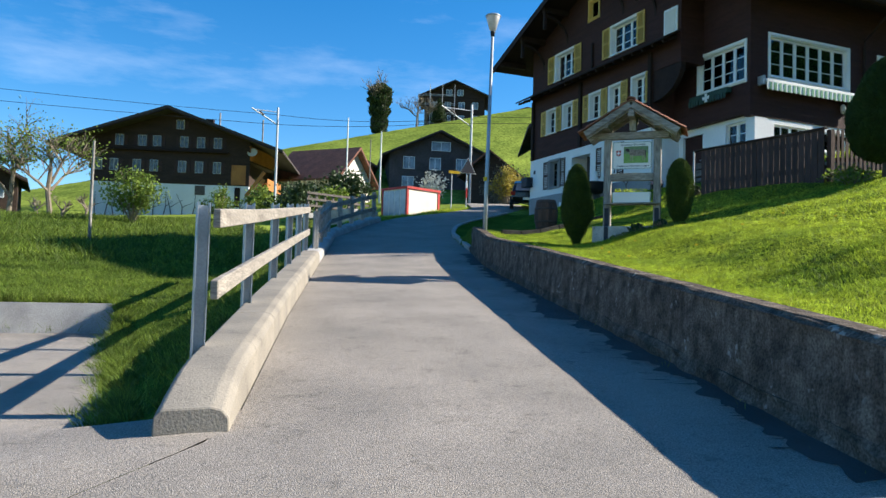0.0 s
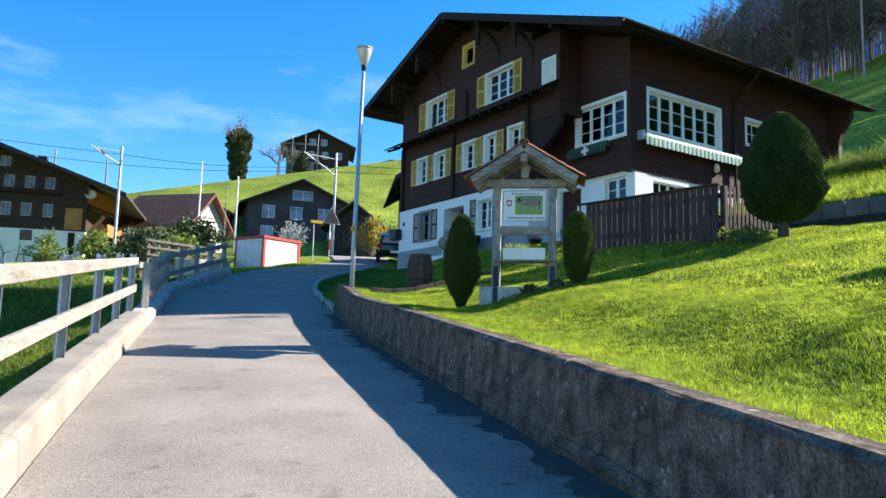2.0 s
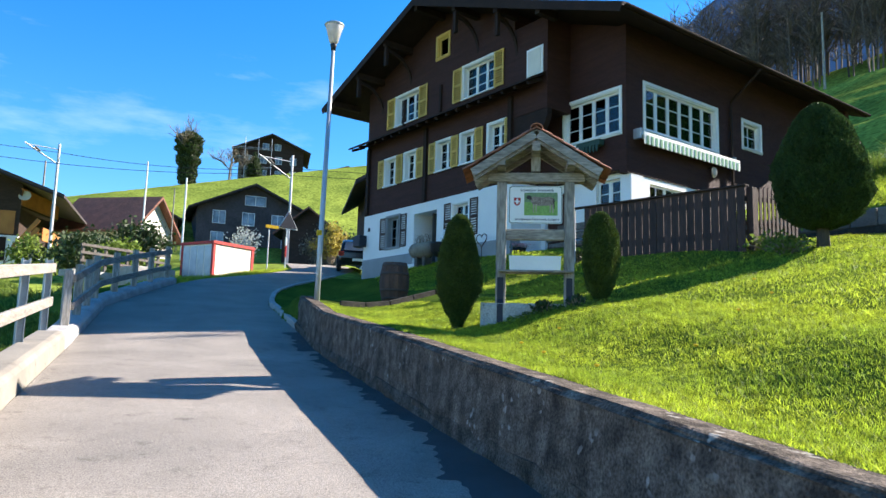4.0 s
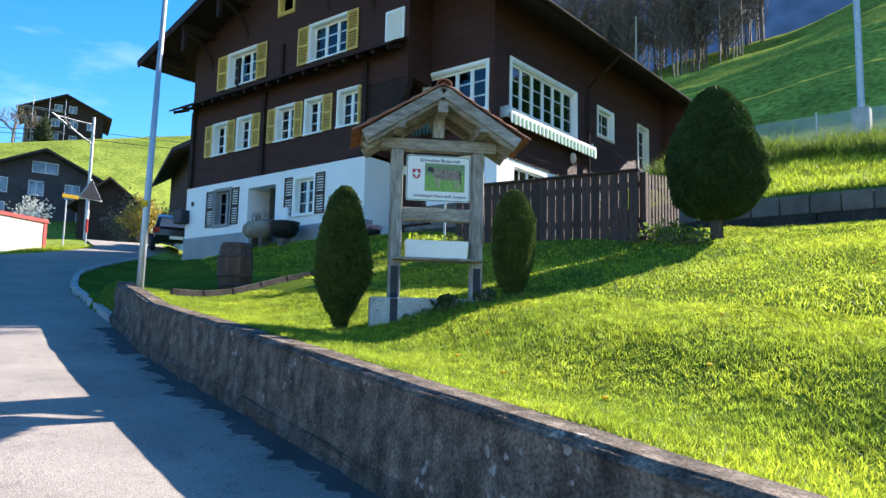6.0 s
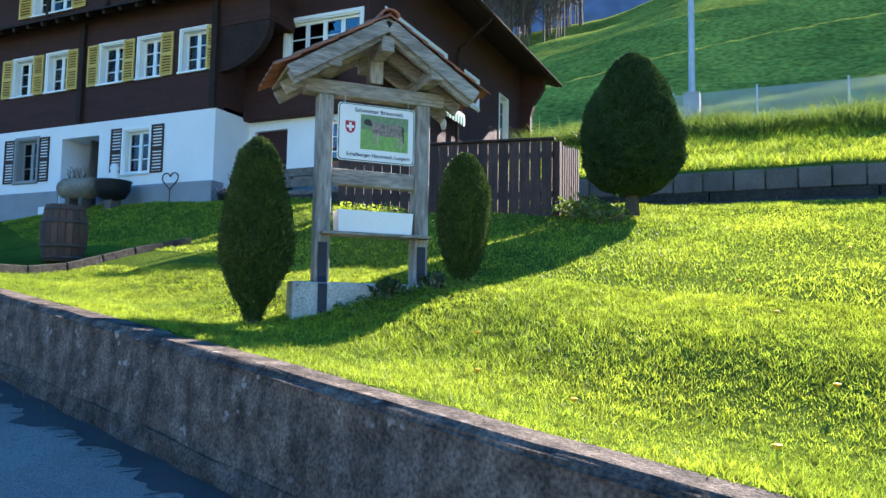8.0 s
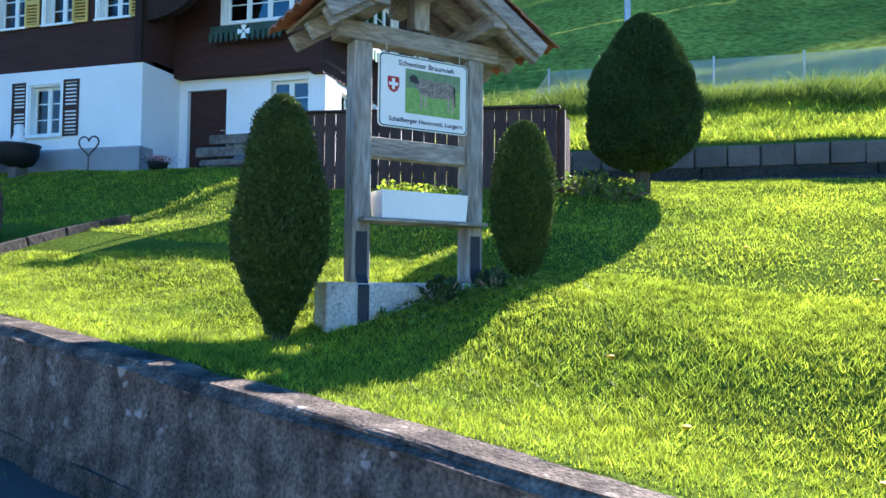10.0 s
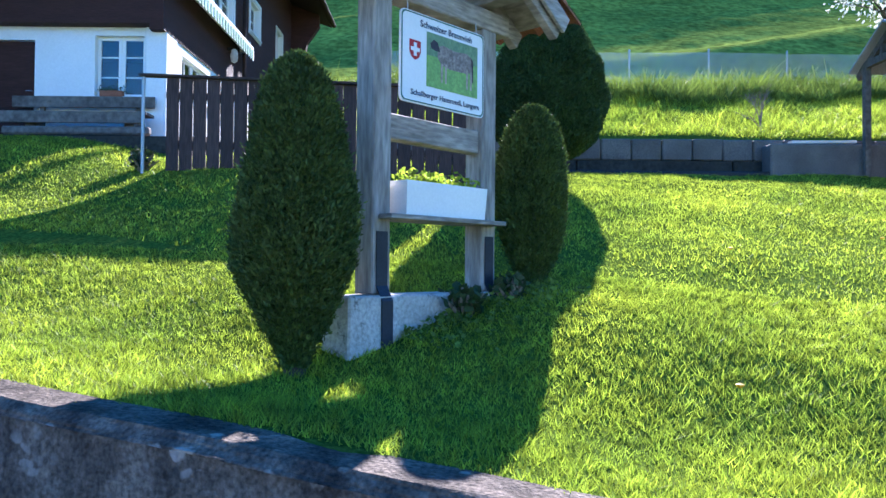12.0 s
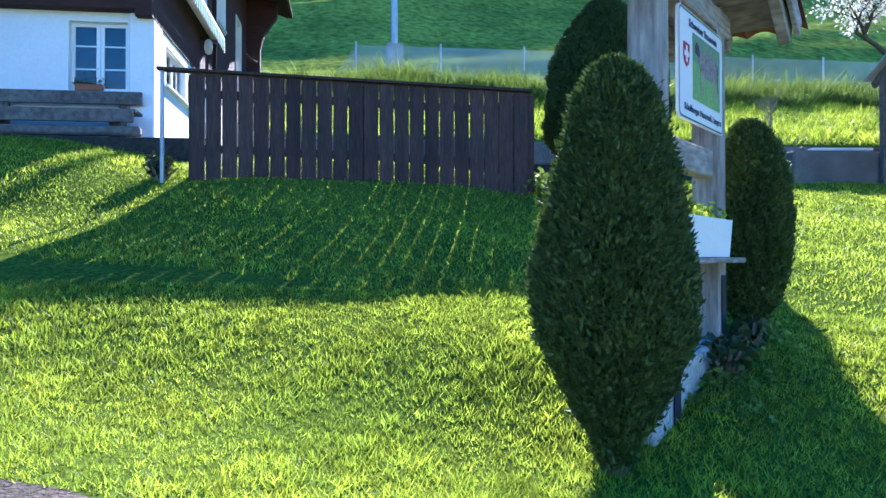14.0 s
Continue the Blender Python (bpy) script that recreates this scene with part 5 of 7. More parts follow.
# ---- clipped conifers ----
def conifer(name, at, prof, label, material, size, count, seed, trunk_r, trunk_h):
    """A clipped conifer: profile of (height, radius) above its foot."""
    e = thing(name, at, label, "shrub")
    hs, rs = [p[0] for p in prof], [p[1] for p in prof]
    mb = MB()
    lean = [(at[0] + 0.01 * math.sin(k), at[1], at[2] - 0.15 + (trunk_h + 0.35) * k / 4) for k in range(5)]
    mb.tube(lean, [trunk_r * 1.25, trunk_r, trunk_r * 0.9, trunk_r * 0.85, trunk_r * 0.8], 10)
    part("trunk", mb, M_BARK, e)
    # near-black core: the shade between the sprays is painted as its colour
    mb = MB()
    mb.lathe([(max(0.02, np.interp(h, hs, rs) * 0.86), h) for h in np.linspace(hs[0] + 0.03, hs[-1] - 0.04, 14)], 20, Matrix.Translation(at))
    part("inner_crown", mb, M_CROWN_SHADE, e, smooth=True)
    r = np.random.default_rng(seed)
    h = r.uniform(hs[0], hs[-1], count * 3)
    keep = r.uniform(0, max(rs), count * 3) < np.interp(h, hs, rs) + 0.12 * max(rs)
    h = h[keep][:count]
    t = r.uniform(0, 2 * math.pi, len(h))
    lump = 1 + 0.045 * np.sin(3 * t + 5 * h) + 0.035 * np.sin(7 * t - 9 * h) + 0.02 * np.sin(17 * t + 21 * h)
    rad = np.interp(h, hs, rs) * lump * (0.82 + 0.2 * r.random(len(h)) ** 0.5) + r.exponential(0.008, len(h))
    c = np.stack([at[0] + rad * np.cos(t), at[1] + rad * np.sin(t), at[2] + h], -1)
    # sprays point outward and upward
    d = np.stack([np.cos(t) * 0.7, np.sin(t) * 0.7, np.full(len(t), 0.75)], -1) + r.normal(0, 0.4, (len(t), 3))
    d /= np.linalg.norm(d, axis=1)[:, None]
    o = np.cross(d, r.normal(size=d.shape))
    o /= np.linalg.norm(o, axis=1)[:, None]
    sz = size * r.uniform(0.5, 1.4, (len(t), 1))
    v = np.stack([c - d * sz * 0.7, c + o * sz * 0.32, c + d * sz, c - o * sz * 0.32], 1).reshape(-1, 3)
    bulk("crown", v, np.arange(len(v)).reshape(-1, 4), material, e)
    return e


TH = [(0.0, 0.06), (0.12, 0.10), (0.2, 0.16), (0.36, 0.235), (0.54, 0.325), (0.78, 0.34), (1.08, 0.285), (1.38, 0.215), (1.55, 0.165), (1.66, 0.09), (1.71, 0.02)]
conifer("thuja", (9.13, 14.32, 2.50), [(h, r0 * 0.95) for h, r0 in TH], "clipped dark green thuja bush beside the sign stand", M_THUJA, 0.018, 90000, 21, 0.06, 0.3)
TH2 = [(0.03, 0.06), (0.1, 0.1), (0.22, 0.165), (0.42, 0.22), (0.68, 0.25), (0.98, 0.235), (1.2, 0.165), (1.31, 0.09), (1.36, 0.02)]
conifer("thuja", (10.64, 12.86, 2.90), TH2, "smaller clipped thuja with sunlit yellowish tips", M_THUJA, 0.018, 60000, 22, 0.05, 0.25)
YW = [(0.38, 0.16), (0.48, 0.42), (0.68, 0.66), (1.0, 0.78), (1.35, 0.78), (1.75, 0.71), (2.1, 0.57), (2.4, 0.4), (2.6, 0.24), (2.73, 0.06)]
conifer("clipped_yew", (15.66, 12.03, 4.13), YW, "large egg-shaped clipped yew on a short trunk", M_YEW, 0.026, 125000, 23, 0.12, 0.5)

# ---- board fence and picket gate ----
FXX = 15.14
bf = thing("board_fence", (FXX, 15.3, 4.3), "dark brown vertical board fence with narrow gaps", "fence")


def ftop(y):
    return 5.44 + (y - 13.3) * 0.033


boards = []
nb = 22
fy0, fy1 = 13.22, 17.28
for i in range(nb):
    y = fy0 + (fy1 - fy0) * i / nb
    w = (fy1 - fy0) / nb - 0.0125 - 0.004 * (i % 3 == 0)
    zb = g(FXX, y) - 0.02 + 0.03 * random.random()
    mb = MB()
    mb.box((FXX - 0.012, y, zb), (FXX + 0.012, y + w, ftop(y) - 0.02))
    part("board", mb, M_FENCE, bf)
for h in (0.3, 0.95):
    mb = MB()
    mb.beam((FXX + 0.05, fy0, ftop(fy0) - 1.2 + h), (FXX + 0.05, fy1, ftop(fy1) - 1.2 + h), 0.07, 0.09)
    part("rail", mb, M_FENCE, bf)
mb = MB()
mb.beam((FXX, fy0 - 0.05, ftop(fy0) + 0.0), (FXX, fy1 + 0.35, ftop(fy1 + 0.35)), 0.14, 0.03)
part("cap_board", mb, M_FENCE, bf)
for y in (13.17, 15.2, 17.24):
    mb = MB()
    mb.box((FXX + 0.09, y - 0.06, g(FXX, y) - 0.3), (FXX + 0.2, y + 0.06, ftop(y) - 0.03))
    part("post", mb, M_FENCE, bf)
mb = MB()
mb.tube([(FXX, fy1 + 0.3, g(FXX, fy1) - 0.3), (FXX, fy1 + 0.3, ftop(fy1 + 0.3) - 0.02)], 0.025, 8)
part("steel_post", mb, M_GALV, bf)
pk = thing("picket_gate", (16.2, 13.3, 4.4), "brown picket gate between the board fence and the yew", "gate")
for i in range(13):
    x = FXX + 0.2 + i * 0.15
    mb = MB()
    zb = g(x, 13.3) + 0.02
    mb.prism([(x, zb), (x + 0.085, zb), (x + 0.085, 5.4 + 0.02 * i), (x + 0.042, 5.46 + 0.02 * i), (x, 5.4 + 0.02 * i)], 13.29, 13.31, "y")
    part("picket", mb, M_FENCE, pk)
for z in (4.75, 5.25):
    mb = MB()
    mb.beam((FXX + 0.2, 13.335, z), (FXX + 2.1, 13.335, z + 0.12), 0.04, 0.08)
    part("rail", mb, M_FENCE, pk)

# ---- street lamp ----
lp = Vector((9.64, 19.87, 2.8))
sl = thing("street_lamp", lp, "tall galvanised street lamp with a frosted cone head", "street lamp")
mb = MB()
top = lp + Vector((0.09, -0.03, 6.05))
mb.tube([lp + Vector((0, 0, -0.4)), lp + (top - lp) * 0.25, top], [0.065, 0.06, 0.04], 14)
part("pole", mb, M_GALV, sl, smooth=True)
mb = MB()
hm = Matrix.Translation(top)
mb.lathe([(0.05, -0.1), (0.065, 0.0), (0.075, 0.03), (0.06, 0.06)], 18, hm)
part("collar", mb, M_DARKSTEEL, sl, smooth=True)
mb = MB()
mb.lathe([(0.06, 0.06), (0.1, 0.1), (0.15, 0.3), (0.205, 0.48), (0.2, 0.485)], 22, hm)
part("diffuser", mb, M_LAMPGLASS, sl, smooth=True)
mb = MB()
mb.lathe([(0.215, 0.482), (0.225, 0.5), (0.2, 0.53), (0.1, 0.56), (0.02, 0.57)], 22, hm)
part("lamp_cap", mb, M_GALV, sl, smooth=True)
mb = MB()
mb.lathe([(0.068, 1.75), (0.068, 1.86)], 14, Matrix.Translation(lp))
part("yellow_tag", mb, M_DANDELION, sl)

# ---- barrel ----
bz = g(12.02, 20.5)
br = thing("barrel", (12.02, 20.5, bz), "old wooden barrel with rusty hoops standing on the lawn", "barrel")


def brad(t):
    return 0.285 + 0.075 * math.sin(math.pi * t)


ns = 20
for k in range(ns):
    a0, a1 = 2 * math.pi * k / ns + 0.012, 2 * math.pi * (k + 1) / ns - 0.012
    verts, faces = [], []
    for i in range(7):
        t = i / 6
        for a, q in ((a0, 1.0), (a1, 1.0), (a1, 0.92), (a0, 0.92)):
            verts.append((12.02 + brad(t) * q * math.cos(a), 20.5 + brad(t) * q * math.sin(a), bz - 0.02 + 0.92 * t))
    for i in range(6):
        for j in range(4):
            p, q = i * 4 + j, i * 4 + (j + 1) % 4
            faces.append((p, q, q + 4, p + 4))
    faces += [(3, 2, 1, 0), (24, 25, 26, 27)]
    part("stave", MB().add(verts, faces), M_BARREL, br)
for t in (0.06, 0.27, 0.7, 0.93):
    mb = MB()
    mb.lathe([(brad(t - 0.035) + 0.004, 0.92 * (t - 0.035)), (brad(t) + 0.009, 0.92 * t), (brad(t + 0.035) + 0.004, 0.92 * (t + 0.035))], 28, Matrix.Translation((12.02, 20.5, bz - 0.02)))
    part("hoop", mb, M_IRON, br, smooth=True)
mb = MB()
mb.lathe([(0.27, 0.84), (0.27, 0.86)], 20, Matrix.Translation((12.02, 20.5, bz)))
part("barrel_head", mb, M_BARREL, br)

# low timber edging across the lawn
ed = thing("lawn_edging", (11.3, 19.4, 3.2), "low dark timber edging across the lawn", "edging")
for a, b in zip(np.linspace(0, 1, 7)[:-1], np.linspace(0, 1, 7)[1:]):
    p, q = Vector((9.9 + 3.7 * a, 19.3, 0)), Vector((9.9 + 3.7 * b - 0.02, 19.3, 0))
    p.z, q.z = g(p.x, p.y) + 0.05, g(q.x, q.y) + 0.05
    mb = MB()
    mb.beam(p, q, 0.07, 0.13)
    part("sleeper", mb, M_DARKEDGE, ed, bevel=0.01)

# ---- bench, pots, heart, trough by the house ----
bn = thing("bench", (17.9, 19.8, 5.1), "grey weathered plank bench against the white wall", "bench")
for x, z, h, t in ((18.15, 5.855, 0.2, 0.05), (17.68, 5.5, 0.2, 0.05)):
    mb = MB()
    mb.box((x, 18.6, z - h / 2), (x + t, 21.1, z + h / 2))
    part("back_plank" if x > 18 else "front_plank", mb, M_OLDPLANK, bn, bevel=0.008)
for x in (17.735, 17.935):
    mb = MB()
    mb.box((x, 18.58, 5.56), (x + 0.19, 21.1, 5.61))
    part("seat_plank", mb, M_OLDPLANK, bn, bevel=0.006)
mb = MB()
mb.box((17.66, 18.5, 5.2), (17.82, 21.0, 5.34))
part("footing_beam", mb, M_OLDPLANK, bn, bevel=0.03)
for y in (18.9, 20.6):
    mb = MB()
    mb.box((17.84, y - 0.09, 4.7), (18.12, y + 0.09, 5.556))
    part("bench_leg", mb, M_OLDPLANK, bn, bevel=0.01)
    mb = MB()
    mb.box((18.203, y - 0.04, 5.2), (18.26, y + 0.04, 5.93))
    part("back_post", mb, M_OLDPLANK, bn)
tr = thing("terrace_edge", (17.3, 20, 5.0), "dark timber edge of the gravel terrace by the house", "edging", kind="structure")
mb = MB()
mb.box((17.3, 17.4, 4.3), (17.42, HY0 - 0.05, 5.12))
part("edge_board", mb, M_DARKEDGE, tr, bevel=0.01)
mb = MB()
mb.box((17.42, 17.4, 4.2), (RX + 0.3, HY0 - 0.04, 5.1))
part("terrace_slab", mb, M_STONE, tr)
fp = thing("flower_pot", (17.85, 19.46, 6.0), "terracotta box with plants on the window sill", "flower pot")
part("pot", MB().box((RX - 0.03, 19.25, 5.995), (RX + 0.1, 19.65, 6.1)), M_TERRA, fp, bevel=0.01)
r = np.random.default_rng(3)
leaves("plant", np.stack([RX + 0.03 + r.uniform(-0.08, 0.08, 150), r.uniform(19.2, 19.7, 150), 6.1 + r.exponential(0.05, 150)], -1), 0.022, M_IVY, fp)["kind"] = "stuff"
bp = thing("flower_bowl", (17.0, 21.4, 5.0), "dark bowl of pink and white flowers by the wall", "flower pot")
bzz = g(16.95, 21.45)
part("bowl", MB().lathe([(0.14, -0.03), (0.2, 0.12), (0.21, 0.16)], 16, Matrix.Translation((16.95, 21.45, bzz))), M_BLACK, bp, smooth=True)
leaves("flowers", np.stack([16.95 + r.normal(0, 0.11, 260), 21.45 + r.normal(0, 0.11, 260), bzz + 0.17 + r.uniform(0, 0.13, 260)], -1), 0.022, M_FLOWER, bp)
leaves("foliage", np.stack([16.95 + r.normal(0, 0.12, 260), 21.45 + r.normal(0, 0.12, 260), bzz + 0.13 + r.uniform(0, 0.12, 260)], -1), 0.022, M_IVY, bp)
ht = thing("garden_heart", (16.85, 23.06, 5.0), "dark wire heart on a stake in front of the plinth", "ornament")
hz = g(16.85, 23.06)
hp = []
for k in range(33):
    t = 2 * math.pi * k / 32
    hp.append((16.85, 23.06 + 0.0155 * 16 * math.sin(t) ** 3, 5.6 + 0.0145 * (13 * math.cos(t) - 5 * math.cos(2 * t) - 2 * math.cos(3 * t) - math.cos(4 * t))))
part("wire_heart", MB().tube(hp, 0.017, 6), M_IRON, ht)
part("stake", MB().tube([(16.85, 23.06, hz - 0.1), (16.85, 23.06, 5.37)], 0.013, 6), M_IRON, ht)
tg = thing("stone_trough", (16.5, 25.40, 5.1), "rustic hollow stone trough planted with twigs", "planter")
tz = g(16.5, 25.10)
mb = MB()
mb.tube([(16.5, 26.25, 5.51), (16.5, 26.10, 5.49), (16.5, 25.40, 5.47), (16.5, 25.15, 5.49)], [0.2, 0.27, 0.28, 0.24], 12)
part("trough", mb, M_TROUGH, tg, smooth=True)
mb = MB()
for y in (25.90, 25.45):
    mb.box((16.36, y - 0.07, tz - 0.1), (16.64, y + 0.07, 5.26))
part("support", mb, M_STONE, tg)
tw = MB()
for k in range(40):
    y, a = 25.70 + random.uniform(-0.35, 0.35), random.uniform(-0.5, 0.5)
    p = Vector((16.5 + random.uniform(-0.12, 0.12), y, 5.70))
    tw.tube([p, p + Vector((random.uniform(-0.1, 0.1), a * 0.25, 0.16)), p + Vector((random.uniform(-0.2, 0.2), a * 0.5, 0.3))], [0.008, 0.006, 0.003], 4, False)
part("twigs", tw, M_TWIG, tg)
kt = thing("cauldron", (16.45, 24.50, 5.2), "big black iron cauldron with a pale stone figure in it", "planter")
part("kettle", MB().lathe([(0.1, 0.0), (0.3, 0.07), (0.41, 0.25), (0.42, 0.43), (0.45, 0.48), (0.36, 0.47), (0.33, 0.34)], 20, Matrix.Translation((16.42, 24.45, 5.1))), M_BLACK, kt, smooth=True)
part("stand", MB().box((16.3, 24.35, g(16.45, 24.45) - 0.1), (16.6, 24.55, 5.14)), M_STONE, kt)
part("stone_figure", MB().lathe([(0.1, 0.4), (0.15, 0.5), (0.13, 0.62), (0.08, 0.7), (0.11, 0.78), (0.07, 0.88), (0.02, 0.9)], 14, Matrix.Translation((16.45, 24.45, 5.12))), M_WHITEWALL, kt, smooth=True)
mbx = thing("mailbox", (16.9, 30.9, 6.2), "dark green metal letter box on the house corner", "letter box")
part("box", MB().box((16.78, 30.35, 6.1), (GX - 0.034, 30.85, 6.55)), M_DARKSTEEL, mbx, bevel=0.02)

hn = thing("house_number", (GX - 0.04, 30.2, 6.75), "small dark enamel house number plate on the white wall", "number plate")
part("plate", MB().box((GX - 0.045, 30.13, 6.68), (GX - 0.031, 30.29, 6.84)), M_DARKSTEEL, hn, bevel=0.004)

# ---- terrace of blocks, mesh fence and shed on the right ----
tb = thing("wall_terrace", (18.75, 9, 5.2), "low retaining wall of dark blocks at the lawn's end", "retaining wall", kind="structure")
mb0 = None
for k in range(41):
    y = -6 + k * 0.555
    m = Matrix.Translation((18.72 + 0.02 * random.random(), y, 4.98)) @ Matrix.Rotation(radians(random.uniform(-1, 1)), 4, "X")
    if mb0 is None:
        mb = MB()
        mb.box((-0.14, 0.008, 0.0), (0.16, 0.545, 0.39))
        mb0 = part("block", mb, M_STONE, tb, bevel=0.02)
        mb0.matrix_parent_inverse = Matrix.Identity(4)
        mb0.matrix_basis = tb.matrix_world.inverted() @ m
    else:
        share(mb0, tb.matrix_world.inverted() @ m, tb)
for k in range(8):
    part("footing_course", MB().box((18.6, -6 + k * 2.85, 4.4), (18.9, -6 + k * 2.85 + 2.83, 4.976)), M_DARKEDGE, tb, bevel=0.02)
sl2 = MB()
sl2.box((18.2, -6, 4.5), (18.5, 12.9, 4.74))
part("sleeper_edge", sl2, M_BLACK, tb, bevel=0.02)

# ---- shed, mesh fence and plants on the terrace ----
shed = thing("garden_shed", (17.3, 4.5, 4.7), "old dark grey wooden shed with a gabled porch on a post", "shed")
gsz = 4.5
for a, b in (((16.5, 1.6, gsz - 0.4), (18.1, 5.2, 6.55)), ((16.5, 5.2, gsz - 0.4), (16.9, 6.05, 6.55))):
    part("wall", MB().box(a, b), M_OLDPLANK, shed, "dark grey weathered board wall", bevel=0.01)
for k in range(12):
    part("board", MB().box((16.472, 1.6, gsz + k * 0.17), (16.497, 6.06, gsz + 0.162 + k * 0.17)), M_OLDPLANK, shed)
for sgn in (-1, 1):
    x0, x1 = 17.28, 17.28 + sgn * 1.02
    mb = MB()
    mb.prism([(x0, 7.12), (x1, 6.5), (x1, 6.54), (x0, 7.16)], 1.3, 6.3, "y")
    part("roof", mb, M_KERB, shed, "grey corrugated shed roof")
    for k in range(28):
        y = 1.4 + k * 0.178
        part("roof_wave", MB().tube([(x0, y, 7.165), (x1, y, 6.545)], 0.024, 6), M_KERB, shed)
    part("rafter", MB().beam((x0, 6.12, 7.05), (x1, 6.12, 6.43), 0.07, 0.11), M_OLDPLANK, shed)
for k in range(5):
    x = 16.7 + k * 0.29
    part("stud", MB().box((x - 0.035, 6.09, 6.66), (x + 0.035, 6.15, 7.06 - 0.61 * abs(x - 17.28))), M_OLDPLANK, shed)
part("beam", MB().beam((16.4, 6.12, 6.6), (18.2, 6.12, 6.6), 0.09, 0.12), M_OLDPLANK, shed)
part("post", MB().box((18.0, 6.07, 4.6), (18.1, 6.17, 6.54)), M_OLDPLANK, shed)
bed_wall = thing("planting_bed", (18.4, 6.8, 4.7), "low stone-edged bed of dark earth by the shed", "planting bed")
part("bed_edge", MB().box((18.15, 5.7, 4.4), (18.56, 7.75, 5.24)), M_STONE, bed_wall, bevel=0.03)
pile = thing("pale_plank", (18.3, 6.8, 5.3), "pale sawn plank lying on the bed's edge", "plank")
part("plank", MB().beam((18.3, 7.35, 5.27), (18.3, 6.2, 5.29), 0.16, 0.05), M_CREAM, pile)
mf = thing("mesh_fence", (27, 6, 8.5), "thin wire mesh fence along the foot of the slope", "fence")
mp_ = [Vector((27.0 + 0.12 * abs(i - 6), -4 + 2.4 * i, 0)) for i in range(10)]
for p in mp_:
    p.z = g(p.x, p.y)
for p in mp_:
    mb = MB()
    mb.tube([p - Vector((0, 0, 0.3)), p + Vector((0, 0, 1.15))], 0.03, 6)
    part("post", mb, M_GALV, mf)
wv = MB()
for a, b in zip(mp_, mp_[1:]):
    n = 30
    for k in range(-12, n):
        for sgn in (1, -1):
            t0, t1 = k / n, (k + 12) / n
            za, zb = (0.05, 1.05) if sgn > 0 else (1.05, 0.05)
            c0, c1 = max(0.0, t0), min(1.0, t1)
            f0, f1 = (c0 - t0) / (t1 - t0), (c1 - t0) / (t1 - t0)
            p, q = a.lerp(b, c0) + Vector((0, 0, za + (zb - za) * f0)), a.lerp(b, c1) + Vector((0, 0, za + (zb - za) * f1))
            wv.tube([p, q], 0.0065, 3, False)
tagged(part("wire_mesh", wv, M_GALV, mf), kind="stuff")


bx = graded([(27.9, 29.4, 0.3)])
by = graded([(-8, 22, 0.5)])
bed = grid_sheet("railway_bed", bx, by, lambda x, y: ground(x, y) + 0.07, M_BALLAST)
tagged(bed, "dark grey railway ballast bed behind the mesh fence", "railway bed", kind="structure")


# ---- woody plants ----
def branches(mb, base, height, spread, seed, levels=4, r0=0.1, kids=4, tips=None, up=0.55):
    """A tapered, forking skeleton of limbs; collects the tips."""
    r = random.Random(seed)

    def grow(p, d, length, rad, level):
        a = p + d * length * 0.5 + Vector((r.uniform(-1, 1), r.uniform(-1, 1), 0.3)) * length * 0.06
        q = p + d * length
        mb.tube([p, a, q], [rad, rad * 0.85, rad * 0.65], 7 if level == 0 else 5 if level == 1 else 3, level == 0)
        if tips is not None and level >= levels - 2:
            tips.append(q)
            tips.append(a)
        if level >= levels - 1:
            return
        for k in range(kids + (1 if level == 1 else 0)):
            t = r.uniform(0.45, 1.0)
            n = (d * 0.8 + Vector((r.uniform(-1, 1), r.uniform(-1, 1), r.uniform(-0.1, up))) * spread).normalized()
            grow(p.lerp(q, t), n, length * r.uniform(0.5, 0.8), rad * 0.55, level + 1)

    grow(Vector(base), Vector((r.uniform(-0.08, 0.08), r.uniform(-0.08, 0.08), 1)).normalized(), height * 0.42, r0, 0)


def tree(name, x, y, height, label, seed, leaf=None, leaf_size=0.1, per_tip=6, scatter=0.3, spread=0.9, r0=0.12, kids=4, levels=5, bark=None, category="tree", z=None):
    z = g(x, y) if z is None else z
    e = thing(name, (x, y, z), label, category)
    mb, tips = MB(), []
    branches(mb, (x, y, z - 0.2), height, spread, seed, levels, r0, kids, tips)
    part("trunk", mb, bark or M_BARK, e)
    if leaf:
        r = np.random.default_rng(seed)
        c = np.repeat(np.array([tuple(t) for t in tips]), per_tip, 0)
        c = c + r.normal(0, scatter, c.shape)
        leaves("crown", c, leaf_size, leaf, e, seed=seed)
    return e


def shrub(name, x, y, height, width, label, seed, leaf, leaf_size=0.08, count=1500, z=None):
    z = g(x, y) if z is None else z
    e = thing(name, (x, y, z), label, "bush")
    r = random.Random(seed)
    mb, pts = MB(), []
    for k in range(26):
        a, s = r.uniform(0, 6.28), r.uniform(0.15, 1)
        p0 = Vector((x, y, z - 0.1))
        p2 = Vector((x + math.cos(a) * s * width * 0.5, y + math.sin(a) * s * width * 0.5, z + height * (1 - 0.45 * s * s) * r.uniform(0.75, 1.05)))
        p1 = p0.lerp(p2, 0.5) + Vector((0, 0, height * 0.12))
        mb.tube([p0, p1, p2], [0.03, 0.02, 0.008], 4, False)
        pts += [p0.lerp(p1, 0.8), p1, p1.lerp(p2, 0.5), p2, p1.lerp(p2, 0.75)]
    part("stem", mb, M_TWIG, e)
    rr = np.random.default_rng(seed)
    c = np.array([tuple(p) for p in pts])[rr.integers(0, len(pts), count)]
    leaves("foliage", c + rr.normal(0, width * 0.06, (count, 3)), leaf_size, leaf, e, seed=seed)
    return e


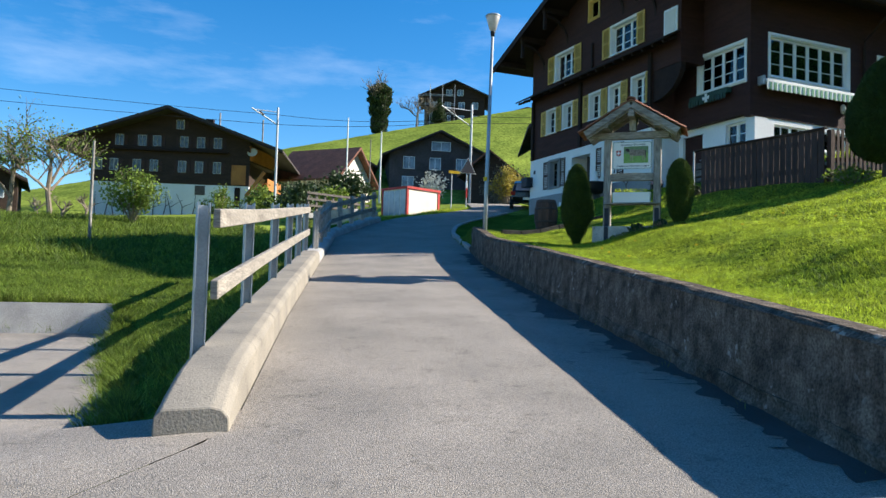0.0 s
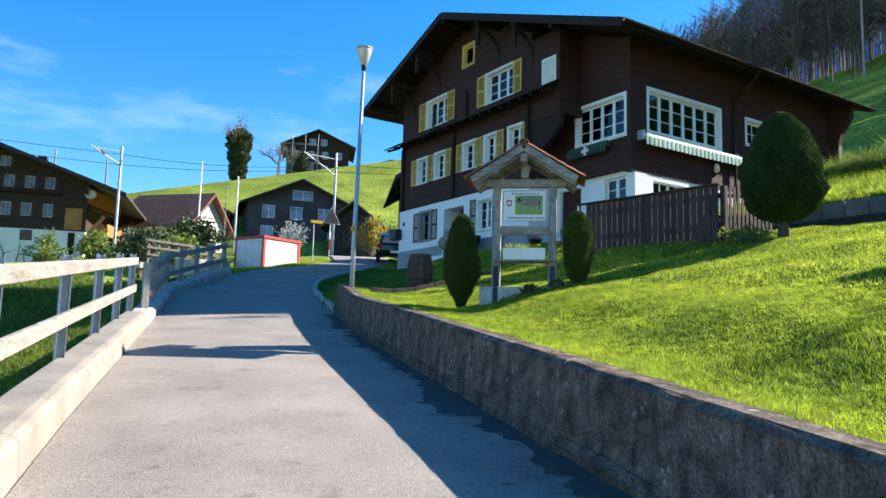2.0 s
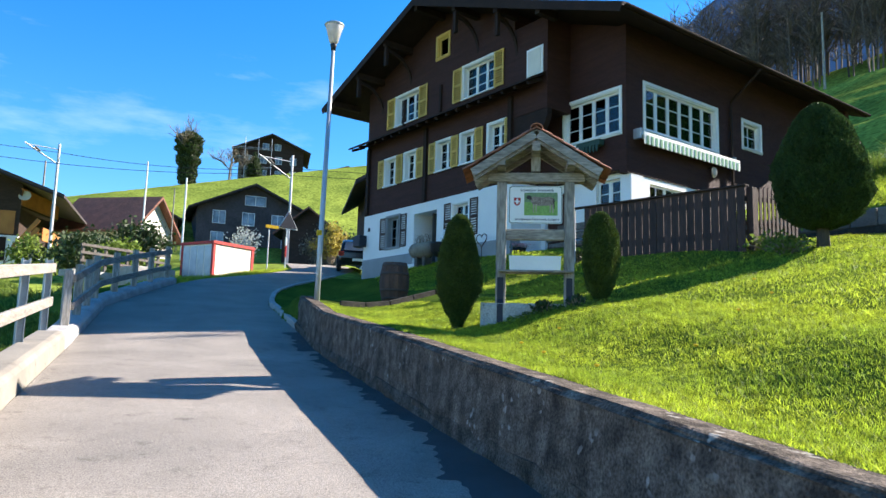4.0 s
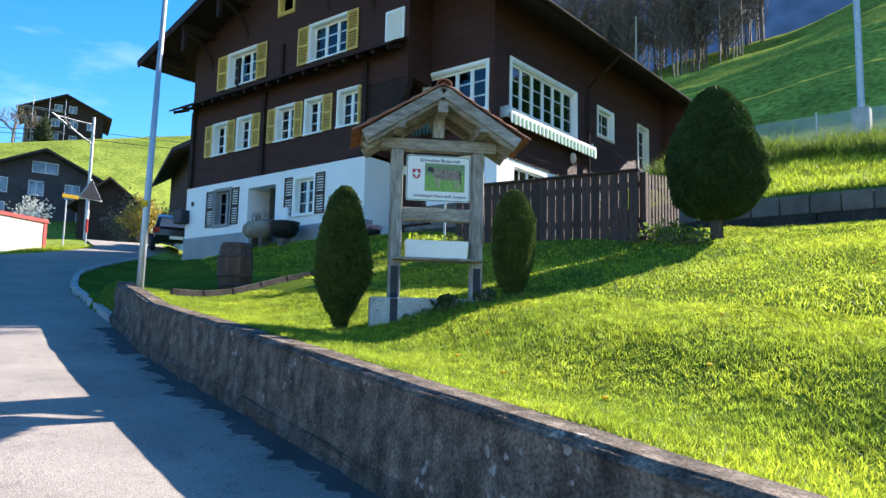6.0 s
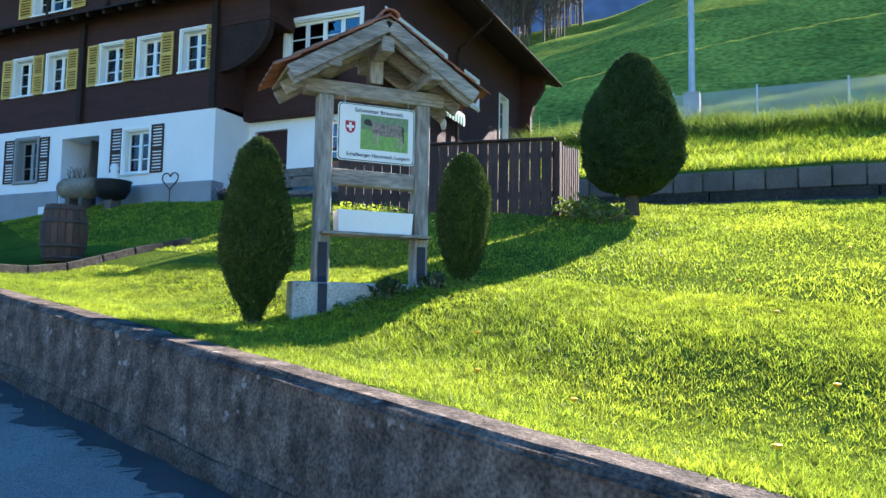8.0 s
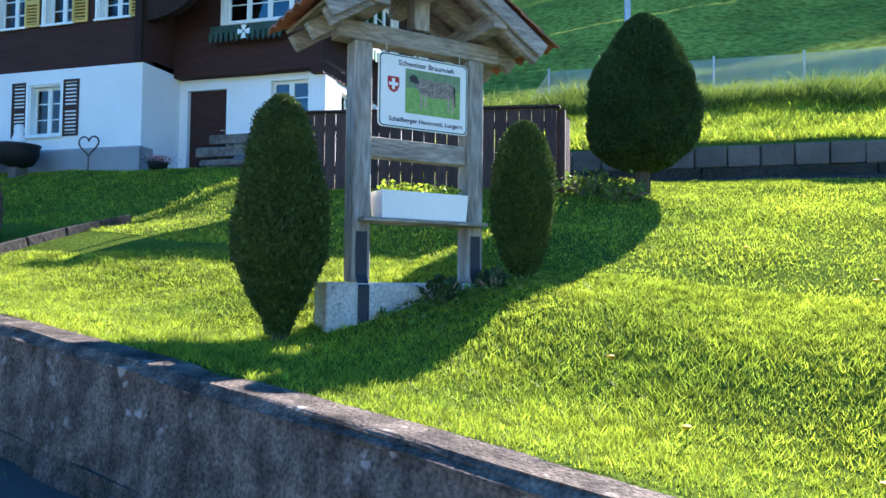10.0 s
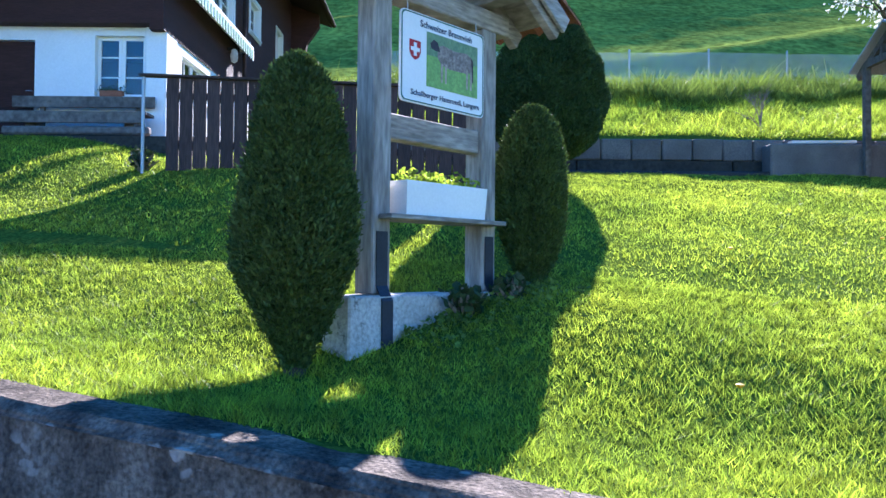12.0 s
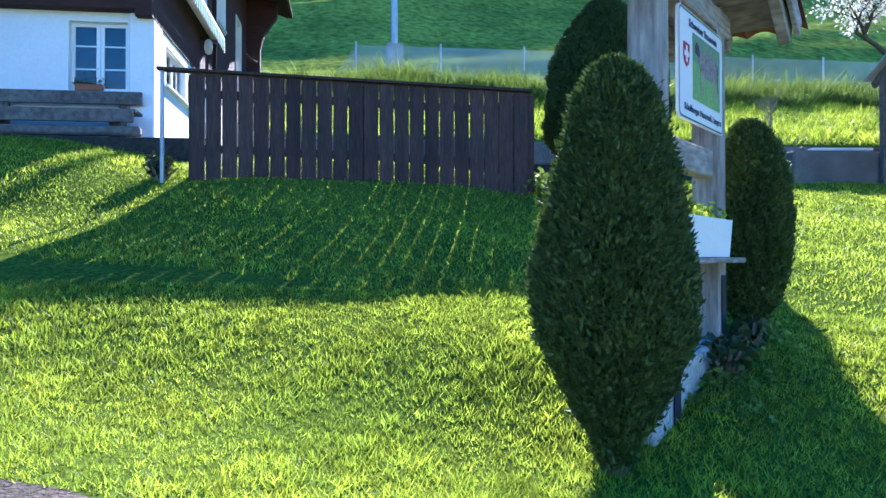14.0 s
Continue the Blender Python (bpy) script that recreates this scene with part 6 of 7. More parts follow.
tree("blossom_tree", 23.3, 1.6, 6.0, "fruit tree in white blossom behind the shed", 5, M_BLOSSOM, 0.05, 10, 0.16, 1.0, 0.13, 4, 5)
tree("bare_sapling", 19.6, 7.3, 1.3, "thin leafless sapling on the terrace", 8, None, r0=0.025, levels=4, bark=M_TWIG)
shrub("ground_plants", 15.3, 12.7, 0.25, 1.2, "low green leaves at the foot of the yew", 34, M_LEAF, 0.045, 700)
shrub("ground_plants", 14.9, 12.3, 0.2, 0.9, "low green leaves at the foot of the yew", 37, M_LEAF, 0.04, 500)
shrub("dock_plant", 9.99, 13.36, 0.17, 0.34, "dark leafy weed against the sign's plinth", 35, M_IVY, 0.05, 220)
shrub("dock_plant", 10.33, 13.03, 0.15, 0.3, "dark leafy weed against the sign's plinth", 36, M_IVY, 0.045, 220)
shrub("corner_plant", 15.3, 17.65, 0.3, 0.5, "small green plant by the terrace corner", 38, M_IVY, 0.04, 240)


# ---- houses further off ----
def far_house(name, at, yaw, w, d, eave, ridge, label, wall, roofm, rows, over=1.0, plinth=0.0, frame_mat=None, shut=None, pane=None, front=None):
    """A gabled house: local x along the front, local -y outward, gable to the front."""
    e = thing(name, at, label, "house")
    m = Matrix.Translation(at) @ Matrix.Rotation(radians(yaw), 4, "Z")
    h = w / 2

    def P(mb):
        mb.v = [tuple(m @ Vector(p)) for p in mb.v]
        return mb

    mb = MB()
    mb.prism([(-h, -1.5 if not plinth else plinth), (h, -1.5 if not plinth else plinth), (h, eave), (0, ridge), (-h, eave)], 0, d, "y")
    part("wall", P(mb), wall, e)
    if plinth:
        mb = MB()
        mb.box((-h + 0.02, 0.02, -2), (h - 0.02, d, plinth - 0.002))
        part("plinth", P(mb), M_WHITEWALL, e, "white plastered ground floor")
    k = (ridge - eave) / h
    for sgn in (-1, 1):
        mb = MB()
        mb.prism([(0, ridge + 0.02), (sgn * (h + over), eave - k * over + 0.02), (sgn * (h + over), eave - k * over + 0.24), (0, ridge + 0.26)], -(front or over), d + over * 0.6, "y")
        part("roof", P(mb), roofm, e)
        mb = MB()
        mb.prism([(0, ridge - 0.1), (sgn * (h + over), eave - k * over - 0.1), (sgn * (h + over), eave - k * over + 0.018), (0, ridge + 0.018)], -(front or over), -(front or over) + 0.06, "y")
        part("barge_board", P(mb), M_BROWN2, e)
    for z, ww, hh, xs in rows:
        for x in xs:
            wdw = MB()
            for a, b, c, dd in ((x - ww / 2 - 0.06, x - ww / 2, z, z + hh), (x + ww / 2, x + ww / 2 + 0.06, z, z + hh), (x - ww / 2 - 0.06, x + ww / 2 + 0.06, z + hh, z + hh + 0.06), (x - ww / 2 - 0.06, x + ww / 2 + 0.06, z - 0.06, z), (x - 0.03, x + 0.03, z, z + hh)):
                wdw.box((a, -0.06, c), (b, 0.0, dd))
            f = part("window", P(wdw), frame_mat or M_WHITE, e)
            pn = MB()
            pn.box((x - ww / 2, -0.02, z), (x + ww / 2, -0.008, z + hh))
            part("pane", P(pn), pane or M_FARGLASS, f)
            if shut:
                for sx in (x - ww - 0.1, x + ww / 2 + 0.1):
                    sm = MB()
                    sm.box((sx, -0.05, z), (sx + ww / 2, -0.01, z + hh))
                    part("shutter", P(sm), shut, e)
    return e, m


# pale blue base colour paints the sky's reflection into the panes
M_FARGLASS = mat("far_window_glass", (0.30, 0.34, 0.40), (0.10, 0.11, 0.13), 0.1, 0.9, 3, fine=0.1, spec=0.8)
lh, lm = far_house("farmhouse", (3.4, 72.4, 7.2), -18, 14.0, 14.0, 6.9, 9.35, "large sunburnt dark timber farmhouse on a white base", M_WOODFAR, M_DARKTILE,
                   [(3.95, 0.62, 0.95, (-6.4, -5.0, -3.0, -1.5, 1.0, 2.5, 4.1)), (6.25, 0.62, 0.87, (-4.6, -2.6, -1.3, 1.1, 2.6, 4.1)), (7.9, 0.62, 0.75, (0.7,))], 3.2, 2.85, shut=M_SHUTTER, pane=M_DIMGLASS, front=1.9, frame_mat=M_KERB)


def lpart(name, mb, material, parent, label=""):
    mb.v = [tuple(lm @ Vector(p)) for p in mb.v]
    return part(name, mb, material, parent, label)


mb = MB()
mb.box((-6.4, -0.45, 5.75), (5.1, 0.0, 5.9))
lpart("pent_roof", mb, M_BROWN2, lh)
# balcony and stair under the deep eaves, set askew to the front
lpart("balcony", MB().beam((7.0, 0, 5.85), (8.6, 6.5, 5.85), 0.08, 1.2), M_ORANGEWOOD, lh, "honey-coloured timber balcony")
lpart("balcony_deck", MB().beam((6.7, 0.3, 5.15), (8.2, 6.5, 5.15), 0.8, 0.14), M_WOODFAR, lh)
lpart("balcony_rail", MB().beam((7.0, -0.06, 6.5), (8.6, 6.44, 6.5), 0.16, 0.08), M_ORANGEWOOD, lh)
lpart("balcony", MB().beam((8.6, 0.2, 3.15), (9.3, 4.0, 3.15), 0.08, 1.0), M_ORANGEWOOD, lh)
for k in range(8):
    lpart("step", MB().box((6.9 + 0.19 * k, -0.25, 1.15 + 0.28 * k), (7.2 + 0.19 * k, 0.9, 1.21 + 0.28 * k)), M_ORANGEWOOD, lh)
lpart("stair_stringer", MB().beam((6.8, -0.3, 1.1), (8.4, -0.3, 3.5), 0.06, 0.35), M_ORANGEWOOD, lh)
lpart("stair_handrail", MB().beam((6.8, -0.3, 1.9), (8.4, -0.3, 4.2), 0.06, 0.3), M_ORANGEWOOD, lh)
lpart("timber_panel", MB().box((5.4, -0.045, 2.95), (6.69, -0.004, 4.75)), M_ORANGEWOOD, lh)
lpart("satellite_dish", MB().lathe([(0.02, 0.0), (0.25, 0.03), (0.45, 0.12), (0.44, 0.14), (0.02, 0.04)], 16, Matrix.Translation((7.2, 0.1, 5.95)) @ Matrix.Rotation(radians(65), 4, "X")), M_CREAM, lh)
lpart("basement_door", MB().box((5.75, -0.05, 0.9), (6.25, 0.012, 2.7)), M_BROWN2, lh)
lpart("basement_window", MB().box((2.2, -0.03, 1.9), (3.1, 0.014, 2.75)), M_DARKROOM, lh)
mb = MB()
mb.box((2.0, 4.0, 7.8), (2.7, 4.6, 9.75))
lpart("chimney", mb, M_BROWN2, lh)
mb = MB()
for k in range(16):
    x = -6.5 + k * 0.85
    y0 = -0.05
    mb.tube([(x, y0, -0.4), (x + 0.3 * math.sin(k * 2.1), y0, 0.8), (x + 0.7 * math.sin(k * 1.3), y0, 1.9)], [0.05, 0.035, 0.015], 4, False)
    mb.tube([(x + 0.2 * math.sin(k * 2.1), y0, 0.7), (x + 0.9, y0, 1.0 + 0.4 * math.sin(k))], [0.03, 0.012], 4, False)
lpart("espalier_vine", mb, M_BARK, lh, "bare vine trained on the white base")

far_house("slate_house", (40.0, 97.6, 12.4), -14, 14.0, 12.0, 7.4, 10.6, "dark slate-shingled house with sky reflection painted on its windows", M_SLATE, M_DARKTILE,
          [(2.6, 1.5, 1.6, (-4.4, 4.6)), (5.4, 1.5, 1.6, (-4.3, -0.6, 3.2)), (8.1, 2.6, 1.2, (0.2,))], 1.2, 0.0)
far_house("annexe_house", (27.6, 100.5, 13.0), -14, 7.0, 8.0, 4.8, 6.6, "low dark annexe with white-framed windows", M_WOODFAR, M_DARKTILE,
          [(0.6, 1.0, 1.1, (-1.8, 0.2, 2.0)), (2.8, 1.0, 1.1, (0.2, 2.0))], 0.6)
far_house("dark_barn", (43.6, 88.5, 12.6), -38, 6.5, 10.0, 4.0, 6.6, "dark timber barn with a reddish roof", M_WOODFAR, M_REDTILE, [], 1.0)
far_house("red_roof_barn", (22.7, 80.0, 9.0), 42, 7.0, 8.0, 4.0, 7.2, "old barn with a pale gable and red tiled roof", M_CREAM, M_REDTILE, [(1.5, 0.9, 1.0, (0.0,))], 0.8)
hh, hm = far_house("hill_farmhouse", (63.4, 147, g(63.4, 147) + 2.0), -24, 13.0, 11.0, 7.0, 9.9, "brown hilltop farmhouse wrapped in scaffolding", M_WOODFAR, M_DARKTILE,
                   [(1.2, 1.2, 1.4, (-4.4, -1.5, 1.5, 4.4)), (4.1, 1.2, 1.4, (-4.4, -1.5, 1.5, 4.4)), (7.0, 1.2, 1.2, (-1.2, 1.2))], 1.4)
mb = MB()
for x in (-7.6, -5.2, -2.6, 0):
    for y in (-1.9, -3.0):
        mb.tube([hm @ Vector((x, y, -2)), hm @ Vector((x, y, 8.5 if x > -6 else 6.5))], 0.05, 4)
for z in (0.5, 2.5, 4.5, 6.4):
    for y in (-1.9, -3.0):
        mb.tube([hm @ Vector((-7.8, y, z)), hm @ Vector((0.2, y, z))], 0.05, 4)
part("scaffolding", mb, M_GALV, hh, "grey tube scaffolding")
far_house("hill_barn", (81.3, 147, g(81.3, 147) - 0.5), -20, 9.0, 12.0, 2.6, 4.0, "low barn on the crest of the meadow", M_CREAM, M_REDTILE, [], 0.6)
far_house("neighbour_house", (30.8, 44.0, 6.6), -25, 9.0, 10.0, 6.6, 9.4, "dark timber neighbour house behind the chalet", M_WOODFAR, M_DARKTILE,
          [(1.0, 1.0, 1.2, (-2, 1)), (3.8, 1.0, 1.2, (-2.5, 0, 2.5))], 1.2, 1.4)
far_house("edge_house", (-12.5, 71, 7.0), 5, 8.0, 9.0, 2.5, 4.4, "grey-roofed shed half hidden by trees", M_WOODFAR, M_DARKTILE, [(0.8, 1.0, 0.9, (1, 2.5))], 0.7)

# ---- white and red hut at the bend ----
hut = thing("utility_hut", (13.2, 35.2, 5.0), "cream utility hut edged in red beside the bend", "hut")
hmx = Matrix.Translation((12.88, 35.4, 4.87)) @ Matrix.Rotation(radians(22), 4, "Z")
mb = MB()
mb.box((0, 0, -0.6), (2.2, 1.9, 1.42), hmx)
part("body", mb, M_CREAM, hut)
for a, b in (((-0.03, -0.03, -0.6), (0.09, 0.09, 1.44)), ((2.1, -0.03, -0.6), (2.23, 0.09, 1.44)), ((-0.03, 1.82, -0.6), (0.09, 1.93, 1.44))):
    part("corner_trim", MB().box(a, b, hmx), M_RED, hut, "red corner trim")
part("roof_trim", MB().box((-0.06, -0.06, 1.42), (2.26, 1.96, 1.54), hmx), M_RED, hut, "red roof edge")
for k in range(4):
    part("side_panel", MB().box((-0.012, 0.12 + k * 0.43, -0.5), (-0.002, 0.5 + k * 0.43, 1.36), hmx), M_GALV, hut)
cw = thing("wall_abutment", (10, 32.5, 4.5), "grey concrete abutment beside the hut", "wall", kind="structure")
part("abutment", MB().box((-2.3, 1.6, -1.6), (-0.5, 3.2, 0.3), hmx), M_KERB, cw, bevel=0.02)
fz = thing("footbridge_rail", (9, 36, 5.5), "weathered wooden footbridge railing behind the hut", "railing")
for k in range(8):
    part("post", MB().box((-3.6 + k * 0.5, 3.3, 0.06), (-3.5 + k * 0.5, 3.4, 1.12), hmx), M_OLDPLANK, fz)
for z in (0.42, 0.74, 1.04):
    part("rail", MB().box((-3.7, 3.22, z - 0.05), (0.2, 3.296, z + 0.05), hmx), M_OLDPLANK, fz)
part("deck", MB().box((-4.0, 3.21, -0.2), (0.2, 4.1, 0.05), hmx), M_KERB, fz)

# ---- warning sign, posts and the parked car ----
ws = thing("warning_sign", (17.4, 38.3, 5.8), "triangular road sign seen from behind on a pole", "road sign")
wz = float(zroad(17.4, 38.3)) - 0.1
part("pole", MB().tube([(17.4, 38.3, wz - 0.3), (17.4, 38.3, wz + 2.1)], 0.03, 8), M_GALV, ws)
part("band_red", MB().lathe([(0.05, 0.55), (0.05, 1.1)], 10, Matrix.Translation((17.4, 38.3, wz))), M_RED, ws)
part("band_white", MB().lathe([(0.05, 1.1), (0.05, 1.5)], 10, Matrix.Translation((17.4, 38.3, wz))), M_WHITE, ws)
part("triangle", MB().prism([(17.0, wz + 1.95), (17.9, wz + 1.95), (17.45, wz + 2.75)], 38.24, 38.27, "y"), M_DARKSTEEL, ws)
part("rim", MB().prism([(16.94, wz + 1.91), (17.96, wz + 1.91), (17.45, wz + 2.81)], 38.275, 38.29, "y"), M_WHITE, ws)
part("orange_plate", MB().prism([(16.3, wz + 1.85), (16.95, wz + 1.85), (16.95, wz + 2.0), (16.3, wz + 2.0)], 38.24, 38.27, "y"), M_DANDELION, ws)
part("plate_pole", MB().tube([(16.5, 38.3, wz - 0.3), (16.5, 38.3, wz + 2.0)], 0.03, 8), M_GALV, ws)

car = thing("parked_car", (19.9, 36.3, 5.7), "black hatchback parked beyond the chalet's corner", "car")
cm = Matrix.Translation((20.2, 36.4, float(zroad(20.2, 36.4)) + 0.02)) @ Matrix.Rotation(radians(62), 4, "Z") @ Matrix.Rotation(radians(-8), 4, "Y")
prof = [(-2.0, 0.35), (-2.1, 0.6), (-2.05, 0.95), (-1.75, 1.38), (-1.2, 1.48), (0.2, 1.45), (0.95, 1.02), (1.85, 0.9), (2.05, 0.65), (2.0, 0.32)]
mb = MB()
mb.prism(prof, -0.86, 0.86, "y")
mb.v = [tuple(cm @ Vector((x, y * (1.0 if z < 1.0 else 0.82), z))) for x, y, z in mb.v]
cb = part("body", mb, M_CAR, car, bevel=0.06)
part("rear_window", MB().add([tuple(cm @ Vector(p)) for p in ((-2.075, -0.66, 1.0), (-2.075, 0.66, 1.0), (-1.82, 0.58, 1.36), (-1.82, -0.58, 1.36))], [(0, 1, 2, 3)]), M_FARGLASS, car)
for y in (-0.78, 0.78):
    part("tail_lamp", MB().box((-2.13, y - 0.12, 0.75), (-2.05, y + 0.12, 0.95), cm), M_REDLIGHT, car, bevel=0.01)
part("number_plate", MB().box((-2.15, -0.26, 0.52), (-2.13, 0.26, 0.64), cm), M_WHITE, car)
for x in (-1.25, 1.3):
    for y in (-0.84, 0.84):
        wm = cm @ Matrix.Translation((x, y, 0.32)) @ Matrix.Rotation(radians(90), 4, "X")
        wh = part("wheel", MB().lathe([(0.2, -0.1), (0.3, -0.1), (0.32, -0.06), (0.32, 0.06), (0.3, 0.1), (0.2, 0.1)], 20, wm), M_TYRE, car)
        part("rim", MB().lathe([(0.05, -0.105), (0.19, -0.102), (0.19, 0.102), (0.05, 0.105)], 14, wm), M_GALV, wh)

# ---- railway and wire poles ----
def mast(x, y, h, label, arm=0.0, r=0.12, white=False):
    z = g(x, y)
    e = thing("catenary_mast" if arm else "wire_pole", (x, y, z), label, "mast" if arm else "pole")
    part("pole", MB().tube([(x, y, z - 0.4), (x, y, z + h)], [r, r * 0.75], 8), M_WHITE if white else M_GALV if arm else M_GREYWOOD, e)
    if arm:
        part("arm", MB().tube([(x, y, z + h * 0.82), (x - arm, y - 0.6, z + h * 0.95)], 0.05, 6), M_GALV, e)
        part("brace", MB().tube([(x, y, z + h * 0.95), (x - arm * 0.9, y - 0.55, z + h * 0.94)], 0.035, 6), M_GALV, e)
        part("insulator", MB().tube([(x - arm * 0.55, y - 0.33, z + h * 0.9), (x - arm * 0.7, y - 0.4, z + h * 0.93)], 0.09, 8), M_STONE, e)
    return Vector((x, y, z + h))


mast(11.0, 61.9, 15.7 - g(11.0, 61.9), "grey steel railway catenary mast with bracket arm", 2.2)
mast(26.2, 57.0, 16.7 - g(26.2, 57.0), "grey steel railway catenary mast with bracket arm", 3.0)
mast(17.6, 64.4, 16.1 - g(17.6, 64.4), "thin white flag pole near the railway", 0, 0.08, True)
mast(22.2, 72.5, 16.0 - g(22.2, 72.5), "slim grey street light pole near the railway", 0, 0.07)
mast(18.0, 55.9, 13.4 - g(18.0, 55.9), "thin white flag pole near the railway", 0, 0.08, True)
mast(-1.05, 30.9, 6.5 - g(-1.05, 30.9), "slim bare wooden pole in the meadow", 0, 0.06)
mast(14.9, 94.6, 21.5 - g(14.9, 94.6), "distant wooden wire pole on the slope", 0, 0.12)
mast(8.3, 80.3, 18.7 - g(8.3, 80.3), "distant wooden wire pole on the slope", 0, 0.1)
mast(57.2, 148.6, 9.5, "wooden pole beside the hilltop house", 0, 0.15)
mast(38.6, 13.4, 21.5 - g(38.6, 13.4), "grey steel mast on a concrete foot on the slope", 2.4, 0.16)
part("concrete_foot", MB().box((38.25, 13.05, g(38.6, 13.4) - 0.6), (38.95, 13.75, 12.7)), M_KERB, bpy.data.objects["catenary_mast.002"], bevel=0.03)
mast(75, 40, 8.0, "tall bare pole on the skyline", 0, 0.14)
wires = thing("overhead_wires", (20, 58, 15), "thin dark overhead wires between the masts", "wires")
for a, b, sag in (((-40, 66, 16.5), (11.0, 61.9, 15.1), 0.6), ((11.0, 61.9, 15.1), (26.2, 57.0, 15.7), 0.5), ((26.2, 57.0, 15.7), (60, 44, 18.5), 0.6), ((-40, 65, 14.6), (8.8, 61.3, 14.1), 0.3), ((8.8, 61.3, 14.1), (23.2, 56.4, 14.7), 0.3), ((23.2, 56.4, 14.7), (60, 43, 17.0), 0.3)):
    pts = [Vector(a).lerp(Vector(b), k / 10) - Vector((0, 0, 4 * sag * (k / 10) * (1 - k / 10))) for k in range(11)]
    part("wire", MB().tube(pts, 0.018, 4, False), M_BLACK, wires)

# ---- trees and shrubs further off ----
conifer("ivy_tree", (42.5, 134.2, g(42.5, 134.2)), [(0.0, 1.3), (1.5, 1.6), (3, 1.5), (4.2, 2.1), (5.2, 1.7), (6.2, 2.4), (7, 2.0), (8, 2.4), (8.8, 1.5), (9.5, 0.3)], "ivy-covered tree standing on the hill crest", M_IVY, 0.3, 3600, 41, 0.4, 2.0)
tree("bare_tree", 42.8, 134.4, 12.5, "bare limbs rising through the ivy tree", 49, None, r0=0.3, bark=M_TWIG, spread=0.6)
tree("bare_tree", 50.5, 135.5, 7.5, "leafless tree on the hill crest", 42, None, r0=0.2, bark=M_TWIG)
tree("bare_tree", 53.5, 137.5, 6.5, "leafless tree on the hill crest", 43, None, r0=0.2, bark=M_TWIG)
conifer("dark_fir", (56.0, 137.5, g(56.0, 137.5)), [(0.3, 1.5), (1.0, 1.5), (3, 0.9), (5, 0.1)], "small dark fir on the hill crest", M_IVY, 0.3, 900, 44, 0.2, 0.6)
tree("bare_tree", -5.0, 60.5, 9.0, "pale budding tree beside the farmhouse", 45, M_LEAF, 0.09, 2, 0.35, 0.9, 0.2, 4, 5, M_TWIG)
tree("bare_tree", -8.0, 63, 8.0, "pale budding tree beside the farmhouse", 46, M_LEAF, 0.09, 2, 0.35, 0.9, 0.2, 4, 5, M_TWIG)
tree("bare_tree", -0.6, 95.8, 13.0, "tall bare tree behind the farmhouse", 47, None, r0=0.3, bark=M_TWIG)
shrub("forsythia_bush", 0.4, 42.8, 2.7, 3.4, "sprawling budding shrub in the meadow", 51, M_LEAF, 0.09, 2600)
shrub("forsythia_bush", 5.6, 50.4, 2.5, 2.2, "budding fruit bush before the farmhouse", 52, M_LEAF, 0.09, 1300)
shrub("hedge_bush", 10.6, 50.0, 2.8, 4.5, "dense green hedge bush below the barn", 53, M_IVY, 0.13, 2800)
shrub("hedge_bush", 14.2, 52.5, 2.6, 4.5, "dense green hedge bush below the barn", 54, M_IVY, 0.13, 2800)
shrub("hedge_bush", 12.3, 47.0, 2.0, 3.5, "dense green hedge bush below the barn", 55, M_LEAF, 0.11, 2000)
shrub("hedge_bush", 9.0, 56.0, 2.4, 3.0, "yellowish bush by the farmhouse", 59, M_LEAF, 0.11, 1800)
shrub("forsythia_bush", 21.6, 41.5, 2.3, 2.2, "yellow-blooming forsythia behind the chalet", 56, M_YELLOWLEAF, 0.08, 1900, z=float(zroad(21.6, 41.5)))
tree("blossom_tree", 29.5, 72.5, 4.5, "small tree in white blossom before the slate house", 57, M_BLOSSOM, 0.13, 5, 0.35, 0.9, 0.1, 4, 4)
tree("bare_tree", 26.5, 50.5, 6.0, "dense bare fruit tree beside the neighbour house", 58, M_TWIG, 0.08, 3, 0.3, 1.0, 0.15, 5, 5, M_TWIG)
for i, (x, y) in enumerate(((-2.0, 46.0), (-3.0, 44.5), (-4.5, 47))):
    tree("pollard_shrub", x, y, 1.6, "knotty pruned bare shrub in the meadow", 70 + i, None, r0=0.08, bark=M_TWIG, levels=4, category="shrub")

# ---- woods and mountain on the skyline ----
wd = thing("woodland", (90, 45, 38), "leafless grey-brown wood along the top of the slope", "woods", kind="stuff")
mb, tp = MB(), []
rr = random.Random(9)
for k in range(300):
    t = rr.random()
    x, y = 80 + 16 * rr.random(), 31 + 62 * t
    z = g(x, y)
    h = rr.uniform(9, 17)
    p = Vector((x, y, z - 1))
    mb.tube([p, p + Vector((rr.uniform(-0.4, 0.4), rr.uniform(-0.4, 0.4), h * 0.6)), p + Vector((rr.uniform(-1, 1), rr.uniform(-1, 1), h))], [0.11, 0.07, 0.02], 5, False)
    for j in range(34):
        b = p + Vector((0, 0, h * rr.uniform(0.3, 0.95)))
        a = rr.uniform(0, 6.28)
        q = b + Vector((math.cos(a), math.sin(a), rr.uniform(0.4, 1.2))) * rr.uniform(1.0, 2.6)
        mb.tube([b, q], [0.06, 0.015], 3, False)
        for i in range(3):
            q2 = b.lerp(q, rr.uniform(0.4, 1)) + Vector((rr.uniform(-1, 1), rr.uniform(-1, 1), rr.uniform(0, 1))) * 0.9
            mb.tube([b.lerp(q, 0.5), q2], [0.03, 0.012], 3, False)
part("trunk_mass", mb, M_PALETWIG, wd)
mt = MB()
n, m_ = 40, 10
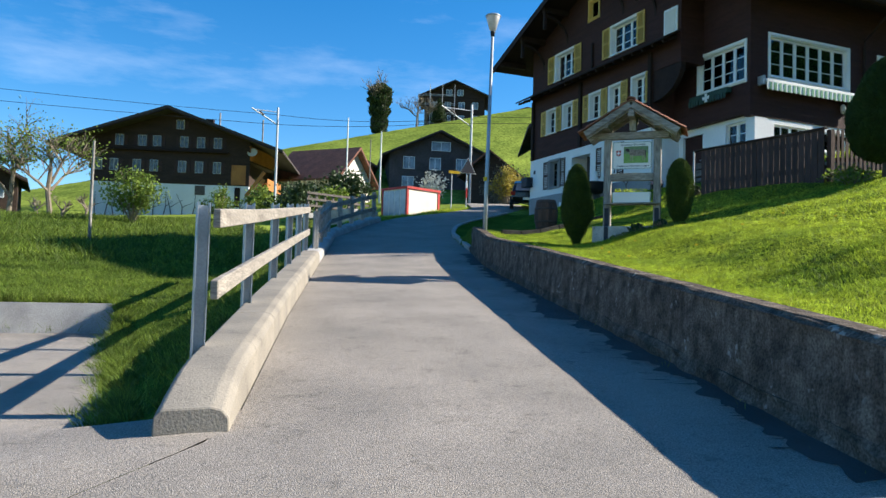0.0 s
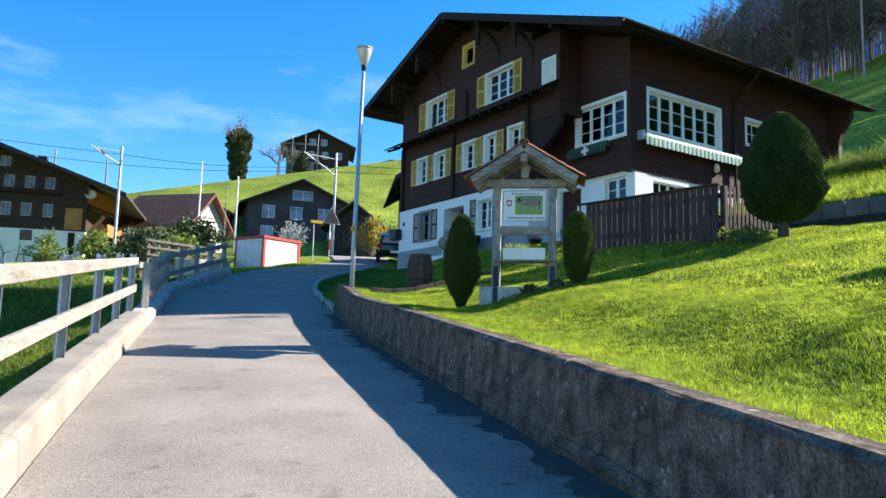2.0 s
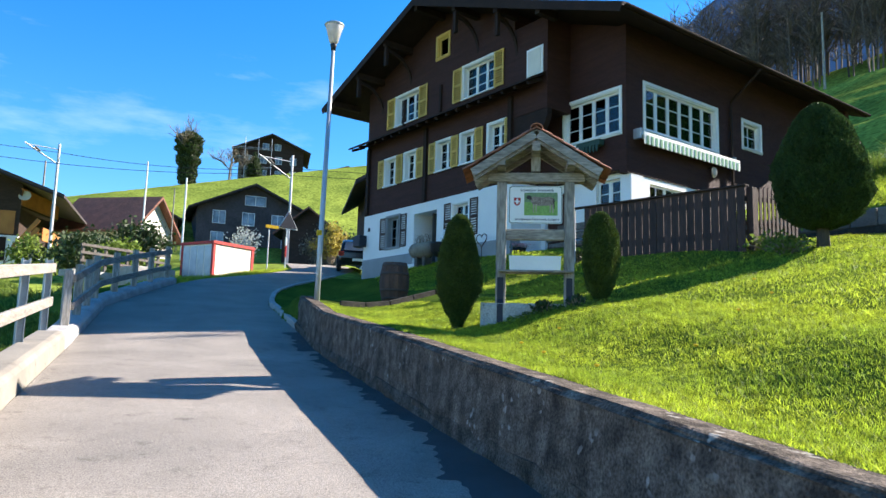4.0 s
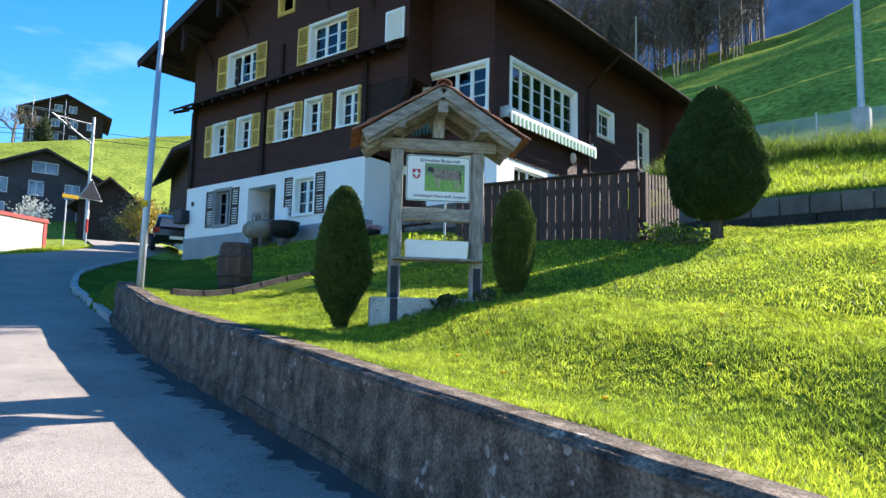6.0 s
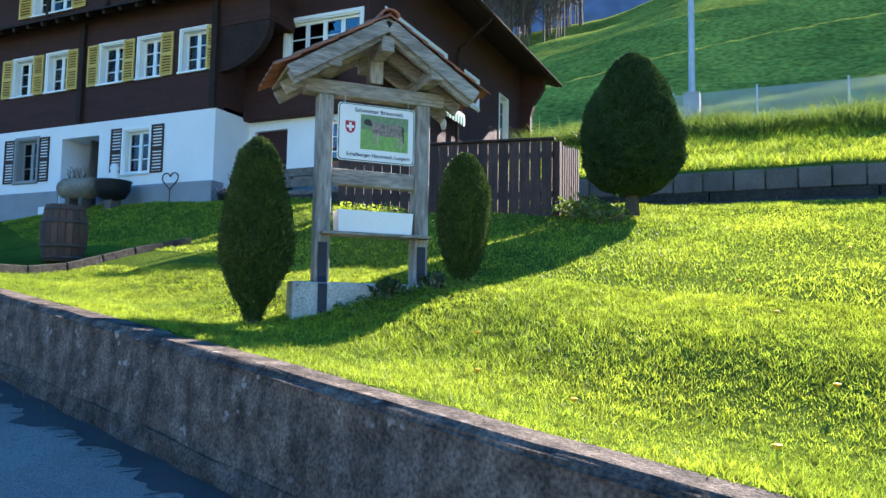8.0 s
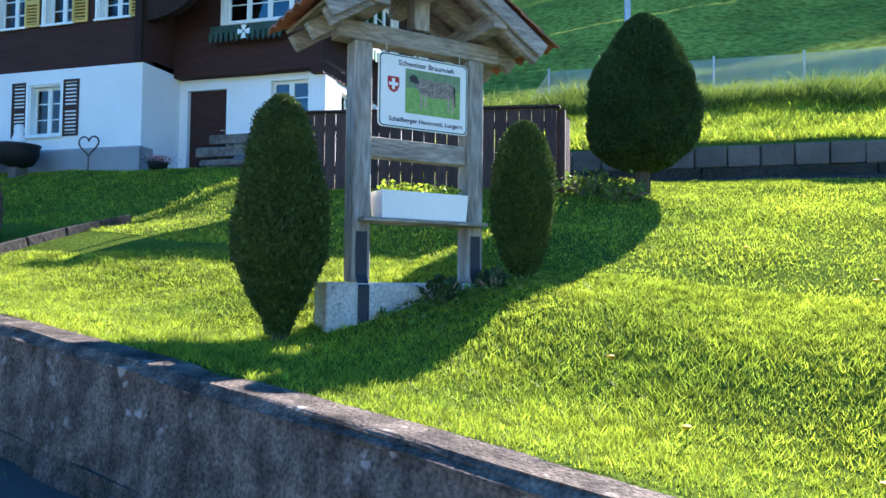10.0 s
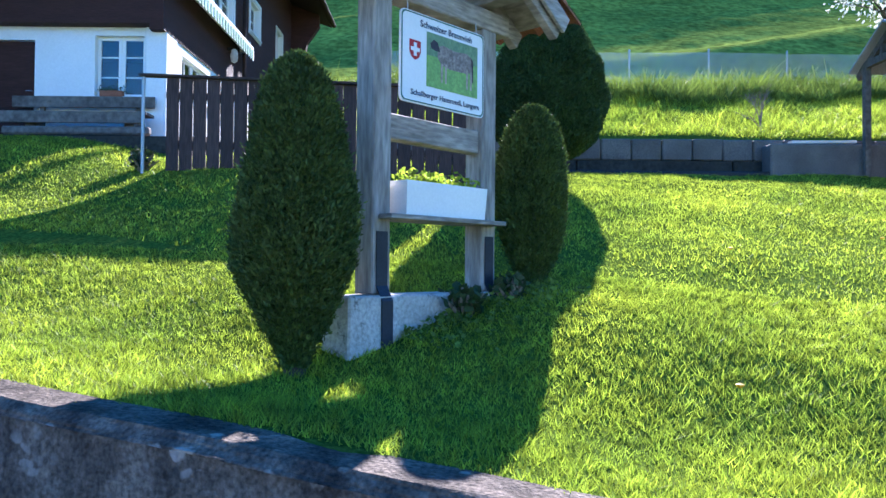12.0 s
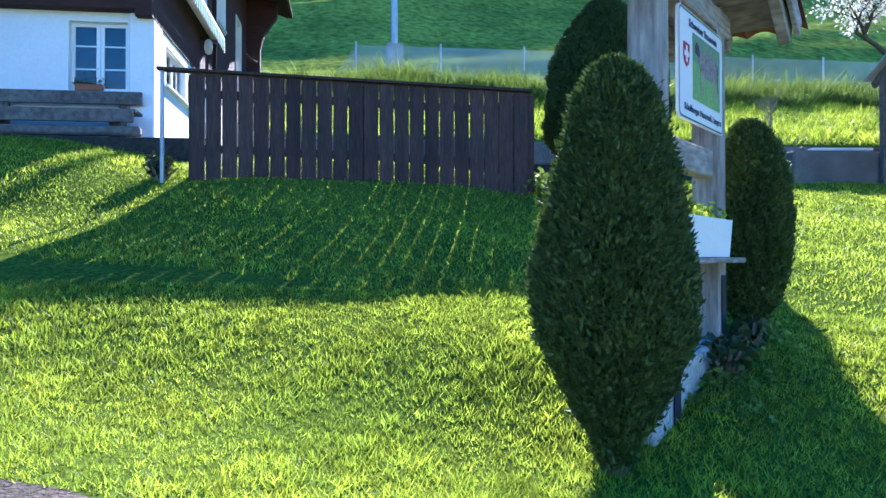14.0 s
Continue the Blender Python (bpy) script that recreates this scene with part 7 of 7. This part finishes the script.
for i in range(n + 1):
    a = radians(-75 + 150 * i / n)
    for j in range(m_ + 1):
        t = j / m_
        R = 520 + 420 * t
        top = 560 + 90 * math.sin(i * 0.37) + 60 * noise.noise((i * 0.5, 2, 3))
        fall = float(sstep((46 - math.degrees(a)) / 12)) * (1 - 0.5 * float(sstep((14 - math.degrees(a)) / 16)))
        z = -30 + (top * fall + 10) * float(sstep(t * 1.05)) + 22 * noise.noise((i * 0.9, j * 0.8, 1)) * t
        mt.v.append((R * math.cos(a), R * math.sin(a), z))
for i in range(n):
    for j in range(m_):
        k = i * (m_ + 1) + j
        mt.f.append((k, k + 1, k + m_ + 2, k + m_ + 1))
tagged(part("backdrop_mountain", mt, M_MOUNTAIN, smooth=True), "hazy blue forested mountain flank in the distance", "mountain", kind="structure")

# ---- grass ----
def grass(name, n, x0, x1, y0, y1, keep, hmin, hmax, width, label, seed, material=None):
    r = np.random.default_rng(seed)
    x, y = r.uniform(x0, x1, n), r.uniform(y0, y1, n)
    ok = keep(x, y)
    x, y = x[ok], y[ok]
    z = ground(x, y)
    cl = 0.5 + 0.5 * np.sin(x * 3.1 + 1.7 * np.sin(y * 2.3)) * np.sin(y * 2.7 + 1.3 * np.sin(x * 1.9))
    cl = 0.55 * cl + 0.45 * (0.5 + 0.5 * np.sin(x * 0.9 + y * 1.3) * np.sin(y * 0.8 - x * 0.5))
    tuft = np.sin(x * 17 + 2 * np.sin(y * 13)) * np.sin(y * 19 + 2 * np.sin(x * 11))
    h = (hmin + (hmax - hmin) * cl) * r.uniform(0.5, 1.25, len(x)) * (1 + 0.45 * tuft)
    a = r.uniform(0, 2 * np.pi, len(x))
    lean = r.normal(0, 0.75, (len(x), 2)) * h[:, None]
    w = width * r.uniform(0.6, 1.3, len(x))
    dx, dy = np.cos(a) * w, np.sin(a) * w
    b0 = np.stack([x - dx, y - dy, z - 0.01], -1)
    b1 = np.stack([x + dx, y + dy, z - 0.01], -1)
    t = np.stack([x + lean[:, 0], y + lean[:, 1], z + h], -1)
    v = np.stack([b0, b1, t], 1).reshape(-1, 3)
    ob = bulk(name, v, np.arange(len(v)).reshape(-1, 3), material or M_GRASS)
    return tagged(ob, label, "grass", kind="stuff")


def on_lawn(x, y):
    d = x - xr(y)
    wallside = np.where(y < 20.4, 0.36, 0.16)
    clear = ~((x > 17.25) & (y > 17.35)) & ~((x > 16.95) & (y > HY0 - 0.1)) & (x < 18.2)
    return (d > wallside) & clear & (y > 3.85)


grass("lawn_grass", 580000, 4.5, 11.5, 3.85, 19.5, lambda x, y: on_lawn(x, y) & (x < xr(y) + 4.0), 0.016, 0.05, 0.0045, "bright green uncut lawn grass above the wall", 101)
grass("lawn_grass", 420000, 7, 18.3, 3.0, 32, lambda x, y: on_lawn(x, y) & (x >= xr(y) + 3.6), 0.02, 0.055, 0.0075, "bright green uncut lawn grass before the chalet", 102)
grass("bank_grass", 110000, -9, 5.5, 6.5, 26, lambda x, y: (x < xl(y) - 0.52) & ((x > 0.14) | (y > 17.05)), 0.05, 0.13, 0.009, "lush green grass on the bank below the fence", 103, M_SHADEGRASS)
grass("terrace_grass", 90000, 18.95, 27, -4, 16.8, lambda x, y: x > 18.95, 0.06, 0.2, 0.012, "long bright grass on the terrace", 104)
grass("weed_bank", 60000, 23.2, 26.6, -4, 16.8, lambda x, y: np.abs(x - 24.9 - 0.5 * np.sin(y * 0.6)) < 1.0 + 0.35 * np.sin(y * 1.9), 0.22, 0.62, 0.02, "tall rough weeds in a strip along the terrace bank", 111, M_LEAF)
grass("verge_grass", 22000, 4.2, 8.4, 3.6, 17, lambda x, y: (x - xr(y) > -0.16) & (x - xr(y) < -0.05) & (np.sin(y * 5) + np.sin(y * 13.7) > 0.9), 0.03, 0.16, 0.005, "weeds growing at the foot of the wall", 105)
grass("bank_grass", 14000, -12, 0.14, 16.62, 17.0, lambda x, y: np.sin(x * 3) + np.sin(x * 7.7) > -1.2, 0.08, 0.3, 0.009, "long grass hanging over the low wall", 108, M_SHADEGRASS)
grass("bank_grass", 16000, -0.05, 0.42, 6.6, 16.7, lambda x, y: x > 0.05 + 0.08 * np.sin(y * 4) + 0.06 * np.sin(y * 9.1), 0.06, 0.2, 0.007, "ragged grass edge along the side lane", 109, M_SHADEGRASS)
rw_ = np.random.default_rng(61)
wu, wv_ = rw_.uniform(-0.4, 1.1, 650), 0.14 + rw_.exponential(0.16, 650)
wp = np.array([sp(a, b, 0) for a, b in zip(wu, wv_)])
wp[:, 2] = ground(wp[:, 0], wp[:, 1]) + rw_.uniform(0.01, 0.09, 650) * np.exp(-wv_)
tagged(leaves("weed_patch", wp, 0.024, M_LEAF, None, 0.5, 62, 0.55), "dark broad-leaved weeds round the sign's plinth", "weeds", kind="stuff")
grass("meadow_grass", 120000, -28, 7, 24, 60, lambda x, y: x < xl(y) - 3, 0.08, 0.34, 0.02, "rough tufted meadow grass below the farmhouse", 110, M_SHADEGRASS)
shrub("verge_bush", 5.25, 2.9, 0.6, 1.0, "leafy weed bush against the wall's lower end", 63, M_LEAF, 0.05, 900)
# unseen bush, added so that its shadow carries on the wall's across the road
shrub("verge_bush", 5.9, 1.9, 0.7, 1.25, "leafy bush added out of view to shade the road below the wall", 64, M_LEAF, 0.05, 900)
grass("verge_grass", 40000, 8.5, 17, 28, 37, lambda x, y: (x < xl(y) - 0.1) & (x > xl(y) - 2.4), 0.06, 0.16, 0.012, "green verge grass before the hut", 106)
grass("verge_grass", 9000, 4.5, 7.8, 2.95, 3.42, lambda x, y: (x - xr(y) > 0.1) & (np.sin(x * 5) + np.sin(x * 11.3 + y * 9) > 0.2), 0.04, 0.2, 0.006, "weeds at the foot of the wall's return", 107)
for x, y in ((7.55, 10.9), (8.2, 9.6), (7.9, 11.6), (9.4, 9.9), (8.9, 12.0), (10.6, 10.2), (9.9, 8.6), (11.6, 11.0), (7.2, 9.9), (12.4, 9.2)):
    e = thing("dandelion", (x, y, g(x, y)), "yellow dandelion flower in the lawn", "flower", "dandelions in the lawn")
    z = g(x, y)
    part("stalk", MB().tube([(x, y, z - 0.02), (x, y, z + 0.085)], 0.003, 4, False), M_LEAF, e)
    part("flower_head", MB().lathe([(0.004, 0.08), (0.022, 0.092), (0.024, 0.1), (0.004, 0.106)], 9, Matrix.Translation((x, y, z))), M_DANDELION, e)
